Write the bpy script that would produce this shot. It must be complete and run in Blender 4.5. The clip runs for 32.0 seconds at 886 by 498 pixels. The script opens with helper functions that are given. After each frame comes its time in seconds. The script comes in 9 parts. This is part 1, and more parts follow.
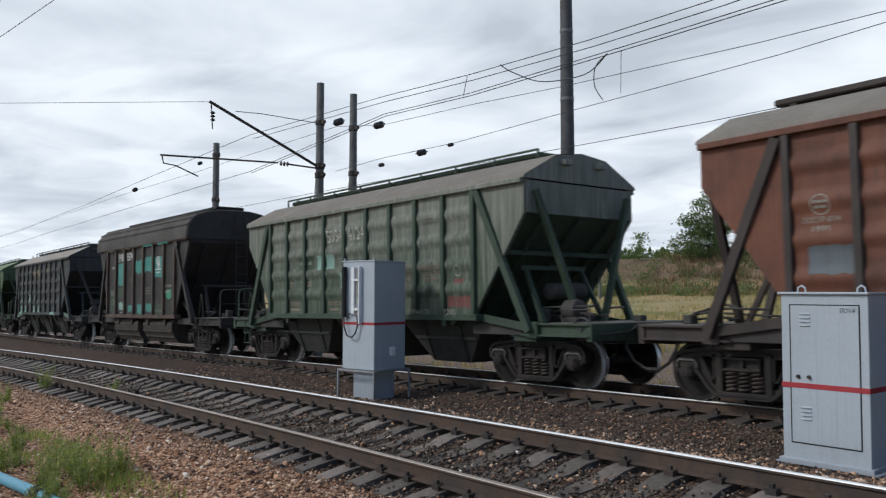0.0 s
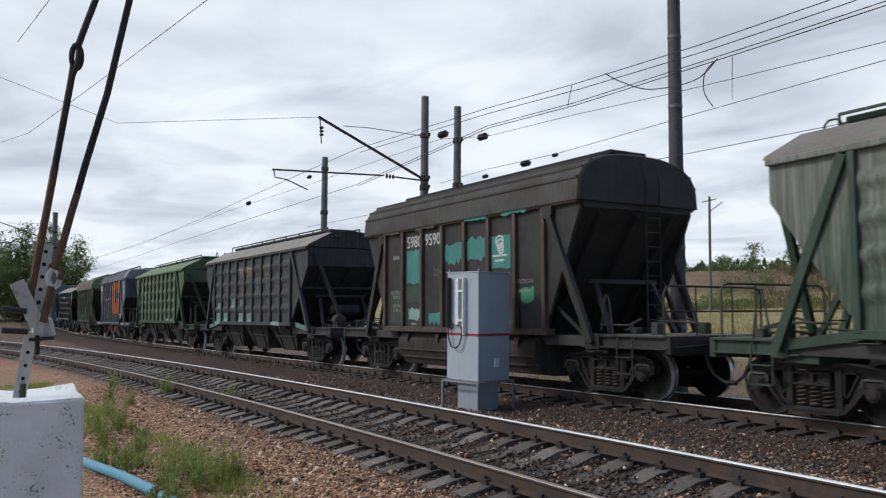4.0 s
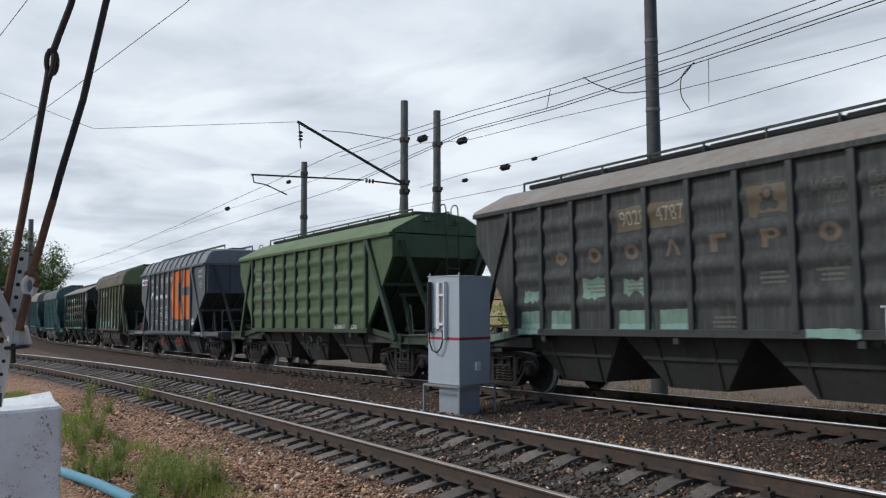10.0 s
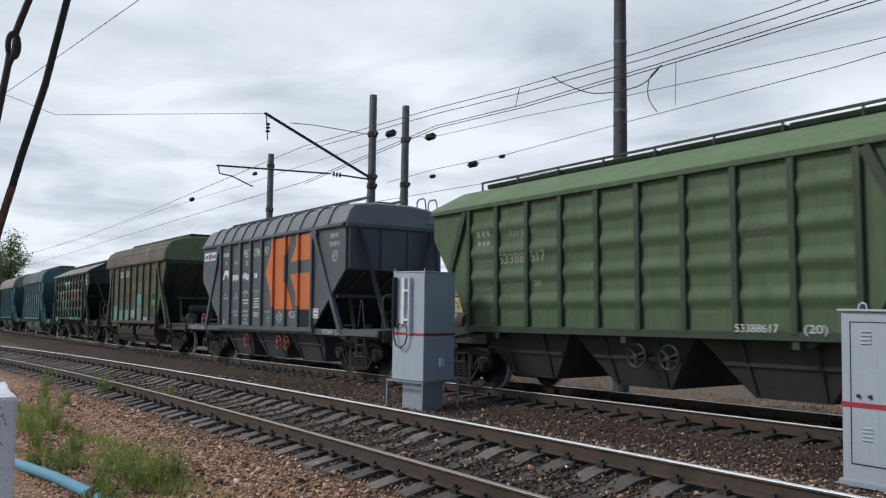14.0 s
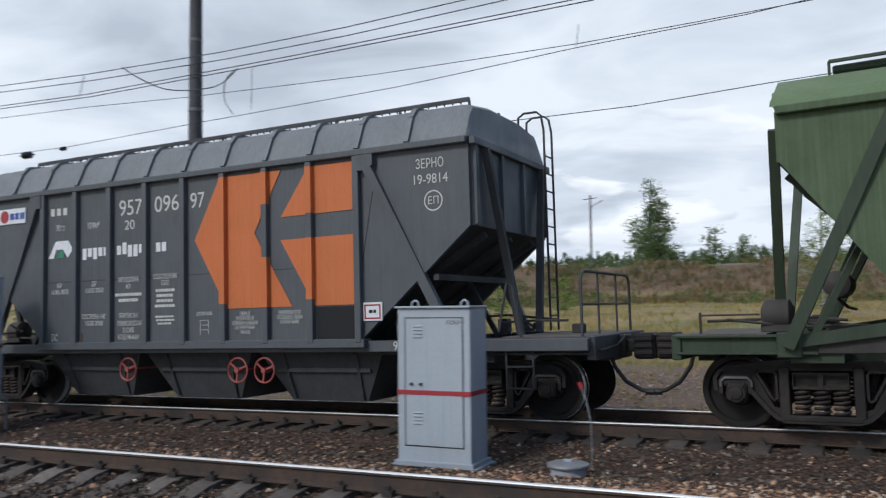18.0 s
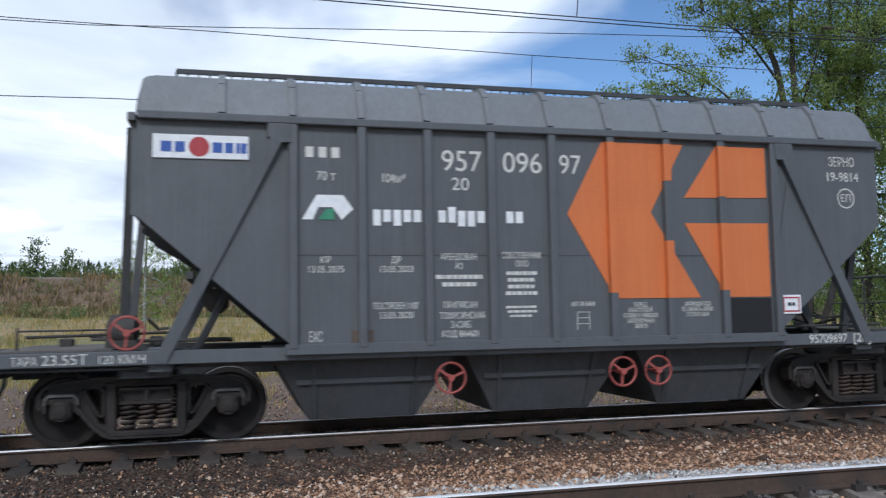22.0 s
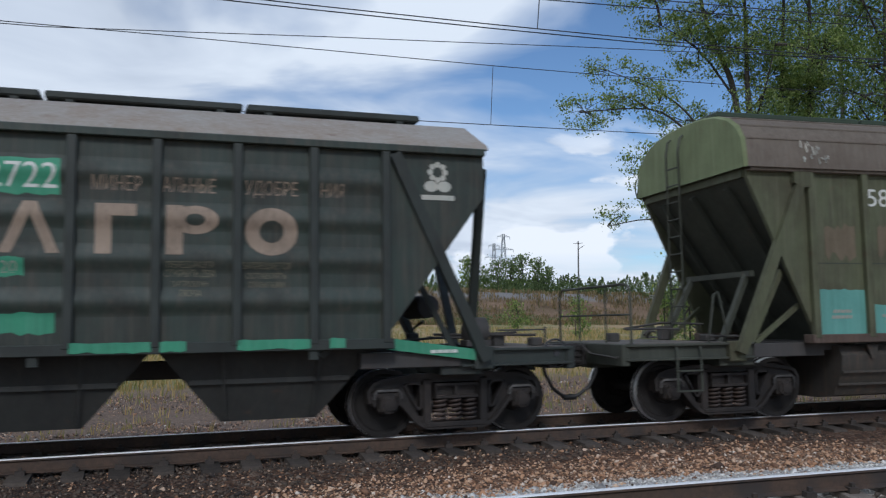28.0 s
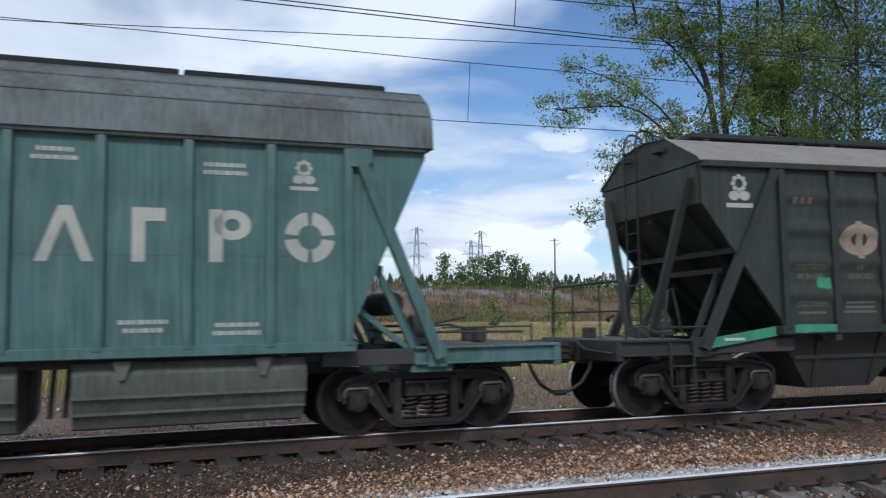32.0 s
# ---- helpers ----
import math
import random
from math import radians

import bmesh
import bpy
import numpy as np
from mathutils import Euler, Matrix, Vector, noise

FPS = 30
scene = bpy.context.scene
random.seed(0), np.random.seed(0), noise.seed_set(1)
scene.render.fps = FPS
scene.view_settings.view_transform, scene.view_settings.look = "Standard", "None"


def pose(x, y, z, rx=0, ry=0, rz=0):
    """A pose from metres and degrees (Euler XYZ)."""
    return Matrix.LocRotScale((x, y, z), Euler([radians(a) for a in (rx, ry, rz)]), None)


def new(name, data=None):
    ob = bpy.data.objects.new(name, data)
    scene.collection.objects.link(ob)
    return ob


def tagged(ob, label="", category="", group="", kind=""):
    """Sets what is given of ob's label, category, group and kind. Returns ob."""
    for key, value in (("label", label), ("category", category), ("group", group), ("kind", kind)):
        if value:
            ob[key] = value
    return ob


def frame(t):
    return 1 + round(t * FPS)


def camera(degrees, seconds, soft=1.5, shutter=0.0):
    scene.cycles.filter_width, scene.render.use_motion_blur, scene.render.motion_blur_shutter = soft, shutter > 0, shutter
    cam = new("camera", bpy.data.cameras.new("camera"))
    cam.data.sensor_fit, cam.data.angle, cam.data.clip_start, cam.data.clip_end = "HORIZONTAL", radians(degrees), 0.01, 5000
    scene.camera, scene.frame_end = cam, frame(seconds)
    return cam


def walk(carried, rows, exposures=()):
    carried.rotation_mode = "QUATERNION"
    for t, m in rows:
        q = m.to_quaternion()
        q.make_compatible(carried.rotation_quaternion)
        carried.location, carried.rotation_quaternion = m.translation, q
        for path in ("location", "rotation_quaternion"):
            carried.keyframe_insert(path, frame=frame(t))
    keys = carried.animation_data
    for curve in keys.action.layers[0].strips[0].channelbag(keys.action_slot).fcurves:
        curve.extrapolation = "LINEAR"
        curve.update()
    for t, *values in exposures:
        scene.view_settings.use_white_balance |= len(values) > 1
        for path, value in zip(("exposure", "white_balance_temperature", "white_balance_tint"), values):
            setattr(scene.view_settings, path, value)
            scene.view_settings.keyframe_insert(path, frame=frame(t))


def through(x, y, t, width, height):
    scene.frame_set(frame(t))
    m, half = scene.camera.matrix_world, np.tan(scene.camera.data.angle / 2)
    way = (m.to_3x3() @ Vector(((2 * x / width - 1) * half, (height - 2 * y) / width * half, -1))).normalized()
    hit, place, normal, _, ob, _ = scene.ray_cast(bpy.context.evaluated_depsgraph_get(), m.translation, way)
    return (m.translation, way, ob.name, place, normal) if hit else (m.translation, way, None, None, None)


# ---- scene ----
EYE = (0.0, 0.0, 1.587)
# seconds, heading, pitch, lean of the hand-held camera
TURNS = [
    (0.0, 53.05, 2.87, -0.11),
    (0.5, 54.43, 2.91, 0.01),
    (1.0, 55.69, 2.93, 0.14),
    (1.5, 56.94, 3.09, 0.15),
    (2.0, 58.91, 3.49, 0.18),
    (2.5, 60.18, 3.59, -0.01),
    (3.0, 60.55, 3.54, -0.24),
    (3.5, 60.47, 3.56, -0.39),
    (5.5, 59.28, 3.72, -0.10),
    (6.0, 59.30, 3.63, -0.14),
    (6.5, 59.15, 3.58, -0.19),
    (7.0, 59.07, 3.56, -0.15),
    (7.5, 59.22, 3.60, -0.17),
    (8.0, 59.32, 3.61, -0.13),
    (8.5, 59.53, 3.66, 0.05),
    (9.0, 59.48, 3.63, 0.19),
    (9.5, 59.18, 3.73, 0.25),
    (10.0, 58.87, 3.89, 0.09),
    (10.5, 58.70, 3.78, -0.05),
    (11.0, 58.43, 3.69, -0.30),
    (11.5, 58.17, 3.67, -0.54),
    (12.0, 57.97, 3.60, -0.98),
    (12.5, 57.70, 3.45, -1.13),
    (13.0, 57.55, 3.51, -1.12),
    (13.5, 57.06, 3.55, -1.10),
    (15.5, 52.88, 3.78, -0.04),
    (16.0, 50.30, 3.70, 0.06),
    (16.5, 46.44, 3.82, 0.15),
    (17.0, 41.39, 3.94, 0.10),
    (17.5, 35.50, 3.96, 0.21),
    (18.0, 27.86, 3.87, 0.57),
    (18.5, 20.59, 3.98, 0.33),
    (19.0, 12.20, 4.19, 0.12),
    (19.5, 2.98, 4.42, 0.15),
    (20.0, -4.17, 4.71, -0.23),
    (20.5, -9.40, 4.76, -0.41),
    (21.0, -12.87, 4.82, -0.36),
    (21.5, -14.96, 4.84, -0.29),
    (22.0, -16.38, 4.79, -0.12),
    (22.5, -17.37, 4.61, -0.13),
    (23.0, -18.03, 4.67, -0.07),
    (23.5, -18.37, 4.76, -0.03),
    (24.0, -18.63, 4.86, -0.03),
    (24.5, -18.91, 5.05, -0.04),
    (25.0, -19.07, 5.06, -0.08),
    (25.5, -19.12, 5.06, -0.11),
    (27.5, -19.17, 5.37, -0.18),
    (28.0, -19.16, 5.40, -0.30),
    (28.5, -19.33, 5.26, -0.35),
    (29.0, -19.52, 5.26, -0.27),
    (29.5, -19.56, 5.44, -0.29),
    (30.0, -19.60, 5.44, -0.27),
    (30.5, -19.63, 5.29, -0.26),
    (31.0, -19.96, 5.13, -0.30),
    (31.5, -20.47, 5.22, -0.28),
    (32.0, -20.73, 5.20, -0.13),
]
cam = camera(56.05, 32.0, soft=1.25, shutter=0.4)
walk(cam, [(t, pose(*EYE, 90 + p, r, y)) for t, y, p, r in TURNS],
     exposures=[(0.0, 0.12, 6180, 8), (3.0, 0.12, 6180, 8), (6.0, 0.08, 6180, 8), (8.0, 0.0, 6180, 8), (10.0, 0.05, 6180, 8), (15.0, 0.08, 6180, 8), (18.0, 0.05, 6000, 9), (20.0, 0.02, 5880, 9),
                (21.0, 0.17, 5800, 10), (22.0, 0.24, 5740, 9), (23.0, -0.14, 5720, 9), (25.0, 0.12, 5740, 9), (28.0, -0.10, 5770, 9), (29.0, 0.10, 5790, 9), (30.0, 0.12, 5770, 9), (31.0, -0.14, 5750, 9), (32.0, 0.05, 5730, 9)])

# ---- world and sun ----
SUN_UP, SUN_TURN = 38.0, 200.0
world = bpy.data.worlds.new("sky")
scene.world = world
world.use_nodes = True
wn, wl = world.node_tree.nodes, world.node_tree.links
for n in list(wn):
    wn.remove(n)


def wnode(kind, **kw):
    n = wn.new(kind)
    for k, v in kw.items():
        n.inputs[k].default_value = v
    return n


sky = wn.new("ShaderNodeTexSky")
sky.sky_type, sky.sun_disc = "NISHITA", False
sky.sun_elevation, sky.sun_rotation = radians(SUN_UP), radians(SUN_TURN)
sky.air_density, sky.dust_density, sky.ozone_density = 1.0, 0.2, 4.0
coord = wn.new("ShaderNodeTexCoord")
split = wn.new("ShaderNodeSeparateXYZ")
wl.new(coord.outputs["Generated"], split.inputs[0])
# clouds lie on a flat layer: the direction divided by its height
lift = wn.new("ShaderNodeMath"); lift.operation = "MAXIMUM"; lift.inputs[1].default_value = 0.0
wl.new(split.outputs["Z"], lift.inputs[0])
plus = wn.new("ShaderNodeMath"); plus.operation = "ADD"; plus.inputs[1].default_value = 0.10
wl.new(lift.outputs[0], plus.inputs[0])
flat = wn.new("ShaderNodeCombineXYZ")
for axis in ("X", "Y"):
    div = wn.new("ShaderNodeMath"); div.operation = "DIVIDE"
    wl.new(split.outputs[axis], div.inputs[0]); wl.new(plus.outputs[0], div.inputs[1])
    wl.new(div.outputs[0], flat.inputs[axis])


def cloud_noise(scale, detail, rough, stretch, offset):
    mp = wn.new("ShaderNodeMapping")
    mp.inputs["Scale"].default_value = stretch
    mp.inputs["Location"].default_value = offset
    wl.new(flat.outputs[0], mp.inputs["Vector"])
    nz = wnode("ShaderNodeTexNoise", Scale=scale, Detail=detail, Roughness=rough, Distortion=0.6)
    wl.new(mp.outputs[0], nz.inputs["Vector"])
    return nz.outputs["Fac"]


def wmath(op, a, b, clamp=False):
    m = wn.new("ShaderNodeMath"); m.operation = op; m.use_clamp = clamp
    for i, v in enumerate((a, b)):
        if isinstance(v, (int, float)):
            m.inputs[i].default_value = v
        else:
            wl.new(v, m.inputs[i])
    return m.outputs[0]


def wramp(fac, *stops):
    r = wn.new("ShaderNodeValToRGB")
    el = r.color_ramp.elements
    while len(el) < len(stops):
        el.new(0.5)
    for e, (p, c) in zip(el, stops):
        e.position, e.color = p, (*c, 1)
    wl.new(fac, r.inputs[0])
    return r.outputs[0]


big = cloud_noise(0.55, 5, 0.5, (1.0, 0.8, 1), (3.1, 1.7, 0))
fine = cloud_noise(1.5, 5, 0.5, (0.9, 1.1, 1), (7.3, 2.2, 0))
# the overcast is closed towards the west and breaks up towards the north-east
side = wmath("ADD", wmath("MULTIPLY", split.outputs["X"], -0.54), 0.095)
low_veil = wramp(split.outputs["Z"], (0.10, (0.20, 0.20, 0.20)), (0.27, (0, 0, 0)))
side = wmath("ADD", side, low_veil)
cover = wmath("ADD", wmath("ADD", wmath("MULTIPLY", big, 0.7), wmath("MULTIPLY", fine, 0.42)), side)
cover = wramp(cover, (0.44, (0, 0, 0)), (0.62, (1, 1, 1)))
shade = wramp(wmath("ADD", wmath("MULTIPLY", fine, 0.55), wmath("MULTIPLY", big, 0.5)),
              (0.38, (0.56, 0.60, 0.66)), (0.49, (0.75, 0.79, 0.85)), (0.60, (0.94, 0.97, 1.0)))
bright = wn.new("ShaderNodeBackground")
bright.inputs["Strength"].default_value = 0.10
wl.new(sky.outputs[0], bright.inputs["Color"])
cloud = wn.new("ShaderNodeBackground")
cloud.inputs["Strength"].default_value = 0.90
wl.new(shade, cloud.inputs["Color"])
mix = wn.new("ShaderNodeMixShader")
wl.new(cover, mix.inputs[0]); wl.new(bright.outputs[0], mix.inputs[1]); wl.new(cloud.outputs[0], mix.inputs[2])


# small fair-weather clouds with grey undersides, low in the north and east
def puffs(lower):
    mp = wn.new("ShaderNodeMapping")
    mp.inputs["Scale"].default_value = (8.0, 8.0, 22.0)
    mp.inputs["Location"].default_value = (2.6, 5.1, 0.4 - lower)
    wl.new(coord.outputs["Generated"], mp.inputs["Vector"])
    nz = wnode("ShaderNodeTexNoise", Scale=1.0, Detail=5, Roughness=0.45, Distortion=0.25)
    wl.new(mp.outputs[0], nz.inputs["Vector"])
    return nz.outputs["Fac"]


body = puffs(0.0)
low_belt = wmath("MULTIPLY", wramp(split.outputs["Z"], (0.05, (0, 0, 0)), (0.09, (1, 1, 1)), (0.19, (1, 1, 1)), (0.25, (0, 0, 0))),
                 wramp(wmath("ADD", split.outputs["X"], 0.75), (0.05, (0, 0, 0)), (0.45, (1, 1, 1))))
puff = wmath("MULTIPLY", wramp(body, (0.555, (0, 0, 0)), (0.595, (1, 1, 1))), low_belt)
heap = wn.new("ShaderNodeBackground")
heap.inputs["Strength"].default_value = 0.97
wl.new(wramp(puffs(0.28), (0.42, (0.66, 0.70, 0.76)), (0.56, (1.0, 1.0, 1.0))), heap.inputs["Color"])
heaped = wn.new("ShaderNodeMixShader")
wl.new(puff, heaped.inputs[0]); wl.new(mix.outputs[0], heaped.inputs[1]); wl.new(heap.outputs[0], heaped.inputs[2])
out = wn.new("ShaderNodeOutputWorld")
wl.new(heaped.outputs[0], out.inputs[0])

sun = new("sun", bpy.data.lights.new("sun", "SUN"))
sun.data.energy, sun.data.angle, sun.data.color = 1.45, radians(12), (1.0, 0.96, 0.9)
sun.matrix_world = pose(0, 0, 60, 90 - SUN_UP, 0, -SUN_TURN + 180)

# ---- shape helpers ----
class Shape:
    """Collects boxes, bars, tubes and prisms into one mesh."""

    def __init__(self):
        self.v, self.f = [], []

    def add(self, verts, faces):
        n = len(self.v)
        self.v += [tuple(p) for p in verts]
        self.f += [tuple(i + n for i in q) for q in faces]
        return self

    def box(self, x0, x1, y0, y1, z0, z1, m=None):
        c = [Vector((x, y, z)) for z in (z0, z1) for x, y in ((x0, y0), (x1, y0), (x1, y1), (x0, y1))]
        if m is not None:
            c = [m @ p for p in c]
        return self.add(c, [(3, 2, 1, 0), (4, 5, 6, 7), (0, 1, 5, 4), (1, 2, 6, 5), (2, 3, 7, 6), (3, 0, 4, 7)])

    def slab(self, x0, x1, y0, y1, z0, z1, b=0.01, m=None):
        """A box with its twelve edges cut off by b."""
        pts, faces = [], []
        for sx in (0, 1):
            for sy in (0, 1):
                for sz in (0, 1):
                    X, Y, Z = (x0, x1)[sx], (y0, y1)[sy], (z0, z1)[sz]
                    dx, dy, dz = b * (1 - 2 * sx), b * (1 - 2 * sy), b * (1 - 2 * sz)
                    pts += [Vector((X, Y + dy, Z + dz)), Vector((X + dx, Y, Z + dz)), Vector((X + dx, Y + dy, Z))]
        if m is not None:
            pts = [m @ p for p in pts]
        i = lambda sx, sy, sz, k: (sx * 4 + sy * 2 + sz) * 3 + k
        for s in (0, 1):
            q = [(0, 0), (1, 0), (1, 1), (0, 1)]
            for k in range(3):
                r = []
                for a, c in q:
                    t = [0, 0, 0]
                    t[k], t[(k + 1) % 3], t[(k + 2) % 3] = s, a, c
                    r.append(i(*t, k))
                faces.append(tuple(r if s else r[::-1]))
        for k in range(3):
            a, c = (k + 1) % 3, (k + 2) % 3
            for sa in (0, 1):
                for sc in (0, 1):
                    t0, t1 = [0, 0, 0], [0, 0, 0]
                    t0[a] = t1[a] = sa
                    t0[c] = t1[c] = sc
                    t0[k], t1[k] = 0, 1
                    r = [i(*t0, a), i(*t1, a), i(*t1, c), i(*t0, c)]
                    faces.append(tuple(r if sa == sc else r[::-1]))
        for sx in (0, 1):
            for sy in (0, 1):
                for sz in (0, 1):
                    r = [i(sx, sy, sz, k) for k in range(3)]
                    faces.append(tuple(r if (sx + sy + sz) % 2 else r[::-1]))
        return self.add(pts, faces)

    def bar(self, a, b, w, h=None, up=(0, 0, 1)):
        """A square bar from a to b, w wide and h deep (along up)."""
        a, b = Vector(a), Vector(b)
        d = (b - a).normalized()
        s = d.cross(Vector(up))
        s = s.normalized() if s.length > 1e-4 else Vector((1, 0, 0))
        u = s.cross(d)
        s, u = s * w / 2, u * (h or w) / 2
        c = [p + q for p in (a, b) for q in (-s - u, s - u, s + u, -s + u)]
        return self.add(c, [(0, 1, 2, 3), (7, 6, 5, 4), (0, 4, 5, 1), (1, 5, 6, 2), (2, 6, 7, 3), (3, 7, 4, 0)])

    def tube(self, path, r, n=8, r1=None, caps=True):
        path = [Vector(p) for p in path]
        rings, prev = [], None
        for i, p in enumerate(path):
            d = (path[min(i + 1, len(path) - 1)] - path[max(i - 1, 0)]).normalized()
            s = d.cross(Vector((0, 0, 1)))
            s = s.normalized() if s.length > 1e-3 else Vector((1, 0, 0))
            if prev is not None and s.dot(prev) < 0:
                s = -s
            prev = s
            u = s.cross(d)
            rr = r if r1 is None else r + (r1 - r) * i / (len(path) - 1)
            rings.append([p + s * math.cos(2 * math.pi * k / n) * rr + u * math.sin(2 * math.pi * k / n) * rr for k in range(n)])
        faces = []
        for i in range(len(rings) - 1):
            for k in range(n):
                a, c = i * n + k, i * n + (k + 1) % n
                faces.append((a, c, c + n, a + n))
        if caps:
            faces.append(tuple(range(n))[::-1])
            faces.append(tuple(range((len(rings) - 1) * n, len(rings) * n)))
        return self.add([p for ring in rings for p in ring], faces)

    def prism(self, poly, lo, hi, axis="y"):
        """A polygon drawn across the axis, from lo to hi along it. Across y it holds (x, z), across x (y, z), across z (x, y)."""
        put = {"y": lambda p, t: (p[0], t, p[1]), "x": lambda p, t: (t, p[0], p[1]), "z": lambda p, t: (p[0], p[1], t)}[axis]
        n = len(poly)
        area = sum(poly[i][0] * poly[(i + 1) % n][1] - poly[(i + 1) % n][0] * poly[i][1] for i in range(n))
        if (area < 0) != (axis == "y"):
            poly = poly[::-1]
        v = [put(p, lo) for p in poly] + [put(p, hi) for p in poly]
        f = [tuple(range(n))[::-1], tuple(range(n, 2 * n))] + [(i, (i + 1) % n, (i + 1) % n + n, i + n) for i in range(n)]
        return self.add(v, f)

    def lathe(self, prof, n=20, centre=(0, 0, 0), axis="z"):
        """A profile of (radius, height) turned round an axis."""
        cx, cy, cz = centre
        v, f = [], []
        for r, h in prof:
            for k in range(n):
                a = 2 * math.pi * k / n
                p = (r * math.cos(a), r * math.sin(a), h)
                v.append((cx + p[0], cy + p[1], cz + p[2]) if axis == "z" else (cx + p[1], cy + p[2], cz + p[0]) if axis == "y" else (cx + p[2], cy + p[0], cz + p[1]))
        for i in range(len(prof) - 1):
            for k in range(n):
                a, c = i * n + k, i * n + (k + 1) % n
                f.append((a, c, c + n, a + n))
        f.append(tuple(range(n))[::-1])
        f.append(tuple(range((len(prof) - 1) * n, len(prof) * n)))
        return self.add(v, f)

    def mesh(self, name, mat, smooth=True):
        me = bpy.data.meshes.new(name)
        me.from_pydata(self.v, [], self.f)
        if mat is not None:
            me.materials.append(mat)
        if smooth:
            me.shade_smooth()
            me.set_sharp_from_angle(angle=radians(32))
        me.update()
        return me


def part(name, shape, mat, parent, label="", at=None):
    """One mesh object under a thing or a part."""
    me = shape if isinstance(shape, bpy.types.Mesh) else shape.mesh(name, mat)
    ob = new(name, me)
    ob.parent = parent
    if at is not None:
        ob.matrix_basis = at
    return tagged(ob, label)


def thing(name, label, category, group="", at=None):
    ob = new(name)
    ob.empty_display_size = 0.2
    if at is not None:
        ob.matrix_basis = at
    return tagged(ob, label, category, group)


def solid(name, shape, mat, label, category, group="", at=None, kind=""):
    """A thing that is one mesh."""
    ob = new(name, shape if isinstance(shape, bpy.types.Mesh) else shape.mesh(name, mat))
    if at is not None:
        ob.matrix_basis = at
    return tagged(ob, label, category, group, kind)


# ---- materials ----
def mat_base(name):
    m = bpy.data.materials.new(name)
    m.use_nodes = True
    nt = m.node_tree
    return m, nt, nt.nodes["Principled BSDF"]


def tex(nt, kind, vec=None, **kw):
    n = nt.nodes.new(kind)
    for k, v in kw.items():
        n.inputs[k].default_value = v
    if vec is not None:
        nt.links.new(vec, n.inputs["Vector"])
    return n


def ramp(nt, fac, *stops):
    r = nt.nodes.new("ShaderNodeValToRGB")
    el = r.color_ramp.elements
    while len(el) < len(stops):
        el.new(0.5)
    for e, (p, c) in zip(el, stops):
        e.position, e.color = p, (*c, 1) if len(c) == 3 else c
    nt.links.new(fac, r.inputs[0])
    return r.outputs[0]


def mixed(nt, fac, a, b, mode="MIX"):
    n = nt.nodes.new("ShaderNodeMix")
    n.data_type, n.blend_type = "RGBA", mode
    for sock, v in ((n.inputs[0], fac), (n.inputs[6], a), (n.inputs[7], b)):
        if isinstance(v, (int, float)):
            sock.default_value = v
        elif isinstance(v, tuple):
            sock.default_value = (*v, 1)
        else:
            nt.links.new(v, sock)
    return n.outputs[2]


def calc(nt, op, a, b=0.0, clamp=False):
    n = nt.nodes.new("ShaderNodeMath")
    n.operation, n.use_clamp = op, clamp
    for s, v in zip(n.inputs, (a, b)):
        if isinstance(v, (int, float)):
            s.default_value = v
        else:
            nt.links.new(v, s)
    return n.outputs[0]


def coords(nt, scale=(1, 1, 1), space="Object"):
    c = nt.nodes.new("ShaderNodeTexCoord")
    mp = nt.nodes.new("ShaderNodeMapping")
    mp.inputs["Scale"].default_value = scale
    nt.links.new(c.outputs[space], mp.inputs["Vector"])
    return mp.outputs[0]


def bumped(nt, bsdf, height, strength, distance):
    b = nt.nodes.new("ShaderNodeBump")
    b.inputs["Strength"].default_value, b.inputs["Distance"].default_value = strength, distance
    nt.links.new(height, b.inputs["Height"])
    nt.links.new(b.outputs[0], bsdf.inputs["Normal"])


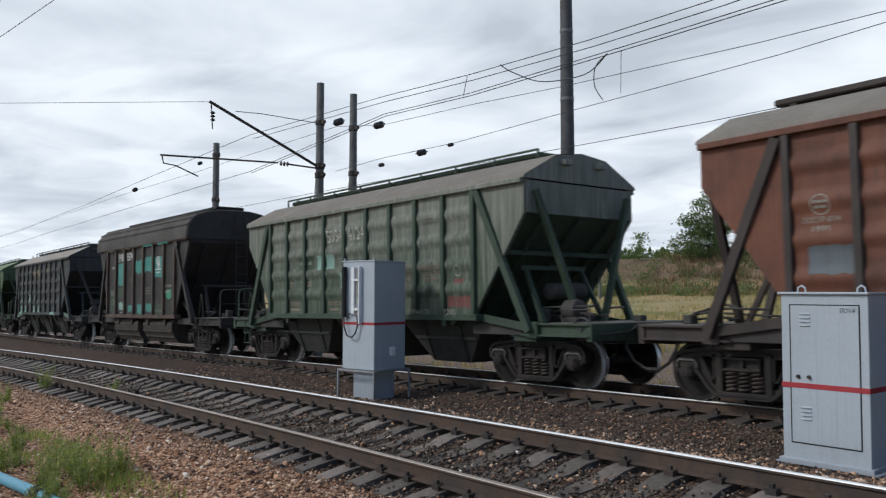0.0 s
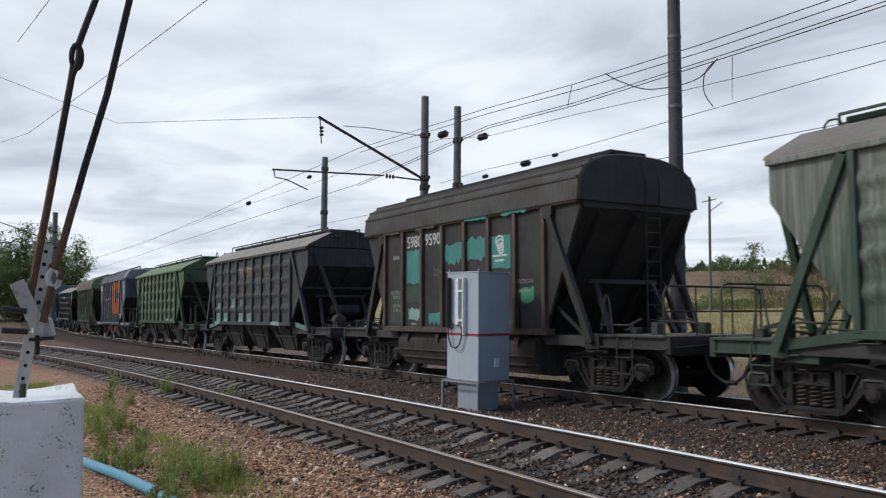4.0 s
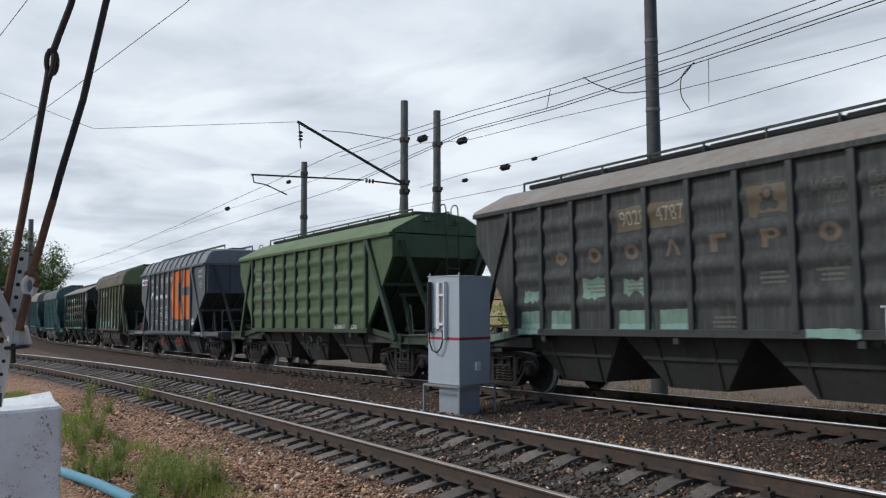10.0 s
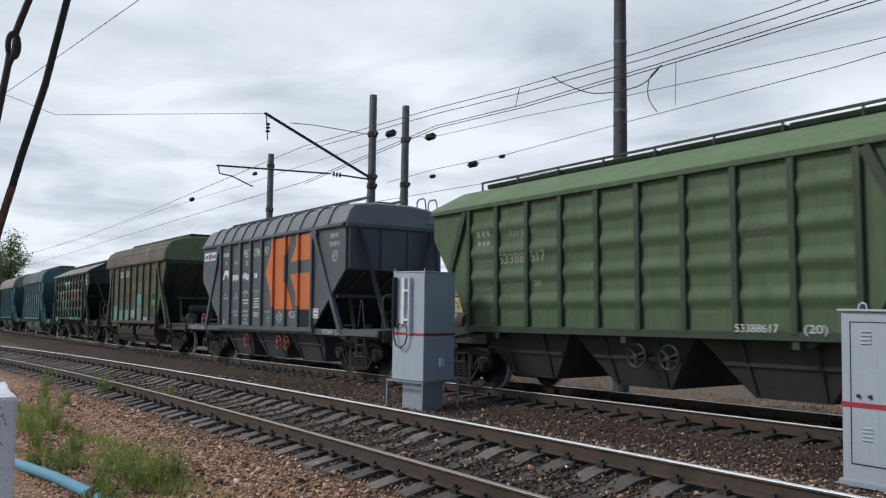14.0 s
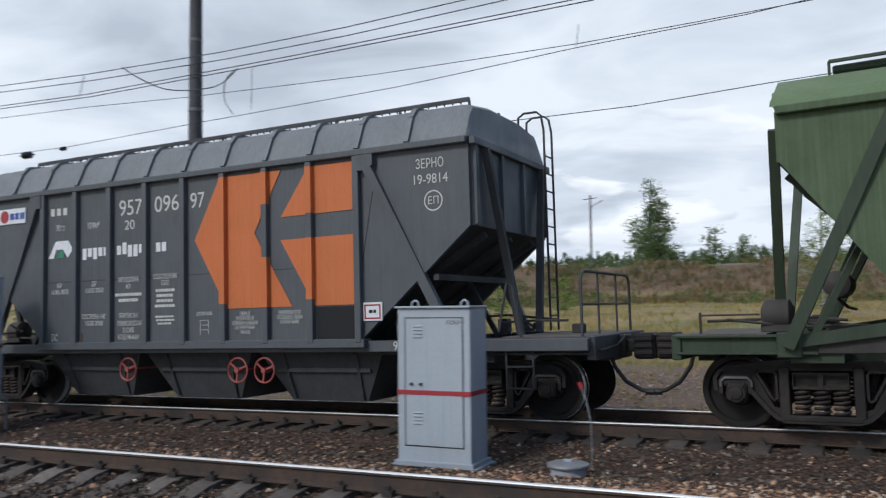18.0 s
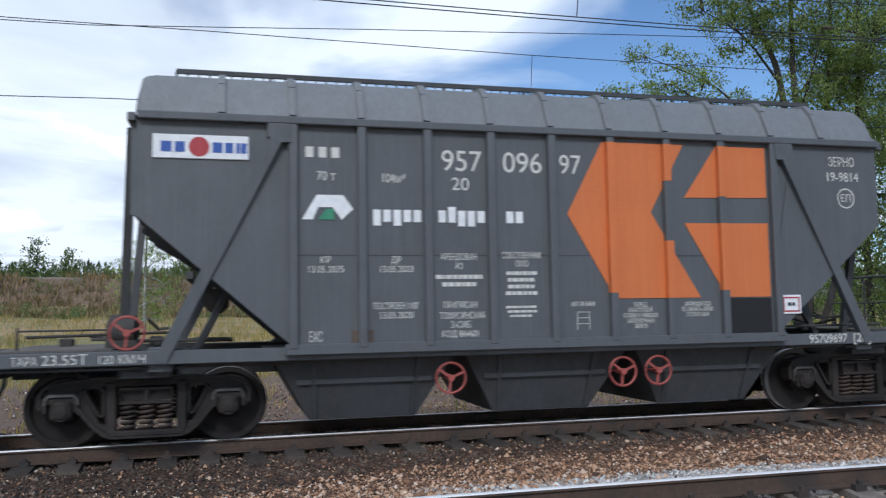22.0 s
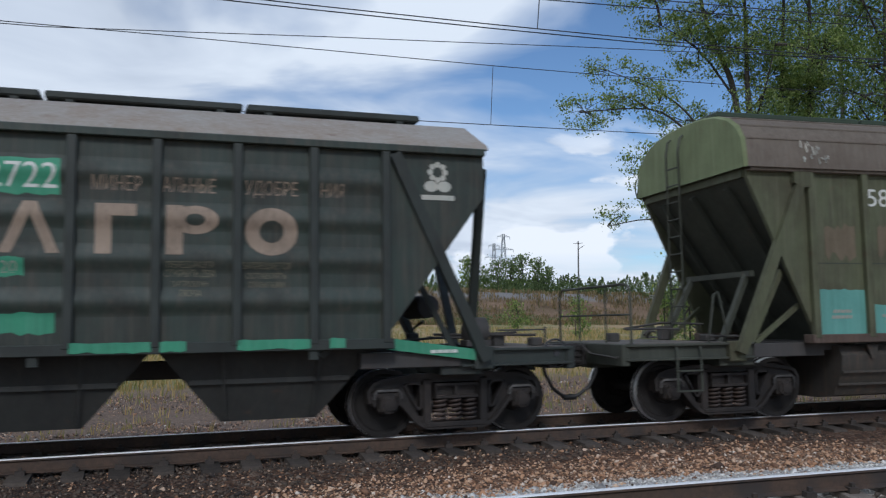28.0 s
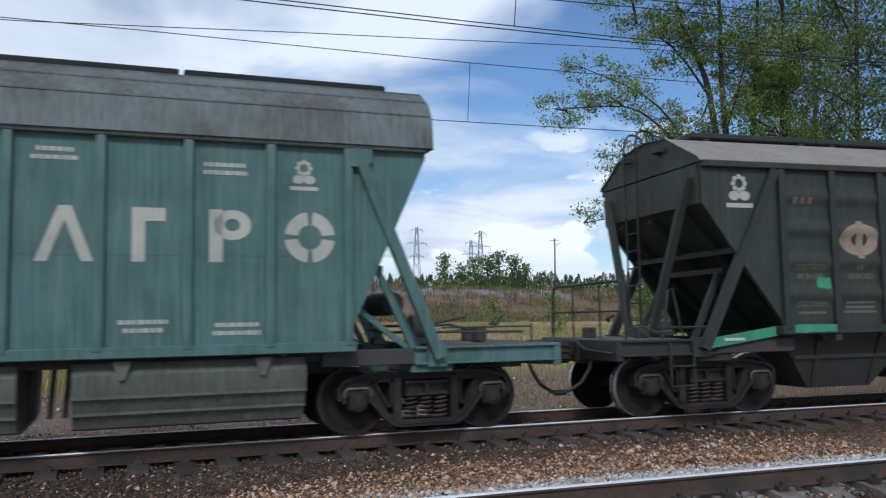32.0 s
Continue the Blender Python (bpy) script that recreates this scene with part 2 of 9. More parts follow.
def paint(name, colour, dirt=(0.05, 0.045, 0.04), dirty=0.5, streak=(0.3, 0.3, 0.29), streaks=0.35, rust=0.15, rough=0.6, metal=0.0, wash=None):
    """Weathered paint: dirt in patches, pale runs down the wall, spots of rust. wash: heights between which chalky runs from the roof thin out."""
    m, nt, b = mat_base(name)
    v = coords(nt)
    runs = coords(nt, (5.0, 5.0, 0.35))
    blotch = tex(nt, "ShaderNodeTexNoise", v, Scale=1.3, Detail=6, Roughness=0.62).outputs["Fac"]
    fine = tex(nt, "ShaderNodeTexNoise", v, Scale=26, Detail=4, Roughness=0.6).outputs["Fac"]
    run = tex(nt, "ShaderNodeTexNoise", runs, Scale=2.2, Detail=5, Roughness=0.6).outputs["Fac"]
    col = mixed(nt, calc(nt, "MULTIPLY", ramp(nt, blotch, (0.40, (0, 0, 0)), (0.68, (1, 1, 1))), dirty), colour, dirt)
    col = mixed(nt, calc(nt, "MULTIPLY", ramp(nt, run, (0.50, (0, 0, 0)), (0.74, (1, 1, 1))), streaks), col, streak)
    thin = tex(nt, "ShaderNodeTexNoise", coords(nt, (14.0, 14.0, 0.4)), Scale=2.0, Detail=4, Roughness=0.65).outputs["Fac"]
    col = mixed(nt, calc(nt, "MULTIPLY", ramp(nt, thin, (0.52, (0, 0, 0)), (0.70, (1, 1, 1))), min(1.0, streaks * 0.9)), col, streak)
    col = mixed(nt, calc(nt, "MULTIPLY", ramp(nt, thin, (0.30, (1, 1, 1)), (0.46, (0, 0, 0))), min(0.8, 0.25 + dirty * 0.5)), col, dirt)
    if wash:
        sep = nt.nodes.new("ShaderNodeSeparateXYZ")
        nt.links.new(v, sep.inputs[0])
        level = nt.nodes.new("ShaderNodeMapRange")
        level.inputs["From Min"].default_value, level.inputs["From Max"].default_value = wash
        nt.links.new(calc(nt, "ADD", sep.outputs["Z"], calc(nt, "MULTIPLY", calc(nt, "SUBTRACT", run, 0.5), 2.6)), level.inputs["Value"])
        col = mixed(nt, calc(nt, "MULTIPLY", level.outputs[0], calc(nt, "ADD", calc(nt, "MULTIPLY", thin, 0.9), 0.1), True), col, streak)
    spot = tex(nt, "ShaderNodeTexNoise", v, Scale=3.7, Detail=9, Roughness=0.72).outputs["Fac"]
    col = mixed(nt, calc(nt, "MULTIPLY", ramp(nt, spot, (0.60, (0, 0, 0)), (0.70, (1, 1, 1))), rust), col, (0.13, 0.055, 0.028))
    col = mixed(nt, 0.25, col, mixed(nt, fine, (0.3, 0.3, 0.3), (1, 1, 1)), "MULTIPLY")
    nt.links.new(col, b.inputs["Base Color"])
    nt.links.new(ramp(nt, blotch, (0.3, (rough - 0.12,) * 3), (0.75, (rough + 0.18,) * 3)), b.inputs["Roughness"])
    b.inputs["Metallic"].default_value = metal
    bumped(nt, b, calc(nt, "ADD", fine, calc(nt, "MULTIPLY", spot, 1.5)), 0.25, 0.006)
    return m


def grainy(name, c0, c1, c2=None, scale=8.0, rough=0.9, bump=0.5, dist=0.02, space="Object", per_object=0.0, shine=0.5):
    """Stone, soil, concrete: two scales of noise between colours."""
    m, nt, b = mat_base(name)
    v = coords(nt, space=space)
    big_n = tex(nt, "ShaderNodeTexNoise", v, Scale=scale * 0.12, Detail=5, Roughness=0.6).outputs["Fac"]
    fine_n = tex(nt, "ShaderNodeTexNoise", v, Scale=scale, Detail=7, Roughness=0.68).outputs["Fac"]
    col = mixed(nt, ramp(nt, fine_n, (0.32, (0, 0, 0)), (0.68, (1, 1, 1))), c0, c1)
    if c2:
        col = mixed(nt, ramp(nt, big_n, (0.45, (0, 0, 0)), (0.66, (1, 1, 1))), col, c2)
    if per_object:
        info = nt.nodes.new("ShaderNodeObjectInfo")
        col = mixed(nt, 1.0, col, ramp(nt, info.outputs["Random"], (0.0, (1 - per_object,) * 3), (1.0, (1 + per_object,) * 3)), "MULTIPLY")
    nt.links.new(col, b.inputs["Base Color"])
    b.inputs["Roughness"].default_value, b.inputs["Specular IOR Level"].default_value = rough, shine
    bumped(nt, b, fine_n, bump, dist)
    return m


def plain(name, colour, rough=0.6, metal=0.0):
    m, nt, b = mat_base(name)
    v = coords(nt)
    n = tex(nt, "ShaderNodeTexNoise", v, Scale=14, Detail=5, Roughness=0.6).outputs["Fac"]
    nt.links.new(mixed(nt, n, tuple(c * 0.75 for c in colour), tuple(min(1, c * 1.2) for c in colour)), b.inputs["Base Color"])
    b.inputs["Roughness"].default_value, b.inputs["Metallic"].default_value = rough, metal
    return m


# worn rail tops: the sky's reflection is put into a near-white colour
RAIL_TOP = plain("worn_steel", (0.98, 0.97, 0.95), 0.42, 0.2)
RAIL_DULL = plain("half_worn_steel", (0.42, 0.36, 0.32), 0.5, 1.0)
RAIL_SIDE = grainy("rusty_rail_steel", (0.055, 0.036, 0.026), (0.10, 0.062, 0.042), (0.045, 0.035, 0.03), 18, 0.8, 0.3, 0.004)
SLEEPER = grainy("weathered_sleeper_concrete", (0.095, 0.077, 0.063), (0.20, 0.168, 0.145), (0.06, 0.048, 0.04), 9, 0.92, 0.7, 0.014, per_object=0.4)
SLEEPER_DARK = grainy("dark_sleeper", (0.045, 0.037, 0.031), (0.10, 0.08, 0.066), (0.032, 0.027, 0.023), 9, 0.9, 0.7, 0.014, per_object=0.4)
CONCRETE = grainy("grey_concrete", (0.22, 0.22, 0.21), (0.34, 0.335, 0.32), (0.17, 0.165, 0.16), 7, 0.9, 0.3, 0.006)
IRON = grainy("dark_rusty_iron", (0.035, 0.028, 0.024), (0.07, 0.05, 0.038), (0.028, 0.026, 0.025), 14, 0.75, 0.3, 0.006)
IRON_BROWN = grainy("brown_cast_iron", (0.03, 0.022, 0.019), (0.075, 0.046, 0.034), (0.02, 0.018, 0.018), 7, 0.7, 0.6, 0.012)
BLACK = plain("black_grime", (0.012, 0.012, 0.013), 0.8)
WIRE = plain("wire_metal", (0.06, 0.06, 0.065), 0.6, 0.5)
CAB_GREY = paint("light_grey_enamel", (0.47, 0.52, 0.57), (0.34, 0.36, 0.38), 0.25, (0.52, 0.54, 0.56), 0.15, 0.04, 0.45)
RED = paint("red_enamel", (0.42, 0.035, 0.045), (0.2, 0.03, 0.03), 0.3, (0.5, 0.12, 0.12), 0.1, 0.05, 0.5)
WHITEWASH = grainy("whitewashed_concrete", (0.82, 0.82, 0.82), (0.90, 0.90, 0.90), (0.72, 0.72, 0.71), 12, 0.95, 0.7, 0.012)


def chipped(m):
    """Dark chips where the whitewash has flaked off."""
    nt = m.node_tree
    b = nt.nodes["Principled BSDF"]
    tone = b.inputs["Base Color"].links[0].from_socket
    v = coords(nt)
    chip = tex(nt, "ShaderNodeTexNoise", v, Scale=34, Detail=6, Roughness=0.75).outputs["Fac"]
    area = tex(nt, "ShaderNodeTexNoise", v, Scale=3.2, Detail=4, Roughness=0.6).outputs["Fac"]
    worn = ramp(nt, calc(nt, "ADD", calc(nt, "MULTIPLY", chip, 0.7), calc(nt, "MULTIPLY", area, 0.4)), (0.625, (0, 0, 0)), (0.66, (1, 1, 1)))
    nt.links.new(mixed(nt, worn, tone, (0.2, 0.185, 0.17)), b.inputs["Base Color"])


chipped(WHITEWASH)
BLUE_PIPE = plain("blue_plastic", (0.11, 0.31, 0.42), 0.5)

# ---- the plan: two curved tracks on a gentle grade ----
GRADE = 0.0201
GAUGE = 1.592


def far_y(x):
    """Centre line of the track that carries the train."""
    c = max(x, -60.0)
    return 12.277 - 0.01012 * c - 0.001964 * c * c - 2.257e-5 * c ** 3 + (x - c) * 0.01


def near_y(x):
    """Centre line of the empty track."""
    c = max(x, -80.0)
    return 5.835 - 0.02498 * c - 0.001882 * c * c + (x - c) * (-0.02498 - 0.003764 * c)


def frame_at(fn, x):
    s = (fn(x + 0.05) - fn(x - 0.05)) / 0.1
    n = math.hypot(1, s)
    return Vector((x, fn(x))), Vector((1 / n, s / n)), Vector((-s / n, 1 / n))


NEAR_LOW, NEAR_HIGH = -0.07, 0.13    # the empty track leans towards the camera


def smooth(a, b, t):
    t = min(1, max(0, (t - a) / (b - a)))
    return t * t * (3 - 2 * t)


def ground_z(x, y):
    """Height of the ballast, verge, field and far embankment."""
    n, f = near_y(x), far_y(x)
    base = GRADE * max(-90, min(60, x))
    near_top = -0.225 + (y - n) / GAUGE * 0.2
    if y < n - 1.45:
        z = near_top_edge = -0.225 - 1.45 / GAUGE * 0.2
        z += (-0.62 - near_top_edge) * smooth(n - 1.45, n - 3.0, y) if y < n - 1.45 else 0
        if y < n - 3.0:
            z = -0.62
    elif y < n + 1.4:
        z = near_top
    elif y < f - 1.6:
        t = (y - n - 1.4) / max(0.5, f - 3.0 - n)
        a = -0.225 + 1.4 / GAUGE * 0.2
        z = a + (-0.265 - a) * smooth(0, 1, t) - 0.16 * math.sin(math.pi * min(1, max(0, t)))
    elif y < f + 1.6:
        z = -0.255
    elif y < f + 9:
        z = -0.255 - 0.50 * smooth(f + 1.6, f + 4.0, y)
    else:
        z = -0.74
    z += base
    # a grassy rise beyond the bend
    if y < n - 3.0:
        z += 1.9 * smooth(-34, -90, x) * smooth(n - 3.0, n - 12, y)
    # the field climbs towards the far embankment
    e = 113.0 + 0.30 * x if x > -120 else 77.0
    t = (y - (f + 9)) / max(10.0, e - 14 - f - 9)
    if t > 0:
        z = z * (1 - min(1, t)) + (1.9 + 0.006 * x) * min(1, t)
    if y > e - 16 and x > -150:
        top = 6.6 + 0.016 * max(-40, min(140, x))
        z += (top - 1.9 - 0.006 * x) * smooth(e - 13, e - 2, y) - (top - 1.0) * smooth(e + 8, e + 22, y)
    if y > f + 4:
        z += 0.22 * noise.noise((x * 0.15, y * 0.15, 0)) + 0.10 * noise.noise((x * 0.6, y * 0.6, 3))
    return z

# ---- ground ----
def ground_mesh():
    xs = [-900, -500, -320, -240, -190, -160, -135, -115, -100] + [-92 + 1.4 * i for i in range(108)] + [62, 68, 76, 86, 100, 120, 145, 180, 240, 340, 500, 900]
    near_off = [-900, -300, -120, -60, -30, -18, -12, -9, -7, -5.5, -4.5, -3.8, -3.2, -2.8, -2.4, -2.0, -1.7, -1.45, -1.0, -0.5, 0, 0.5, 1.0, 1.4]
    far_off = [-1.6, -1.0, 0, 1.0, 1.6, 2.0, 2.5, 3.0, 3.6, 4.4, 5.5, 7, 9]
    v, f = [], []
    count = 0
    for x in xs:
        cx = max(-400, min(300, x))
        n, fa = near_y(cx), far_y(cx)
        if fa - n < 4.4:
            fa = n + 4.4
        e = 113.0 + 0.30 * cx if cx > -120 else 77.0
        ys = [n + o for o in near_off]
        ys += [n + 1.4 + (fa - 3.0 - n) * k / 9 for k in range(1, 9)]
        ys += [fa + o for o in far_off]
        ys += [fa + 9 + (e - 16 - fa - 9) * k / 26 for k in range(1, 27)]
        ys += [e + o for o in (-13, -11, -9, -7, -5, -3, -2, 0, 4, 8, 12, 16, 22, 60, 200, 1500)]
        count = len(ys)
        v += [(x, y, ground_z(cx, y)) for y in ys]
    for i in range(len(xs) - 1):
        for k in range(count - 1):
            a = i * count + k
            f.append((a, a + count, a + count + 1, a + 1))
    s = Shape()
    s.v, s.f = v, f
    return s


def ground_material():
    """Gravel by the tracks, pale grit by the near rail, dry grass beyond: sorted by the distance from the tracks."""
    m, nt, b = mat_base("gravel_and_grass")
    v = coords(nt, space="Object")
    sp = nt.nodes.new("ShaderNodeSeparateXYZ")
    nt.links.new(v, sp.inputs[0])
    x, y = sp.outputs["X"], sp.outputs["Y"]
    xc = calc(nt, "MAXIMUM", x, -60.0)
    x2 = calc(nt, "MULTIPLY", xc, xc)
    centre = calc(nt, "ADD", calc(nt, "MULTIPLY", x2, -0.00196), 12.28)
    centre = calc(nt, "ADD", centre, calc(nt, "MULTIPLY", calc(nt, "MULTIPLY", x2, xc), -2.257e-5))
    far = calc(nt, "SUBTRACT", y, centre)
    near = calc(nt, "SUBTRACT", y, calc(nt, "ADD", calc(nt, "MULTIPLY", x2, -0.00188), calc(nt, "ADD", calc(nt, "MULTIPLY", xc, -0.025), 5.83)))
    wob = tex(nt, "ShaderNodeTexNoise", v, Scale=0.5, Detail=4, Roughness=0.6).outputs["Fac"]
    far_w = calc(nt, "ADD", far, calc(nt, "MULTIPLY", calc(nt, "SUBTRACT", wob, 0.5), 3.0))
    stones = tex(nt, "ShaderNodeTexVoronoi", v, Scale=24.0)
    cellv = nt.nodes.new("ShaderNodeSeparateColor")
    nt.links.new(stones.outputs["Color"], cellv.inputs[0])
    grav = ramp(nt, cellv.outputs[0], (0.0, (0.075, 0.046, 0.031)), (0.4, (0.29, 0.158, 0.094)), (0.8, (0.54, 0.34, 0.22)), (1.0, (0.66, 0.56, 0.46)))
    # shade in the gaps between stones, put into the gravel colour
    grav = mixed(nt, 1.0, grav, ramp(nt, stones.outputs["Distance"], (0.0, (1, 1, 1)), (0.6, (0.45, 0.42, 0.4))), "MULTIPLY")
    big_n = tex(nt, "ShaderNodeTexNoise", v, Scale=0.35, Detail=5, Roughness=0.6).outputs["Fac"]
    grav = mixed(nt, ramp(nt, big_n, (0.42, (0, 0, 0)), (0.66, (0.7, 0.7, 0.7))), grav, mixed(nt, 1.0, grav, (0.75, 0.72, 0.69), "MULTIPLY"))
    # oily dark ballast between the rails and under the train, its shade painted in
    west_dark = ramp(nt, calc(nt, "ADD", calc(nt, "MULTIPLY", x, 0.1), calc(nt, "MULTIPLY", wob, 0.25)), (0.14, (0.3, 0.3, 0.3)), (0.50, (0, 0, 0)))
    dark_far = ramp(nt, calc(nt, "SUBTRACT", calc(nt, "MULTIPLY", calc(nt, "ABSOLUTE", calc(nt, "ADD", far, 0.3)), 0.25), west_dark), (0.38, (1, 1, 1)), (0.56, (0, 0, 0)))
    dark_near = ramp(nt, calc(nt, "MULTIPLY", calc(nt, "ABSOLUTE", near), 0.5), (0.45, (1, 1, 1)), (0.75, (0, 0, 0)))
    darkness = calc(nt, "MULTIPLY", calc(nt, "MAXIMUM", dark_far, dark_near), 0.85)
    grav = mixed(nt, darkness, grav, mixed(nt, 1.0, grav, (0.38, 0.34, 0.32), "MULTIPLY"))
    # pale new ballast along the near track to the right
    pale_x = ramp(nt, calc(nt, "MULTIPLY", calc(nt, "ADD", x, calc(nt, "MULTIPLY", wob, 2.0)), 0.2), (0.55, (0, 0, 0)), (0.8, (1, 1, 1)))
    pale_y = ramp(nt, calc(nt, "ADD", calc(nt, "MULTIPLY", near, 0.25), calc(nt, "MULTIPLY", wob, 0.2)), (0.86, (1, 1, 1)), (0.94, (0, 0, 0)))
    pale_y = calc(nt, "MULTIPLY", pale_y, ramp(nt, calc(nt, "MULTIPLY", near, 0.5), (0.30, (0, 0, 0)), (0.42, (1, 1, 1))))
    pale = mixed(nt, cellv.outputs[1], (0.34, 0.325, 0.305), (0.70, 0.67, 0.635))
    grav = mixed(nt, calc(nt, "MULTIPLY", calc(nt, "MULTIPLY", pale_x, pale_y), 0.85), grav, pale)
    # dry and green grass
    gn = tex(nt, "ShaderNodeTexNoise", coords(nt, (0.06, 0.16, 1)), Scale=1.0, Detail=8, Roughness=0.7).outputs["Fac"]
    fineg = tex(nt, "ShaderNodeTexNoise", v, Scale=3.0, Detail=8, Roughness=0.75).outputs["Fac"]
    grass = ramp(nt, calc(nt, "ADD", calc(nt, "MULTIPLY", gn, 0.6), calc(nt, "MULTIPLY", fineg, 0.4)),
                 (0.38, (0.12, 0.15, 0.05)), (0.47, (0.26, 0.225, 0.095)), (0.55, (0.41, 0.275, 0.14)), (0.64, (0.29, 0.165, 0.10)))
    bank = ramp(nt, calc(nt, "ADD", calc(nt, "MULTIPLY", gn, 0.5), calc(nt, "MULTIPLY", fineg, 0.5)),
                (0.36, (0.09, 0.085, 0.045)), (0.5, (0.19, 0.125, 0.08)), (0.62, (0.29, 0.20, 0.13)))
    height = sp.outputs["Z"]
    grass = mixed(nt, ramp(nt, calc(nt, "MULTIPLY", height, 0.1), (0.24, (0, 0, 0)), (0.32, (1, 1, 1))), grass, bank)
    crest = ramp(nt, calc(nt, "MULTIPLY", height, 0.1), (0.60, (0, 0, 0)), (0.66, (1, 1, 1)))
    grass = mixed(nt, crest, grass, (0.22, 0.21, 0.20))
    isgrass = ramp(nt, calc(nt, "MULTIPLY", far_w, 0.05), (0.80, (0, 0, 0)), (1.0, (1, 1, 1)))
    verge = ramp(nt, calc(nt, "ADD", calc(nt, "MULTIPLY", near, -0.1), calc(nt, "MULTIPLY", fineg, 0.25)), (0.50, (0, 0, 0)), (0.68, (1, 1, 1)))
    # gravel darker towards the west, lighter on the verge, browner behind the train
    tone = ramp(nt, calc(nt, "ADD", calc(nt, "MULTIPLY", x, 0.1), calc(nt, "MULTIPLY", wob, 0.3)), (0.05, (0.72, 0.72, 0.74)), (0.5, (1.12, 1.1, 1.05)))
    tone = mixed(nt, ramp(nt, calc(nt, "MULTIPLY", near, -0.2), (0.2, (0, 0, 0)), (0.4, (1, 1, 1))), tone, (1.65, 1.5, 1.38))
    grav = mixed(nt, 1.0, grav, tone, "MULTIPLY")
    grav = mixed(nt, ramp(nt, calc(nt, "MULTIPLY", far, 0.2), (0.2, (0, 0, 0)), (0.6, (0.85, 0.85, 0.85))), grav, mixed(nt, cellv.outputs[1], (0.075, 0.052, 0.04), (0.25, 0.175, 0.125)))
    green = ramp(nt, calc(nt, "ADD", calc(nt, "MULTIPLY", gn, 0.5), calc(nt, "MULTIPLY", fineg, 0.5)), (0.36, (0.10, 0.14, 0.045)), (0.5, (0.20, 0.23, 0.08)), (0.64, (0.32, 0.29, 0.12)))
    west = calc(nt, "MULTIPLY", ramp(nt, calc(nt, "MULTIPLY", x, -0.01), (0.30, (0, 0, 0)), (0.42, (1, 1, 1))), ramp(nt, calc(nt, "MULTIPLY", near, -0.1), (0.26, (0, 0, 0)), (0.40, (1, 1, 1))))
    grav = mixed(nt, west, grav, green)
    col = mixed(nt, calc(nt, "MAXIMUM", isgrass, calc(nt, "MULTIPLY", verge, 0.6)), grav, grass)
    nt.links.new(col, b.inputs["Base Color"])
    b.inputs["Roughness"].default_value = 0.95
    hgt = calc(nt, "SUBTRACT", 1.0, stones.outputs["Distance"])
    bumped(nt, b, calc(nt, "ADD", hgt, fineg), 0.9, 0.03)
    return m


GROUND = ground_material()
ground = tagged(new("ground", ground_mesh().mesh("ground", GROUND)), "brown gravel ballast, verge, dry meadow and far railway embankment", "ground", kind="structure")


# ---- tracks ----
RAIL_PROFILE = [(-0.036, -0.012), (-0.031, -0.004), (-0.018, -0.001), (0.018, -0.001), (0.031, -0.004), (0.036, -0.012), (0.036, -0.032), (0.012, -0.045), (0.009, -0.15), (0.066, -0.168), (0.066, -0.18),
                (-0.066, -0.18), (-0.066, -0.168), (-0.009, -0.15), (-0.012, -0.045), (-0.036, -0.032)]


def rail(name, fn, side, z_off, parent, x0, x1, label, top_mat=None):
    me_v, me_f, tops = [], [], []
    n = len(RAIL_PROFILE)
    xs = [x0 + (x1 - x0) * i / 260 for i in range(261)]
    for x in xs:
        c, d, w = frame_at(fn, x)
        c = c + w * side * GAUGE / 2
        z = GRADE * max(-90, min(60, c.x)) + z_off
        me_v += [(c.x + w.x * a, c.y + w.y * a, z + h) for a, h in RAIL_PROFILE]
    for i in range(len(xs) - 1):
        for k in range(n):
            a, c2 = i * n + k, i * n + (k + 1) % n
            me_f.append((a, c2, c2 + n, a + n))
            tops.append(k < 5)
    s = Shape()
    s.v, s.f = me_v, me_f
    me = s.mesh(name, RAIL_SIDE)
    me.materials.append(top_mat or RAIL_TOP)
    for p, t in zip(me.polygons, tops):
        p.material_index = 1 if t else 0
    return part(name, me, None, parent, label)


def sleeper_shape():
    s = Shape()
    pts = [(-1.28, -0.02), (-0.95, 0.0), (-0.55, 0.0), (-0.3, -0.045), (0.3, -0.045), (0.55, 0.0), (0.95, 0.0), (1.28, -0.02), (1.28, -0.2), (-1.28, -0.2)]
    s.prism(pts, -0.125, 0.125, "x")
    return s


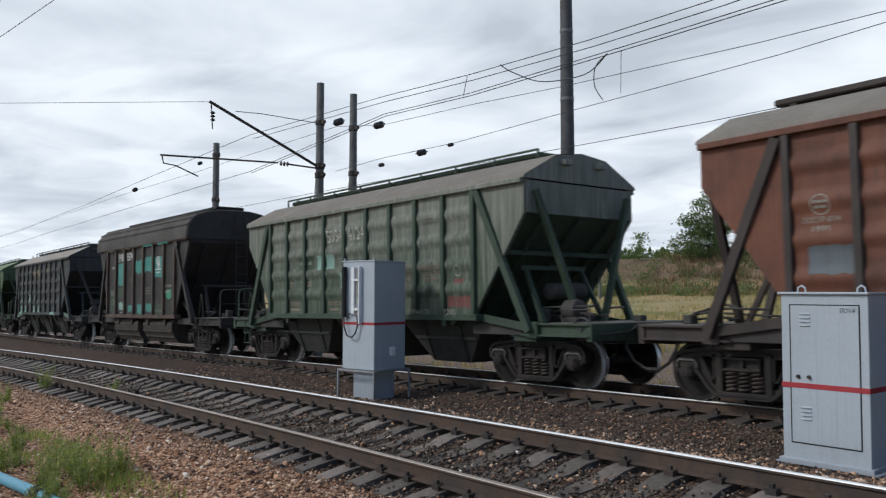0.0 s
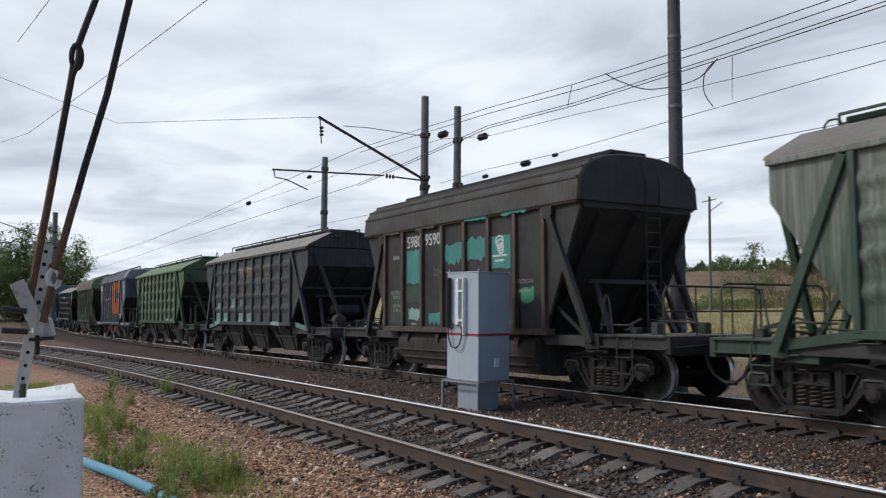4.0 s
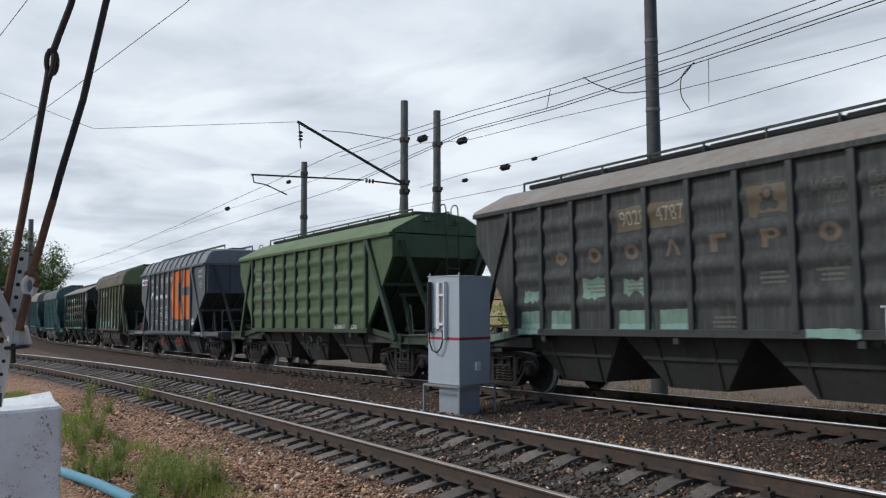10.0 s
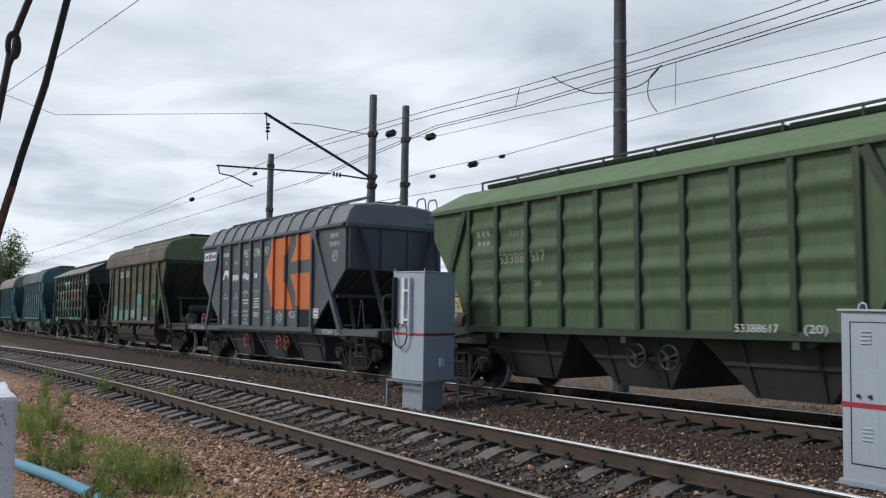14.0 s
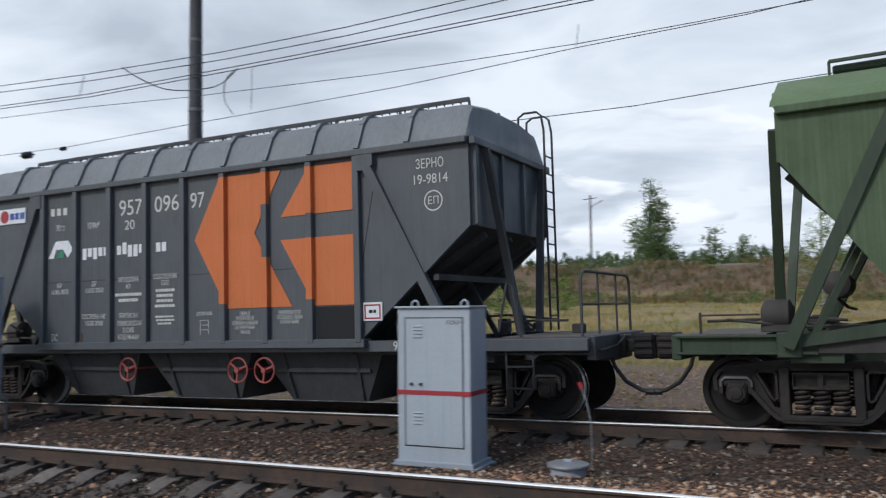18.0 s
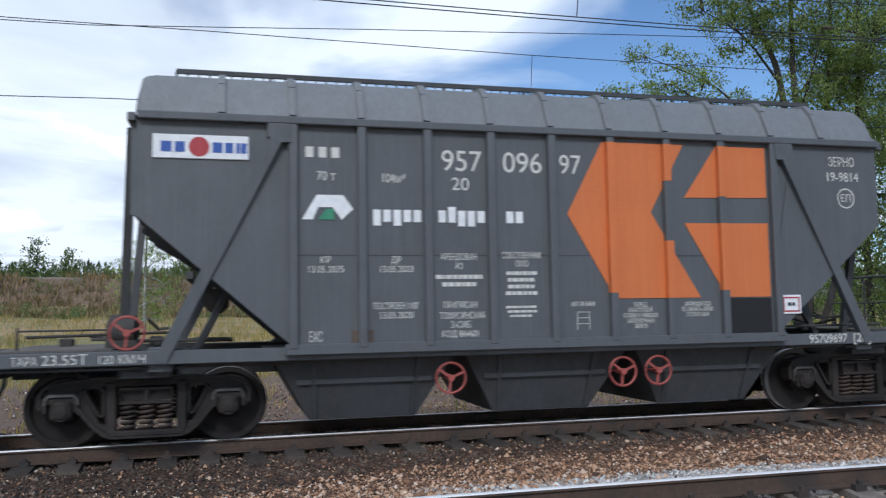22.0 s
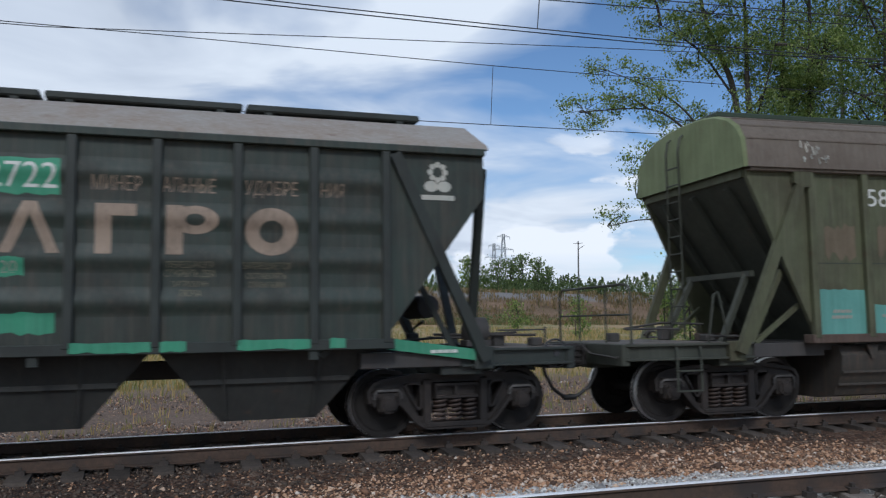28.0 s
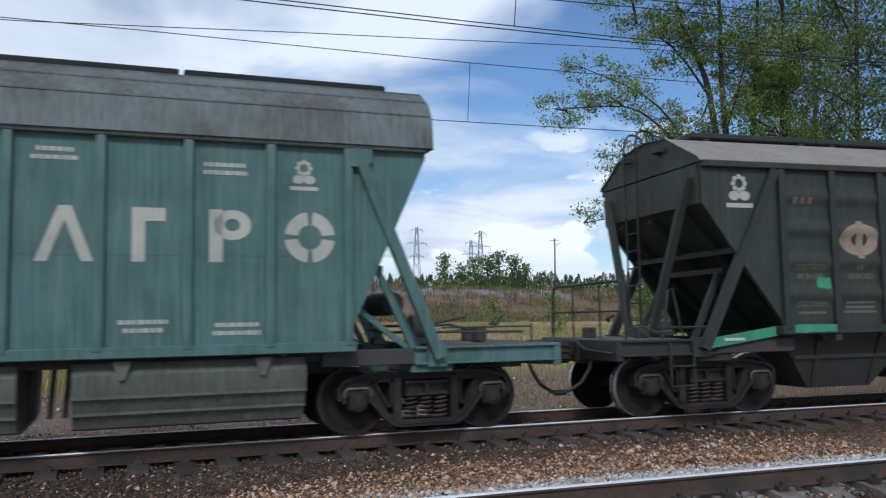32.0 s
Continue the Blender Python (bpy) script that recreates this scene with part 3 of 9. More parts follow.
def track(name, fn, z_lo, z_hi, x0, x1, s0, s1, label, mat):
    t = tagged(thing(name, label, "railway track"), kind="structure")
    rail("rail", fn, -1, z_lo, t, x0, x1, "rusty rail with a worn top", RAIL_DULL if z_lo < 0 else None)
    rail("rail", fn, 1, z_hi, t, x0, x1, "rusty rail with a worn top, sky sheen painted in")
    lean = math.degrees(math.atan2(z_hi - z_lo, GAUGE))
    sl = sleeper_shape().mesh("sleeper", mat)
    clips = Shape()
    x = s0
    rng = random.Random(4)
    while x < s1:
        c, d, w = frame_at(fn, x)
        z = GRADE * c.x + (z_lo + z_hi) / 2 - 0.182 + rng.uniform(-0.014, 0.002)
        turn = math.degrees(math.atan2(d.y, d.x))
        m = Matrix.Translation((c.x + rng.uniform(-0.02, 0.02), c.y + rng.uniform(-0.05, 0.05), z)) @ pose(0, 0, 0, 0, 0, turn + rng.uniform(-2.2, 2.2)) @ pose(0, 0, 0, lean, 0, 0)
        part("sleeper", sl, None, t, at=m)
        for sy in (-1, 1):
            for off in (-0.10, 0.10):
                clips.box(-0.055, 0.055, sy * GAUGE / 2 + off - 0.035, sy * GAUGE / 2 + off + 0.035, 0.0, 0.055, m)
                clips.box(-0.02, 0.02, sy * GAUGE / 2 + off - 0.018, sy * GAUGE / 2 + off + 0.018, 0.05, 0.095, m)
        x += 0.545 * d.x
    tagged(part("rail_clips", clips, IRON, t, "rusty rail fastenings and bolts"), kind="stuff")
    return t


near_track = track("near_track", near_y, NEAR_LOW, NEAR_HIGH, -220, 60, -62, 13, "empty curved railway track with concrete sleepers", SLEEPER)
far_track = track("far_track", far_y, 0.0, 0.0, -220, 60, -45, 22, "railway track with dark sleepers under the goods train", SLEEPER_DARK)

# ---- the goods train ----
UNDER = paint("grimy_black_underframe", (0.056, 0.053, 0.051), (0.044, 0.039, 0.035), 0.6, (0.09, 0.06, 0.05), 0.25, 0.2, 0.75)
BOGIE = grainy("grimy_brown_bogie_iron", (0.018, 0.016, 0.015), (0.046, 0.036, 0.031), (0.014, 0.013, 0.013), 7, 0.66, 0.6, 0.012, shine=0.3)
# highlight along the pedestal edge, put into pale mottled colour
LIP_HIGHLIGHT = grainy("pedestal_edge_highlight", (0.03, 0.028, 0.027), (0.22, 0.21, 0.20), (0.035, 0.03, 0.028), 5, 0.6, 0.3, 0.004, per_object=0.5)
SPRING = grainy("rusty_spring", (0.03, 0.024, 0.021), (0.085, 0.05, 0.036), (0.022, 0.02, 0.019), 6, 0.7, 0.3, 0.004, per_object=0.4)
WHEEL = grainy("dark_wheel_steel", (0.014, 0.013, 0.013), (0.036, 0.029, 0.026), (0.02, 0.018, 0.017), 6, 0.66, 0.3, 0.004, shine=0.2)
# sky glint on the polished treads, put into a bright half-metallic colour
TREAD = plain("polished_tread_sky_sheen", (0.88, 0.88, 0.88), 0.34, 0.45)
HOSE = plain("black_rubber_hose", (0.015, 0.014, 0.014), 0.6)
WHITE_MARK = plain("white_stencil_paint", (0.62, 0.62, 0.58), 0.8)
PALE_MARK = plain("faded_stencil_paint", (0.30, 0.29, 0.25), 0.85)
OLIVE_MARK = plain("olive_stencil_paint", (0.17, 0.155, 0.105), 0.9)
DIM_MARK = plain("worn_stencil_paint", (0.14, 0.135, 0.115), 0.9)
ORANGE = paint("orange_paint", (0.66, 0.175, 0.045), (0.45, 0.15, 0.06), 0.25, (0.7, 0.26, 0.1), 0.2, 0.03, 0.6)
SOFT_TEAL = paint("faded_teal_touch_up_paint", (0.125, 0.33, 0.285), (0.08, 0.2, 0.17), 0.4, (0.2, 0.40, 0.36), 0.35, 0.08, 0.75)
TEAL = paint("teal_touch_up_paint", (0.06, 0.26, 0.22), (0.05, 0.15, 0.13), 0.4, (0.16, 0.36, 0.32), 0.35, 0.08, 0.7)
GREEN_PATCH = paint("bright_green_touch_up_paint", (0.055, 0.30, 0.17), (0.05, 0.14, 0.09), 0.35, (0.14, 0.36, 0.25), 0.35, 0.08, 0.7)
PALE_TEAL = paint("pale_teal_touch_up_paint", (0.27, 0.42, 0.36), (0.15, 0.24, 0.2), 0.5, (0.36, 0.48, 0.42), 0.3, 0.08, 0.8)
TAN_LETTER = paint("faded_tan_letter_paint", (0.34, 0.255, 0.19), (0.12, 0.095, 0.075), 0.6, (0.4, 0.32, 0.25), 0.3, 0.08, 0.85)
PALE_LETTER = paint("chalky_white_letter_paint", (0.55, 0.52, 0.45), (0.22, 0.28, 0.27), 0.5, (0.5, 0.53, 0.5), 0.3, 0.05, 0.85)
TAN_DIM = paint("dim_tan_letter_paint", (0.185, 0.14, 0.105), (0.08, 0.066, 0.055), 0.6, (0.22, 0.175, 0.135), 0.3, 0.08, 0.85)
CHALK_GREEN = paint("chalky_green_touch_up_paint", (0.19, 0.31, 0.235), (0.09, 0.13, 0.105), 0.6, (0.34, 0.42, 0.36), 0.5, 0.1, 0.85)
RUBBED = paint("rubbed_brown_square", (0.15, 0.115, 0.075), (0.09, 0.075, 0.05), 0.6, (0.2, 0.16, 0.11), 0.3, 0.1, 0.85)
GREY_PATCH = paint("grey_touch_up_paint", (0.13, 0.15, 0.165), (0.08, 0.08, 0.085), 0.4, (0.2, 0.21, 0.22), 0.2, 0.1, 0.75)
BLUE_SIGN = plain("blue_sign_paint", (0.03, 0.09, 0.36), 0.5)
SIGN_WHITE = plain("white_sign_paint", (0.78, 0.79, 0.80), 0.5)
WHEEL_RED = paint("faded_red_handwheel", (0.42, 0.09, 0.075), (0.15, 0.04, 0.035), 0.5, (0.5, 0.2, 0.18), 0.2, 0.1, 0.6)
BASE = 1.98          # wheels of a bogie, axle to axle
WHEEL_R = 0.475


def lettering(parent, words, u, z, height, mat, lat=-1.628, width=None, mid=True, label=""):
    """Words painted on the near side, in the built-in font."""
    cu = bpy.data.curves.new("lettering", "FONT")
    cu.body, cu.size, cu.extrude = words, height / 0.7, 0.0015
    cu.align_x = "CENTER" if mid else "LEFT"
    ob = bpy.data.objects.new("lettering_source", cu)
    me = bpy.data.meshes.new_from_object(ob)
    bpy.data.objects.remove(ob)
    if len(me.vertices) == 0:
        return None
    xs = [v.co.x for v in me.vertices]
    k = 1.0 if width is None else width / max(1e-3, max(xs) - min(xs))
    me.transform(Matrix.Diagonal((k, 1, 1, 1)))
    me.materials.clear()
    me.materials.append(mat)
    return part("lettering", me, None, parent, label, at=pose(u, lat, z, 90, 0, 0))


def stripes(parent, u, z, w, h, n, mat, lat=-1.628, seed=0):
    """Small writing that cannot be read: broken bars."""
    r = random.Random(seed + int(u * 100) + int(z * 1000))
    s = Shape()
    step = h / n
    for i in range(n):
        wid = w * r.uniform(0.6, 1.0)
        x = u - wid / 2
        while x < u + wid / 2 - 0.02:
            d = r.uniform(0.03, 0.085)
            s.box(x, min(x + d, u + wid / 2), lat, lat + 0.012, z + h / 2 - (i + 0.72) * step, z + h / 2 - (i + 0.18) * step)
            x += d + 0.016
    return tagged(part("small_print", s, mat, parent), kind="stuff")


def owner_mark(parent, u, z, h, wide, mat, lat=-1.628):
    """A company's initials as three plain blocks."""
    c = wide / 3
    for i in range(3):
        s = Shape()
        x = u - wide / 2 + i * c
        s.box(x, x + c * 0.6, lat, lat + 0.005, z + h * 0.2, z + h * 0.8)
        part("owner_mark", s, mat, parent)


def slide(w, du):
    """Move the painted marks of a wagon along its wall."""
    for c in w.children:
        if c.name.split(".")[0] in ("lettering", "small_print", "paint_patch", "emblem", "owner_mark", "name_sign"):
            c.location.x += du


def patch(parent, u0, u1, z0, z1, mat, lat=-1.626, seed=0, ragged=0.03, name="paint_patch", label=""):
    """A brushed patch of paint with a ragged outline."""
    r = random.Random(seed + int(u0 * 77) + int(z0 * 991))
    top = [(u0 + (u1 - u0) * i / 9, z1 + r.uniform(-ragged, ragged) * 0.7) for i in range(10)]
    bot = [(u0 + (u1 - u0) * i / 9, z0 + r.uniform(-ragged, ragged) * (1.3 if i % 3 else 0.4)) for i in range(10)]
    s = Shape()
    v = [(a, lat, b) for a, b in top] + [(a, lat, b) for a, b in bot] + [(a, lat + 0.03, b) for a, b in top] + [(a, lat + 0.03, b) for a, b in bot]
    f = []
    for i in range(9):
        f += [(i + 1, i, 10 + i, 11 + i), (20 + i, 21 + i, i + 1, i), (10 + i, 30 + i, 31 + i, 11 + i)]
    f += [(0, 20, 30, 10), (9, 19, 39, 29)]
    s.add(v, f)
    return part(name, s, mat, parent, label)


def disc(s, u, z, r, lat, n=24, r_in=0.0, squash=1.0):
    """A disc or ring, upright, facing the near side."""
    a = [2 * math.pi * i / n for i in range(n)]
    o = [(u + r * squash * math.cos(t), lat, z + r * math.sin(t)) for t in a]
    if r_in <= 0:
        s.add(o, [tuple(range(n))])
        return
    q = [(u + r_in * squash * math.cos(t), lat, z + r_in * math.sin(t)) for t in a]
    s.add(o + q, [(i, (i + 1) % n, n + (i + 1) % n, n + i) for i in range(n)])


def flower(parent, u, z, r, mat, lat=-1.63):
    """A round blossom emblem over two leaves, as plain dots."""
    s = Shape()
    for i in range(8):
        t = math.pi / 4 * i
        disc(s, u + r * 0.62 * math.cos(t), z + r * 0.62 * math.sin(t), r * 0.24, lat, 12)
    disc(s, u - r * 0.55, z - r * 1.15, r * 0.45, lat, 14, 0, 1.3)
    disc(s, u + r * 0.55, z - r * 1.15, r * 0.45, lat, 14, 0, 1.3)
    s.box(u - r * 1.4, u + r * 1.4, lat, lat + 0.004, z - r * 2.25, z - r * 1.85)
    return part("emblem", s, mat, parent, "pale blossom emblem over a bar")


def big_sign(parent, shape, u0, u1, z0, z1, mat, lat=-1.632, cut=False):
    """One large plain sign of a company's name: ring, wedge or block."""
    s = Shape()
    uc, zc, w, h = (u0 + u1) / 2, (z0 + z1) / 2, (u1 - u0) / 2, (z1 - z0) / 2
    if shape == "ring" and cut:
        # four arcs with the gaps of a stencil
        for q in range(4):
            a = [math.pi / 2 * q + 0.12 + (math.pi / 2 - 0.24) * i / 7 for i in range(8)]
            s.add([(uc + w * math.cos(t), lat, zc + h * math.sin(t)) for t in a] + [(uc + w * 0.48 * math.cos(t), lat, zc + h * 0.48 * math.sin(t)) for t in a],
                  [(i, i + 1, 9 + i, 8 + i) for i in range(7)])
    elif shape == "ring":
        disc(s, uc, zc, h, lat, 28, h * 0.46, w / h)
    elif shape == "disc":
        disc(s, uc, zc, h * 0.86, lat, 28, h * 0.36, w / h / 0.86)
        s.box(uc - w * 0.16, uc + w * 0.16, lat - 0.001, lat + 0.006, z0, z1)
    elif shape == "wedge":
        s.add([(u0, lat, z0), (uc - w * 0.22, lat, z1), (uc + w * 0.22, lat, z1), (u1, lat, z0), (u1 - w * 0.42, lat, z0), (uc, lat, z1 - h * 0.5), (u0 + w * 0.42, lat, z0)],
              [(0, 1, 5, 6), (1, 2, 5), (2, 3, 4, 5)])
    elif shape == "hook":
        s.box(u0, u0 + w * 0.8, lat, lat + 0.004, z0, z1)
        s.box(u0 + w * 0.8, u1, lat, lat + 0.004, z1 - h * 0.5, z1)
    elif shape == "flag":
        s.box(u0, u0 + w * 0.64, lat, lat + 0.004, z0, z1)
        disc(s, uc + w * 0.1, zc + h * 0.42, h * 0.58, lat, 24, h * 0.24, w * 0.9 / h / 0.58)
    return part("name_sign", s, mat, parent)


def strip(s, path, y0, y1, th, closed=False):
    """A bent flat bar: a line of (x, z) points given thickness, from y0 to y1."""
    n = len(path)
    inner, outer = [], []
    for i, (x, z) in enumerate(path):
        a = path[(i - 1) % n] if closed or i > 0 else path[i]
        b = path[(i + 1) % n] if closed or i < n - 1 else path[i]
        d = Vector((b[0] - a[0], b[1] - a[1]))
        d.normalize()
        inner.append((x - d.y * th / 2, z + d.x * th / 2))
        outer.append((x + d.y * th / 2, z - d.x * th / 2))
    v = [(x, y0, z) for x, z in inner] + [(x, y0, z) for x, z in outer] + [(x, y1, z) for x, z in inner] + [(x, y1, z) for x, z in outer]
    f = []
    for i in range(n if closed else n - 1):
        k = (i + 1) % n
        f += [(i, k, n + k, n + i), (2 * n + k, 2 * n + i, 3 * n + i, 3 * n + k), (k, i, 2 * n + i, 2 * n + k), (n + i, n + k, 3 * n + k, 3 * n + i)]
    if not closed:
        f += [(0, n, 3 * n, 2 * n), (n - 1, 3 * n - 1, 4 * n - 1, 2 * n - 1)]
    return s.add(v, f)


def side_frame_shape(y):
    """The cast side of a bogie: flanged arch and trough, two three-cornered windows and the spring opening."""
    s = Shape()
    f0, f1 = y - 0.10, y + 0.10
    w0, w1 = y - 0.045, y + 0.045
    strip(s, [(-1.24, 0.50), (-1.25, 0.66), (-1.19, 0.75), (-1.08, 0.79), (-0.62, 0.85), (0.62, 0.85), (1.08, 0.79), (1.19, 0.75), (1.25, 0.66), (1.24, 0.50)], f0, f1, 0.05)
    strip(s, [(-0.81, 0.50), (-0.76, 0.44), (-0.60, 0.25), (-0.50, 0.17), (-0.40, 0.14), (0.40, 0.14), (0.50, 0.17), (0.60, 0.25), (0.76, 0.44), (0.81, 0.50)], f0 - 0.01, f1 + 0.01, 0.055)
    s.prism([(-1.22, 0.66), (-1.1, 0.77), (-0.6, 0.83), (0.6, 0.83), (1.1, 0.77), (1.22, 0.66), (0.80, 0.68), (0.74, 0.755), (-0.74, 0.755), (-0.80, 0.68)], w0, w1)
    for d in (-1, 1):
        strip(s, [(d * 1.18, 0.46), (d * 1.18, 0.63), (d * 1.14, 0.67), (d * 0.86, 0.67), (d * 0.82, 0.63), (d * 0.82, 0.46)], f0 - 0.005, f1 + 0.005, 0.05)
        s.prism([(d * 0.86, 0.70), (d * 0.78, 0.74), (d * 0.55, 0.30), (d * 0.46, 0.28), (d * 0.46, 0.12), (d * 0.58, 0.2), (d * 0.80, 0.5)], w0, w1)
        strip(s, [(d * 0.74, 0.72), (d * 0.69, 0.745), (d * 0.54, 0.745), (d * 0.51, 0.71), (d * 0.51, 0.42), (d * 0.535, 0.39), (d * 0.57, 0.41)], f0 + 0.02, f1 - 0.02, 0.03, True)
        s.slab(min(d * 0.36, d * 0.48), max(d * 0.36, d * 0.48), f0 + 0.01, f1 - 0.01, 0.14, 0.80, 0.012)
    s.slab(-0.46, 0.46, f0 - 0.02, f1 + 0.02, 0.13, 0.21, 0.02)
    # end of the bolster between the columns
    strip(s, [(-0.31, 0.55), (-0.31, 0.72), (0.31, 0.72), (0.31, 0.55)], f0 - 0.03, f1 + 0.03, 0.035, True)
    s.box(-0.3, 0.3, y - 0.05, y + 0.05, 0.55, 0.72)
    s.box(-0.03, 0.03, f0 - 0.02, f1 + 0.02, 0.55, 0.72)
    return s


def axle_box_shape(y):
    s = Shape()
    out_y = -1 if y < 0 else 1
    s.slab(-0.13, 0.13, y - 0.12, y + 0.12, WHEEL_R - 0.12, WHEEL_R + 0.15, 0.035)
    s.slab(-0.17, 0.17, y - 0.09, y + 0.09, WHEEL_R + 0.08, WHEEL_R + 0.165, 0.015)
    lip = [(0.12, 0), (0.12, 0.03), (0.085, 0.035), (0.08, 0.055), (0.04, 0.06)]
    s.lathe(lip if out_y > 0 else [(r, -h) for r, h in lip][::-1], 16, (0, y + 0.12 * out_y, WHEEL_R), "y")
    for t in range(4):
        a = math.pi / 4 + math.pi / 2 * t
        s.slab(0.1 * math.cos(a) - 0.018, 0.1 * math.cos(a) + 0.018, y + out_y * 0.15 - 0.02, y + out_y * 0.15 + 0.02, WHEEL_R + 0.1 * math.sin(a) - 0.018, WHEEL_R + 0.1 * math.sin(a) + 0.018, 0.005)
    return s


def lip_shape(y):
    """The lip over an axle box, its edge highlight put into a pale colour."""
    o = -0.108 if y < 0 else 0.108
    s = Shape()
    return strip(s, [(-0.19, 0.55), (-0.185, 0.62), (-0.14, 0.665), (0.14, 0.665), (0.185, 0.62), (0.19, 0.55)], y + o - 0.008, y + o + 0.008, 0.03)


def coil_shape(y):
    s = Shape()
    s.tube([(0.082 * math.cos(t), y + 0.082 * math.sin(t), 0.20 + 0.0098 * t) for t in [i * math.pi / 6 for i in range(72)]], 0.022, 5)
    return s


def wheelset_shape():
    s = Shape()
    for d in (-1, 1):
        y = d * GAUGE / 2
        prof = [(0.10, -0.09), (0.17, -0.085), (0.19, -0.03), (0.38, -0.02), (0.405, -0.066), (WHEEL_R - 0.003, -0.066), (WHEEL_R, 0.03), (WHEEL_R + 0.028, 0.045), (WHEEL_R + 0.026, 0.066), (0.40, 0.066), (0.38, 0.02), (0.2, 0.03), (0.17, 0.09), (0.1, 0.09)]
        if d > 0:
            prof = [(r, -h) for r, h in prof][::-1]
        s.lathe(prof, 36, (0, y, 0), "y")
    s.lathe([(0.085, -1.05), (0.085, 1.05)], 14, (0, 0, 0), "y")
    return s


def shared(cache={}):
    if not cache:
        cache["side"] = {d: side_frame_shape(d * 1.02).mesh("side_frame", BOGIE) for d in (-1, 1)}
        cache["box"] = {d: axle_box_shape(d * 1.02).mesh("axle_box", BOGIE) for d in (-1, 1)}
        cache["coil"] = {d: coil_shape(d * 1.04).mesh("spring", SPRING) for d in (-1, 1)}
        cache["lip"] = {d: lip_shape(d * 1.02).mesh("pedestal_lip", LIP_HIGHLIGHT) for d in (-1, 1)}
        me = wheelset_shape().mesh("wheelset", WHEEL)
        me.materials.append(TREAD)
        for p in me.polygons:
            c = p.center
            if math.hypot(c.x, c.z) > 0.45 and abs(p.normal.y) < 0.8:
                p.material_index = 1
        cache["wheels"] = me
        s = Shape()
        s.slab(-0.2, 0.2, -1.0, 1.0, 0.44, 0.72, 0.03)
        s.lathe([(0.28, 0.7), (0.28, 0.86)], 16)
        for u in (-0.5, 0.5):
            s.slab(u - 0.09, u + 0.09, -0.88, 0.88, 0.26, 0.50, 0.03)
            for y in (-0.8, 0.8):
                s.prism([(u * 0.92, 0.62), (u * 1.1, 0.62), (u * 1.12, 0.26), (u * 0.96, 0.22)], y - 0.05, y + 0.05)
        cache["bolster"] = s.mesh("bolster", BOGIE)
        s = Shape()
        ring = [(0.2 * math.cos(2 * math.pi * i / 20), 0, 0.2 * math.sin(2 * math.pi * i / 20)) for i in range(21)]
        s.tube(ring, 0.017, 6, caps=False)
        for k in range(3):
            t = 2 * math.pi * k / 3 + 0.4
            s.bar((0, 0, 0), (0.2 * math.cos(t), 0, 0.2 * math.sin(t)), 0.03, 0.02, (0, 1, 0))
        s.lathe([(0.045, -0.04), (0.045, 0.12)], 10, (0, 0, 0), "y")
        cache["handwheel"] = s
    return cache


WHEELSETS = {}


def bogie(wagon, k, u):
    c = shared()
    b = part("bogie", c["bolster"], None, wagon, "grimy cast-iron two-axle bogie", at=pose(u, 0, 0))
    for d in (-1, 1):
        part("side_frame", c["side"][d], None, b)
        for a in (-0.22, 0.0, 0.22):
            part("spring", c["coil"][d], None, b, at=pose(a, 0, 0))
        for a in (-BASE / 2, BASE / 2):
            part("axle_box", c["box"][d], None, b, at=pose(a, 0, 0))
            part("pedestal_lip", c["lip"][d], None, b, "pale lip over the axle box, a painted edge highlight", at=pose(a, 0, 0))
    for a in (-BASE / 2, BASE / 2):
        base = pose(a, 0, WHEEL_R)
        ws = part("wheelset", c["wheels"], None, b, "wheels with polished rims", at=base)
        WHEELSETS.setdefault(k, []).append((ws, base))
    return b


def handwheel(wagon, u, lat, z, mat, label):
    c = shared()
    s = Shape()
    s.v, s.f = list(c["handwheel"].v), list(c["handwheel"].f)
    s.v = [(x + u, y + lat, zz + z) for x, y, zz in s.v]
    s.bar((u, lat + 0.1, z), (u, lat + 0.9, z), 0.03)
    return part("handwheel", s, mat, wagon, label)


# per kind: half-length of the panelled wall, panels, half-length at the eaves, height where the end starts to slope,
# half-length between bogie centres, half-length of the frame
KINDS = {
    "mineral": dict(wall=4.31, n=9, eave=5.72, kink=3.30, z0=1.35, z1=3.86, pivot=5.45, frame=7.1),
    "round": dict(wall=3.51, n=7, eave=4.60, kink=3.76, z0=1.28, z1=3.84, pivot=4.75, frame=6.65),
    "grain": dict(wall=3.52, n=8, eave=5.40, kink=2.84, z0=1.2, z1=4.03, pivot=5.3, frame=7.05),
}


SPACING = 14.788
SHIFT = {0: 1.65, 1: 1.07, 2: 1.08, 3: 1.03, 4: 0.50, 5: -0.06, 6: 0.30, 7: 0.36, 8: 0.24}
ROW = ("mineral", "mineral", "round", "mineral", "mineral", "grain", "round", "mineral", "round", "round", "round", "mineral", "mineral", "round")


def half_gap(k, d):
    """Half of the gap between the frames of a wagon and its neighbour ahead (d > 0) or behind."""
    n = k - d
    if not 0 <= n < len(ROW):
        return 0.55
    apart = abs(SPACING * (n - k) - SHIFT.get(n, 0.0) + SHIFT.get(k, 0.0))
    return max(0.2, (apart - KINDS[ROW[k]]["frame"] - KINDS[ROW[n]]["frame"]) / 2)


# the pressed waves of a mineral wagon's wall
RIB_ROWS, RIB_HALF, RIB_DEEP = (1.88, 2.40, 2.92, 3.44), 0.19, 0.052


def swell(z):
    """How far a pressed wave stands out at height z."""
    near = min(abs(z - c) for c in RIB_ROWS)
    return RIB_DEEP * (0.5 + 0.5 * math.cos(math.pi * near / RIB_HALF)) if near < RIB_HALF else 0.0


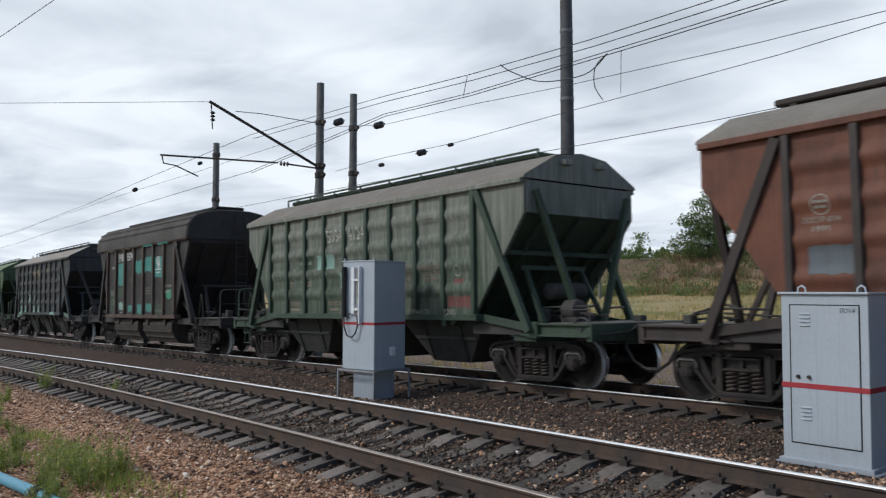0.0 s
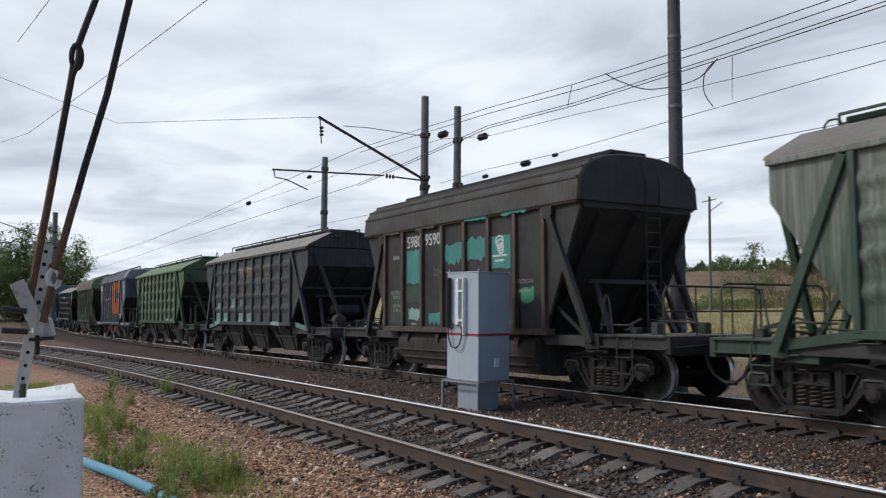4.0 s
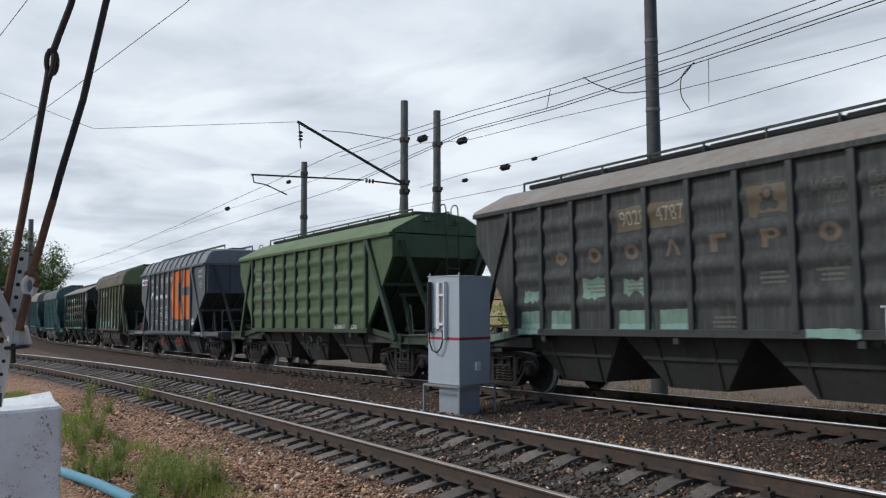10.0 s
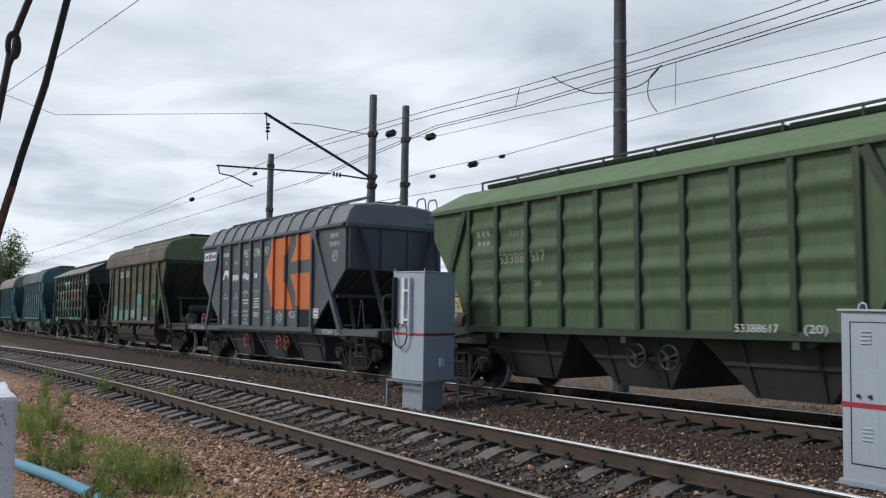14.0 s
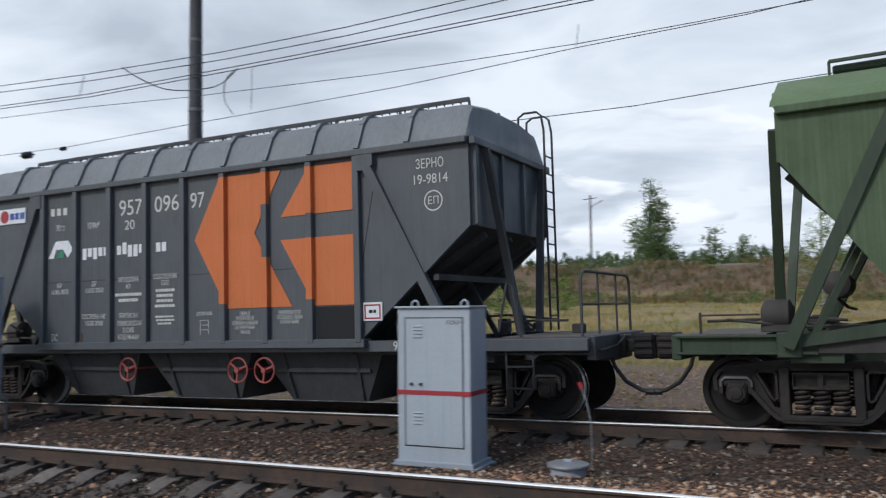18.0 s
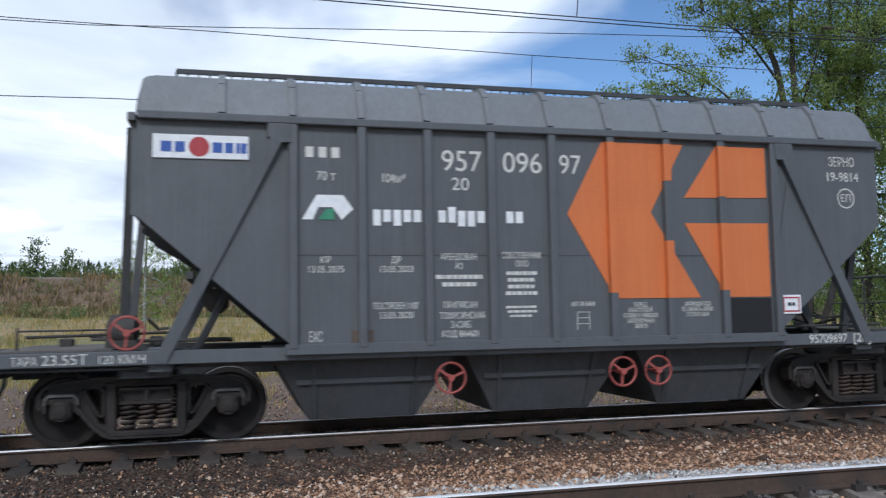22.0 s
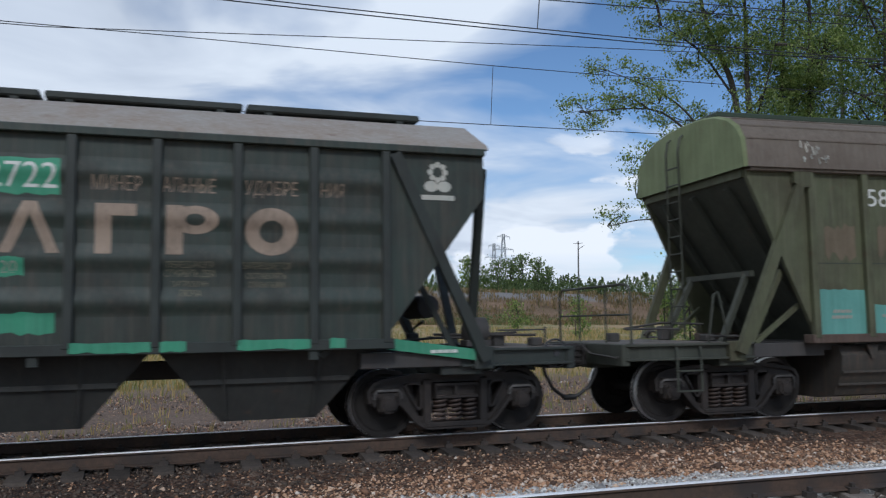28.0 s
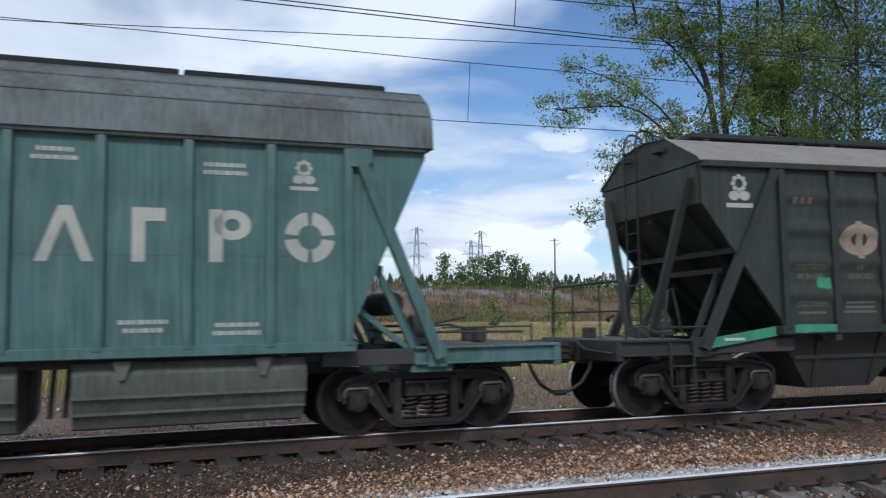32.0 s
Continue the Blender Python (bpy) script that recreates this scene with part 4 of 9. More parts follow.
def wagon(k, kind, body, roof_mat, dark, label, hatch_mat=None, rails=True, ladder_end=0, boards=False, belly=None, end_mat=None, plate_mat=None):
    q = KINDS[kind]
    W, N, E, KZ, Z0, Z1, P, F = (q[i] for i in ("wall", "n", "eave", "kink", "z0", "z1", "pivot", "frame"))
    w = thing("hopper_wagon", label, "goods wagon", "wagons of the goods train")
    hatch_mat = hatch_mat or dark
    belly = belly or BELLY
    # side walls, with the sloping cheeks at their ends
    for d in (-1, 1):
        s = Shape()
        lo = 1.46 if kind != "grain" else 1.25
        out = [(-W, Z0), (W, Z0), (W + 0.05, lo), (E, KZ), (E, Z1 + 0.05), (-E, Z1 + 0.05), (-E, KZ), (-W - 0.05, lo)]
        s.prism(out, d * 1.52, d * 1.6) if d > 0 else s.prism(out, -1.6, -1.52)
        part("side_wall", s, body, w)
        post = Shape()
        if d < 0:
            post.slab(-0.055, 0.055, -1.69, -1.59, Z0 - 0.02, Z1, 0.008)
        else:
            post.slab(-0.055, 0.055, 1.59, 1.69, Z0 - 0.02, Z1, 0.008)
        pm = post.mesh("wall_post", RUST_SILL if boards else dark if kind == "mineral" else body)
        for i in range(N + 1):
            part("wall_post", pm, None, w, at=pose(-W + 2 * W * i / N, 0, 0))
        if kind == "mineral":
            for z in RIB_ROWS:
                r = Shape()
                steps = [z - RIB_HALF + RIB_HALF * i / 6 for i in range(13)]
                r.prism([(d * (1.599 + swell(t)), t) for t in steps], -W, W, "x")
                part("wall_rib", r, body, w)
        sill = Shape()
        a, b2 = (-1.68, -1.45) if d < 0 else (1.45, 1.68)
        sill.slab(-W - 0.1, W + 0.1, a, b2, Z0 - 0.1, Z0 + 0.035, 0.01)
        part("wall_sill", sill, body if kind == "grain" else dark if kind == "mineral" else body if k in (8, 9) else RUST_SILL, w)
        if d < 0 and kind != "mineral":
            zs = 2.42 if kind == "round" else 2.36
            part("weld_seam", Shape().box(-W, W, -1.6045, -1.59, zs - 0.008, zs + 0.008), dark, w)
            part("weld_seam", Shape().bar((W + 0.35, -1.602, Z1 - 0.1), (W + 0.02, -1.602, 2.2), 0.012, 0.008), dark, w)
        if kind == "mineral":
            for u in (-W + 0.96, 0.12, W - 0.96):
                y = d * 1.63
                part("sill_tab", Shape().slab(u - 0.06, u + 0.06, y - 0.02, y + 0.02, Z0 - 0.22, Z0 - 0.09, 0.006), dark, w)
        rim = Shape()
        rim.slab(-E, E, a + (0.0 if d > 0 else -0.02), b2 + (0.02 if d > 0 else 0), Z1, Z1 + 0.10, 0.012)
        part("eaves_rim", rim, RUST_SILL if boards else roof_mat if kind == "round" else body, w)
    # end walls and the slopes under them
    for d in (-1, 1):
        s = Shape()
        s.box(d * E - 0.03, d * E + 0.03, -1.52, 1.52, KZ, Z1 + 0.06)
        part("end_wall", s, body, w)
        # shade under the end wall is put in by the dark trim colour
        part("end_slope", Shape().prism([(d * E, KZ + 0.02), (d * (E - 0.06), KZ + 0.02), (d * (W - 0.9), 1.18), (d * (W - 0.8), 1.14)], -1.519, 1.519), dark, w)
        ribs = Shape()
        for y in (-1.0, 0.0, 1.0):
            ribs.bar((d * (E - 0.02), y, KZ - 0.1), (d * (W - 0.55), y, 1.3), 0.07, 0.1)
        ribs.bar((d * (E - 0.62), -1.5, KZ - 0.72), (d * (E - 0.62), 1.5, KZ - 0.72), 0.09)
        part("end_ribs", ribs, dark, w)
        # stanchions at the sides and in the end
        top_u, foot_u = W + 0.12, E + 0.02 if kind == "mineral" else E + 0.2 if kind == "round" else E - 0.28
        for y in (-1.655, 1.655):
            st = Shape()
            st.bar((d * top_u, y, Z1 - 0.02), (d * foot_u, y * 0.93, 1.06), 0.15, 0.11, (0, 1, 0))
            if kind != "mineral":
                a0, a1 = d * (top_u - 0.1), d * (top_u + 0.2)
                st.prism([(a0, Z1), (a1, Z1), (a1, Z1 - 0.17), (d * (top_u + 0.08), Z1 - 0.24), (a0, Z1 - 0.24)], y - 0.05, y + 0.05)
            part("side_stanchion", st, body if kind in ("grain", "round") else dark, w)
        if kind == "mineral":
            # a pair of struts from the corners of the end wall to the middle of the deck
            for sy in (-1, 1):
                part("end_stanchion", Shape().bar((d * (E + 0.07), sy * 1.36, Z1 - 0.12), (d * (E + 0.24), sy * 0.34, 1.2), 0.12, 0.1, (0, 1, 0)), dark, w)
            for y in (-1.47, 1.47):
                part("frame_plate", Shape().bar((d * (W + 0.06), y, 1.31), (d * (foot_u - 0.08), y * 0.99, 1.13), 0.04, 0.15), plate_mat or dark, w)
        elif kind == "grain":
            for sy in (-1, 1):
                part("end_stanchion", Shape().bar((d * (E + 0.1), sy * 1.2, Z1 - 0.02), (d * (E + 0.26), sy * 0.4, 1.2), 0.11, 0.09, (0, 1, 0)), dark, w)
            part("end_rim", Shape().slab(min(d * (E + 0.02), d * (E + 0.12)), max(d * (E + 0.02), d * (E + 0.12)), -1.62, 1.62, Z1 - 0.02, Z1 + 0.09, 0.01), body, w)
            for y in (-1.46, -0.45, 0.45, 1.46):
                part("end_rib", Shape().box(min(d * (E + 0.03), d * (E + 0.08)), max(d * (E + 0.03), d * (E + 0.08)), y - 0.05, y + 0.05, KZ + 0.02, Z1 + 0.04), body, w)
        else:
            for y in (-1.4, 1.4):
                part("side_strut", Shape().bar((d * (W + 0.42), y, 2.32), (d * (E - 0.12), y * 0.95, 1.2), 0.08, 0.07, (0, 1, 0)), body, w)
                part("side_strut", Shape().bar((d * (W + 0.12), y, 1.78), (d * (E - 0.2), y * 0.95, 1.2), 0.07, 0.06, (0, 1, 0)), body, w)
        # the low trestle under the slope
        for y in (-0.85, 0.85):
            part("trestle_leg", Shape().bar((d * (W + 0.62), y * 0.95, 2.3), (d * (W + 1.2), y * 1.05, 1.18), 0.09, 0.08), dark, w)
        part("end_beam", Shape().bar((d * (W + 0.62), -0.95, 2.3), (d * (W + 0.62), 0.95, 2.3), 0.09), dark, w)
        # frame end with deck, headstock, coupler and hose
        s = Shape()
        u_in = foot_u - 0.32
        for y in (-1.36, 1.36):
            o = -1 if y < 0 else 1
            s.box(min(d * u_in, d * F), max(d * u_in, d * F), y - 0.02, y + 0.02, 0.97, 1.21)
            for z0, z1 in ((0.97, 1.005), (1.18, 1.215)):
                s.slab(min(d * u_in, d * F), max(d * u_in, d * F), min(y, y + o * 0.09), max(y, y + o * 0.09), z0, z1, 0.006)
            part("frame_rail", Shape().slab(min(d * (W - 0.3), d * u_in), max(d * (W - 0.3), d * u_in), y - 0.05, y + 0.05, 0.98, 1.19, 0.01), UNDER, w)
            part("foot_bracket", Shape().slab(min(d * (foot_u - 0.14), d * (foot_u + 0.14)), max(d * (foot_u - 0.14), d * (foot_u + 0.14)), min(y, y + o * 0.12), max(y, y + o * 0.12), 0.93, 1.24, 0.015), body if kind != "mineral" else dark, w)
        s.slab(min(d * 3.0, d * F), max(d * 3.0, d * F), -0.22, 0.22, 0.82, 1.14, 0.01)
        s.slab(min(d * (F - 0.06), d * (F + 0.06)), max(d * (F - 0.06), d * (F + 0.06)), -1.42, 1.42, 0.9, 1.22, 0.01)
        s.slab(min(d * (P - 0.3), d * (P + 0.3)), max(d * (P - 0.3), d * (P + 0.3)), -1.36, 1.36, 0.86, 1.02, 0.01)
        part("frame_end", s, dark, w)
        deck = Shape()
        deck.slab(min(d * (E + 0.3), d * (F - 0.02)), max(d * (E + 0.3), d * (F - 0.02)), -1.3, 1.3, 1.2, 1.225, 0.004)
        part("end_deck", deck, DECK, w)
        g = half_gap(k, d)
        cp = Shape()
        hx = F + g - 0.06
        cp.slab(min(d * F, d * hx), max(d * F, d * hx), -0.1, 0.1, 0.94, 1.12, 0.02)
        cp.slab(min(d * (hx - 0.26), d * (hx + 0.05)), max(d * (hx - 0.26), d * (hx + 0.05)), -0.24, 0.2, 0.84, 1.22, 0.04)
        for zz in (0.93, 1.03, 1.13):
            cp.slab(min(d * (hx - 0.24), d * (hx + 0.02)), max(d * (hx - 0.24), d * (hx + 0.02)), -0.275, -0.2, zz - 0.02, zz + 0.02, 0.005)
        cp.slab(min(d * (F + 0.06), d * (F + 0.16)), max(d * (F + 0.06), d * (F + 0.16)), -0.2, 0.2, 0.86, 1.2, 0.02)
        part("coupler", cp, BOGIE, w, "heavy cast automatic coupler")
        h = Shape()
        h.tube([(d * (F + 0.02), -0.45, 0.88), (d * (F + 0.05 * g + 0.02), -0.47, 0.76), (d * (F + 0.35 * g), -0.46, 0.54), (d * (F + 0.7 * g), -0.44, 0.42), (d * (F + g), -0.42, 0.39)], 0.03, 8)
        h.lathe([(0.045, -0.06), (0.045, 0.06)], 8, (d * (F + g - 0.06), -0.42, 0.395), "x")
        part("brake_hose", h, HOSE, w)
    # roof
    rf = Shape()
    if kind == "mineral":
        prof = [(-1.66, Z1 + 0.1), (-1.62, Z1 + 0.16), (-0.72, Z1 + 0.62), (0, Z1 + 0.70), (0.72, Z1 + 0.62), (1.62, Z1 + 0.16), (1.66, Z1 + 0.1)]
        ends = [(-E - 0.06, 1.0), (E + 0.06, 1.0)]
        for u, sc in ends:
            rf.v += [(u, y, z) for y, z in prof]
        n = len(prof)
        rf.f += [(i, i + n, i + n + 1, i + 1) for i in range(n - 1)]
        part("roof", rf, roof_mat, w, "dusty sheet-metal roof")
        for d in (-1, 1):
            g = Shape()
            g.prism([(y, z - 0.01) for y, z in prof], d * E - 0.02, d * E + 0.05, "x")
            for y in (-0.5, 0.5):
                g.slab(d * E - 0.02 if d > 0 else d * E - 0.16, d * E + 0.16 if d > 0 else d * E + 0.02, y - 0.11, y + 0.11, Z1 + 0.42, Z1 + 0.52, 0.01)
            part("roof_end", g, body, w)
    elif kind == "round":
        m = 13
        pts = []
        for i in range(m):
            t = math.pi * i / (m - 1)
            pts.append((-1.74 * math.copysign(abs(math.cos(t)) ** 0.8, math.cos(t)), Z1 + 0.05 + 1.04 * math.sin(t) ** 0.62))
        us = [(-E - 0.10, 0.97), (-E - 0.06, 1.0), (E + 0.06, 1.0), (E + 0.10, 0.97)]
        for u, sc in us:
            rf.v += [(u, y * sc, Z1 + 0.05 + (z - Z1 - 0.05) * sc) for y, z in pts]
        for j in range(len(us) - 1):
            rf.f += [(j * m + i, (j + 1) * m + i, (j + 1) * m + i + 1, j * m + i + 1) for i in range(m - 1)]
        rf.f += [tuple(range(m)), tuple(range((len(us) - 1) * m, len(us) * m))[::-1]]
        me = rf.mesh("roof", roof_mat)
        me.materials.append(end_mat or roof_mat)
        for p in me.polygons:
            if abs(p.center.x) > E + 0.05:
                p.material_index = 1
        part("roof", me, None, w, "rounded weathered sheet-metal roof")
        if boards:
            for i in (1, 2, 3):
                s = Shape()
                for sgn in (-1, 1):
                    y, z = pts[i] if sgn < 0 else pts[m - 1 - i]
                    s.bar((-E - 0.05, y, z + 0.012), (E + 0.05, y, z + 0.012), 0.05, 0.05)
                part("roof_seam", s, roof_mat, w)
        else:
            for i in (1, 2, 3):
                y, z = pts[i]
                part("roof_seam", Shape().bar((-E - 0.04, y, z + 0.003), (E + 0.04, y, z + 0.003), 0.022, 0.022), roof_mat, w)
    else:
        prof = [(-1.62, Z1 + 0.1), (-1.44, Z1 + 0.50), (-1.3, Z1 + 0.65), (-0.6, Z1 + 0.74), (0.6, Z1 + 0.74), (1.3, Z1 + 0.65), (1.44, Z1 + 0.50), (1.62, Z1 + 0.1)]
        n = len(prof)
        us = [(-E - 0.02, 0.3), (-E + 0.03, 0.86), (-E + 0.09, 0.96), (-E + 0.2, 1.0), (E - 0.2, 1.0), (E - 0.09, 0.96), (E - 0.03, 0.86), (E + 0.02, 0.3)]
        for u, sc in us:
            rf.v += [(u, y, Z1 + 0.1 + (z - Z1 - 0.1) * (0.25 + 0.75 * sc)) for y, z in prof]
        for j in range(len(us) - 1):
            rf.f += [(j * n + i, (j + 1) * n + i, (j + 1) * n + i + 1, j * n + i + 1) for i in range(n - 1)]
        rf.f += [tuple(range(n)), tuple(range((len(us) - 1) * n, len(us) * n))[::-1]]
        part("roof", rf, roof_mat, w, "grey ribbed metal roof")
        for i in range(11):
            u = -4.4 + 0.88 * i
            s = Shape()
            for a, b2 in zip(prof[:-1], prof[1:]):
                s.bar((u, a[0], a[1] + 0.01), (u, b2[0], b2[1] + 0.01), 0.085, 0.085, (1, 0, 0))
            part("roof_rib", s, roof_mat, w)
    # hatches and walkway on the ridge
    zr = Z1 + (0.72 if kind == "mineral" else 1.13 if kind == "round" else 0.80)
    L = E - 0.4 if kind == "grain" else E - 0.2 if kind == "round" else E - 0.55
    nh = 4 if kind != "round" else 3
    for i in range(nh):
        s = Shape()
        a, b2 = -L + 2 * L * i / nh + 0.03, -L + 2 * L * (i + 1) / nh - 0.03
        if kind == "grain":
            s.slab(a, b2, -0.3, 0.3, zr - 0.03, zr + 0.02, 0.008)
        else:
            up = 0.0 if rails else 0.025
            s.slab(a, b2, -0.52, 0.52, zr - 0.03 + up, zr + 0.07 + up, 0.02)
        hatch = part("roof_hatch", s, hatch_mat, w)
        if kind != "grain" and not rails:
            for x in (a + 0.3, b2 - 0.3):
                part("hatch_leg", Shape().box(x - 0.05, x + 0.05, -0.5, 0.5, zr - 0.15, zr), hatch_mat, hatch)
    if rails:
        for y in (-0.62, 0.62):
            s = Shape()
            s.bar((-L, y, zr + 0.1), (L, y, zr + 0.1), 0.05, 0.04)
            for i in range(9):
                x = -L + 2 * L * i / 8
                s.bar((x, y, zr - 0.1), (x, y, zr + 0.1), 0.035)
            if kind == "grain":
                s.bar((-L, y, zr + 0.13), (L, y, zr + 0.13), 0.04, 0.03)
                for i in range(70):
                    x = -L + 2 * L * i / 69
                    s.bar((x, y, zr + 0.05), (x, y, zr + 0.13), 0.02)
            part("walkway_rail", s, hatch_mat, w)
    # under the floor
    if kind == "round":
        for u0, u1 in ((-2.98, -0.36), (0.22, 2.98)):
            s = Shape()
            s.prism([(-1.42, 1.12), (-1.52, 0.98), (-1.50, 0.72), (-1.38, 0.52), (-1.28, 0.34), (-0.9, 0.28), (0.9, 0.28), (1.28, 0.34), (1.38, 0.52), (1.50, 0.72), (1.52, 0.98), (1.42, 1.12)], u0, u1, "x")
            hp = part("discharge_hopper", s, belly, w, "weathered curved discharge hopper")
            s = Shape()
            for z, y in ((0.72, -1.515), (0.52, -1.4)):
                part("hopper_rib", Shape().bar((u0, y, z), (u1, y, z), 0.035), belly, hp)
            for u in (u0 + 0.55, u1 - 0.55):
                s = Shape()
                s.prism([(u - 0.11, 1.14), (u + 0.11, 1.14), (u + 0.03, 0.92), (u - 0.03, 0.92)], -1.57, -1.53)
                part("hinge", s, belly, hp)
        s = Shape()
        s.box(-W - 0.2, W + 0.2, -1.3, 1.3, 1.06, 1.2)
        for x in (-0.25, -0.05, 0.12):
            s.tube([(x, -0.9, 0.45), (x + 0.05, -0.95, 1.1)], 0.035, 8)
        part("underframe", s, UNDER, w)
    else:
        c0 = 2.87 if kind == "mineral" else 2.55
        for u in (-c0, 0.0, c0):
            s = Shape()
            hw = c0 / 2 - 0.02
            lo = 0.35 if kind == "mineral" else 0.22
            top = [(u - hw, -1.36, Z0 - 0.06), (u + hw, -1.36, Z0 - 0.06), (u + hw, 1.36, Z0 - 0.06), (u - hw, 1.36, Z0 - 0.06)]
            bw = 0.62 if kind == "mineral" else 0.72
            bot = [(u - bw, -1.02, lo), (u + bw, -1.02, lo), (u + bw, 1.02, lo), (u - bw, 1.02, lo)]
            s.add(top + bot, [(0, 1, 2, 3), (7, 6, 5, 4), (0, 4, 5, 1), (1, 5, 6, 2), (2, 6, 7, 3), (3, 7, 4, 0)])
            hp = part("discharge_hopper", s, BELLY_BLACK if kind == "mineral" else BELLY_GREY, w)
            s = Shape()
            zc = (Z0 + lo) / 2
            s.bar((u - hw * 0.72, -1.21, zc + 0.02), (u + hw * 0.72, -1.21, zc + 0.02), 0.06)
            for sg in (-1, 1):
                s.bar((u + sg * bw * 0.9, -1.05, lo + 0.04), (u + sg * (bw * 0.9 + 0.06), -1.36, Z0 - 0.1), 0.05)
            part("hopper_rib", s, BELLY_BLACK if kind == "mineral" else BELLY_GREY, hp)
        s = Shape()
        s.box(-F + 0.1, F - 0.1, -0.2, 0.2, 0.86, 1.1)
        part("centre_sill", s, UNDER, w)
        if kind == "grain":
            s = Shape()
            for y in (-1.52, 1.44):
                s.slab(-F, F, y - 0.05, y + 0.05, 1.03, 1.2, 0.01)
            part("side_sill", s, body, w)
    # air reservoir and brake gear on one end, handrail and ladder on the other
    e = -1 if ladder_end > 0 else 1
    s = Shape()
    zt, ut = 1.62, e * (W + 0.95)
    s.lathe([(0.05, -0.55), (0.17, -0.48), (0.18, 0.48), (0.05, 0.55)], 16, (ut, 0.0, zt + 0.2), "y")
    part("air_reservoir", s, UNDER, w)
    s = Shape()
    s.lathe([(0.1, -0.2), (0.2, -0.15), (0.2, 0.15), (0.1, 0.2)], 16, (e * (E + 0.25), -0.55, 1.45), "x")
    s.slab(e * (E + 0.25) - 0.2, e * (E + 0.25) + 0.2, -0.7, -0.4, 1.22, 1.32, 0.01)
    s.tube([(e * (E - 0.3), -0.2, 1.4), (e * (F - 0.3), -0.9, 1.38)], 0.022, 6)
    s.tube([(e * (F - 0.25), -1.1, 1.22), (e * (F - 0.25), -1.1, 1.5)], 0.018, 6)
    s.tube([(e * (F - 0.25), -1.1, 1.46), (e * (E + 0.4), -1.05, 1.46)], 0.014, 6)
    part("brake_cylinder", s, UNDER, w)
    if ladder_end:
        d = ladder_end
        off, yc = (0.30, 1.05) if kind == "grain" else (0.2, 0.22)
        s = Shape()
        for y in (yc - 0.2, yc + 0.2):
            s.tube([(d * (E + off), y, 1.25), (d * (E + off), y, Z1 + 0.62), (d * (E + off - 0.04), y, Z1 + 0.86), (d * (E + off - 0.12), y, Z1 + 0.93), (d * (E - 0.05), y, Z1 + 0.93), (d * (E - 0.15), y, Z1 + 0.86), (d * (E - 0.16), y, Z1 + 0.6)], 0.02, 6)
        for i in range(10):
            s.tube([(d * (E + off), yc - 0.2, 1.5 + 0.3 * i), (d * (E + off), yc + 0.2, 1.5 + 0.3 * i)], 0.014, 6)
        part("ladder", s, dark, w, "thin steel end ladder with hooped tops")
        # bowed railing across the end of the deck
        ur = F - 0.14
        s = Shape()
        s.tube([(d * ur, -1.34, 1.2), (d * ur, -1.34, 1.98), (d * ur, -1.28, 2.08), (d * ur, -1.18, 2.12), (d * ur, 1.18, 2.12), (d * ur, 1.28, 2.08), (d * ur, 1.34, 1.98), (d * ur, 1.34, 1.2)], 0.022, 7)
        s.tube([(d * ur, -1.34, 1.66), (d * ur, 1.34, 1.66)], 0.017, 6)
        for y in (-0.5, 0.5):
            s.tube([(d * ur, y, 1.2), (d * ur, y, 2.12)], 0.017, 6)
        s.tube([(d * (E + 0.62), -1.34, 1.2), (d * (E + 0.5), -1.34, 1.95), (d * (E + 0.42), -1.34, 2.0), (d * (E + 0.28), -1.34, 1.3)], 0.018, 6)
        part("end_railing", s, dark, w, "bowed tube railing on the end deck")
        s = Shape()
        for x in (0.82, 1.22):
            s.tube([(d * (F - x), -1.42, 1.2), (d * (F - x), -1.46, 1.1), (d * (F - x), -1.46, 0.5)], 0.018, 6)
        for z in (0.5, 0.8):
            s.slab(min(d * (F - 0.82), d * (F - 1.22)), max(d * (F - 0.82), d * (F - 1.22)), -1.51, -1.41, z, z + 0.022, 0.004)
        part("step", s, dark, w)
    # rods, pipes and boxes of the brake gear on the end decks
    for d in (-1, 1):
        rr = random.Random(k * 2 + d)
        lo_u, hi_u = W + 0.5, F - 0.25
        for i in range(5):
            a, b2 = sorted((rr.uniform(lo_u, hi_u), rr.uniform(lo_u, hi_u)))
            y0, z0 = rr.uniform(-1.15, 0.6), rr.uniform(1.26, 1.5)
            part("brake_rod", Shape().tube([(d * a, y0, z0), (d * (a + b2) / 2, y0 + 0.05, z0 + rr.uniform(-0.02, 0.06)), (d * b2, y0 + rr.uniform(-0.4, 0.2), z0 + rr.uniform(-0.1, 0.15))], 0.022, 6), UNDER, w)
        for i in range(3):
            u, y0 = rr.uniform(lo_u + 0.2, hi_u), rr.uniform(-1.0, 0.7)
            hgt = rr.uniform(0.1, 0.24)
            part("valve_box", Shape().slab(d * u - 0.09, d * u + 0.09, y0 - 0.1, y0 + 0.1, 1.215, 1.225 + hgt, 0.02), UNDER, w)
        if k in (0, 1, 2, 3, 7) and d == e:
            handwheel(w, d * (F - 0.22), -1.36, 1.12, WHEEL_RED if k == 0 else WIRE, "spoked brake handwheel")
        part("uncoupling_lever", Shape().tube([(d * (F - 0.02), -1.3, 1.08), (d * (F + 0.09), -1.28, 1.02), (d * (F + 0.09), -0.4, 1.06), (d * (F + 0.2), -0.3, 1.2)], 0.016, 6), UNDER, w)
    for d in (-1, 1):
        bogie(w, k, d * P)
    return w


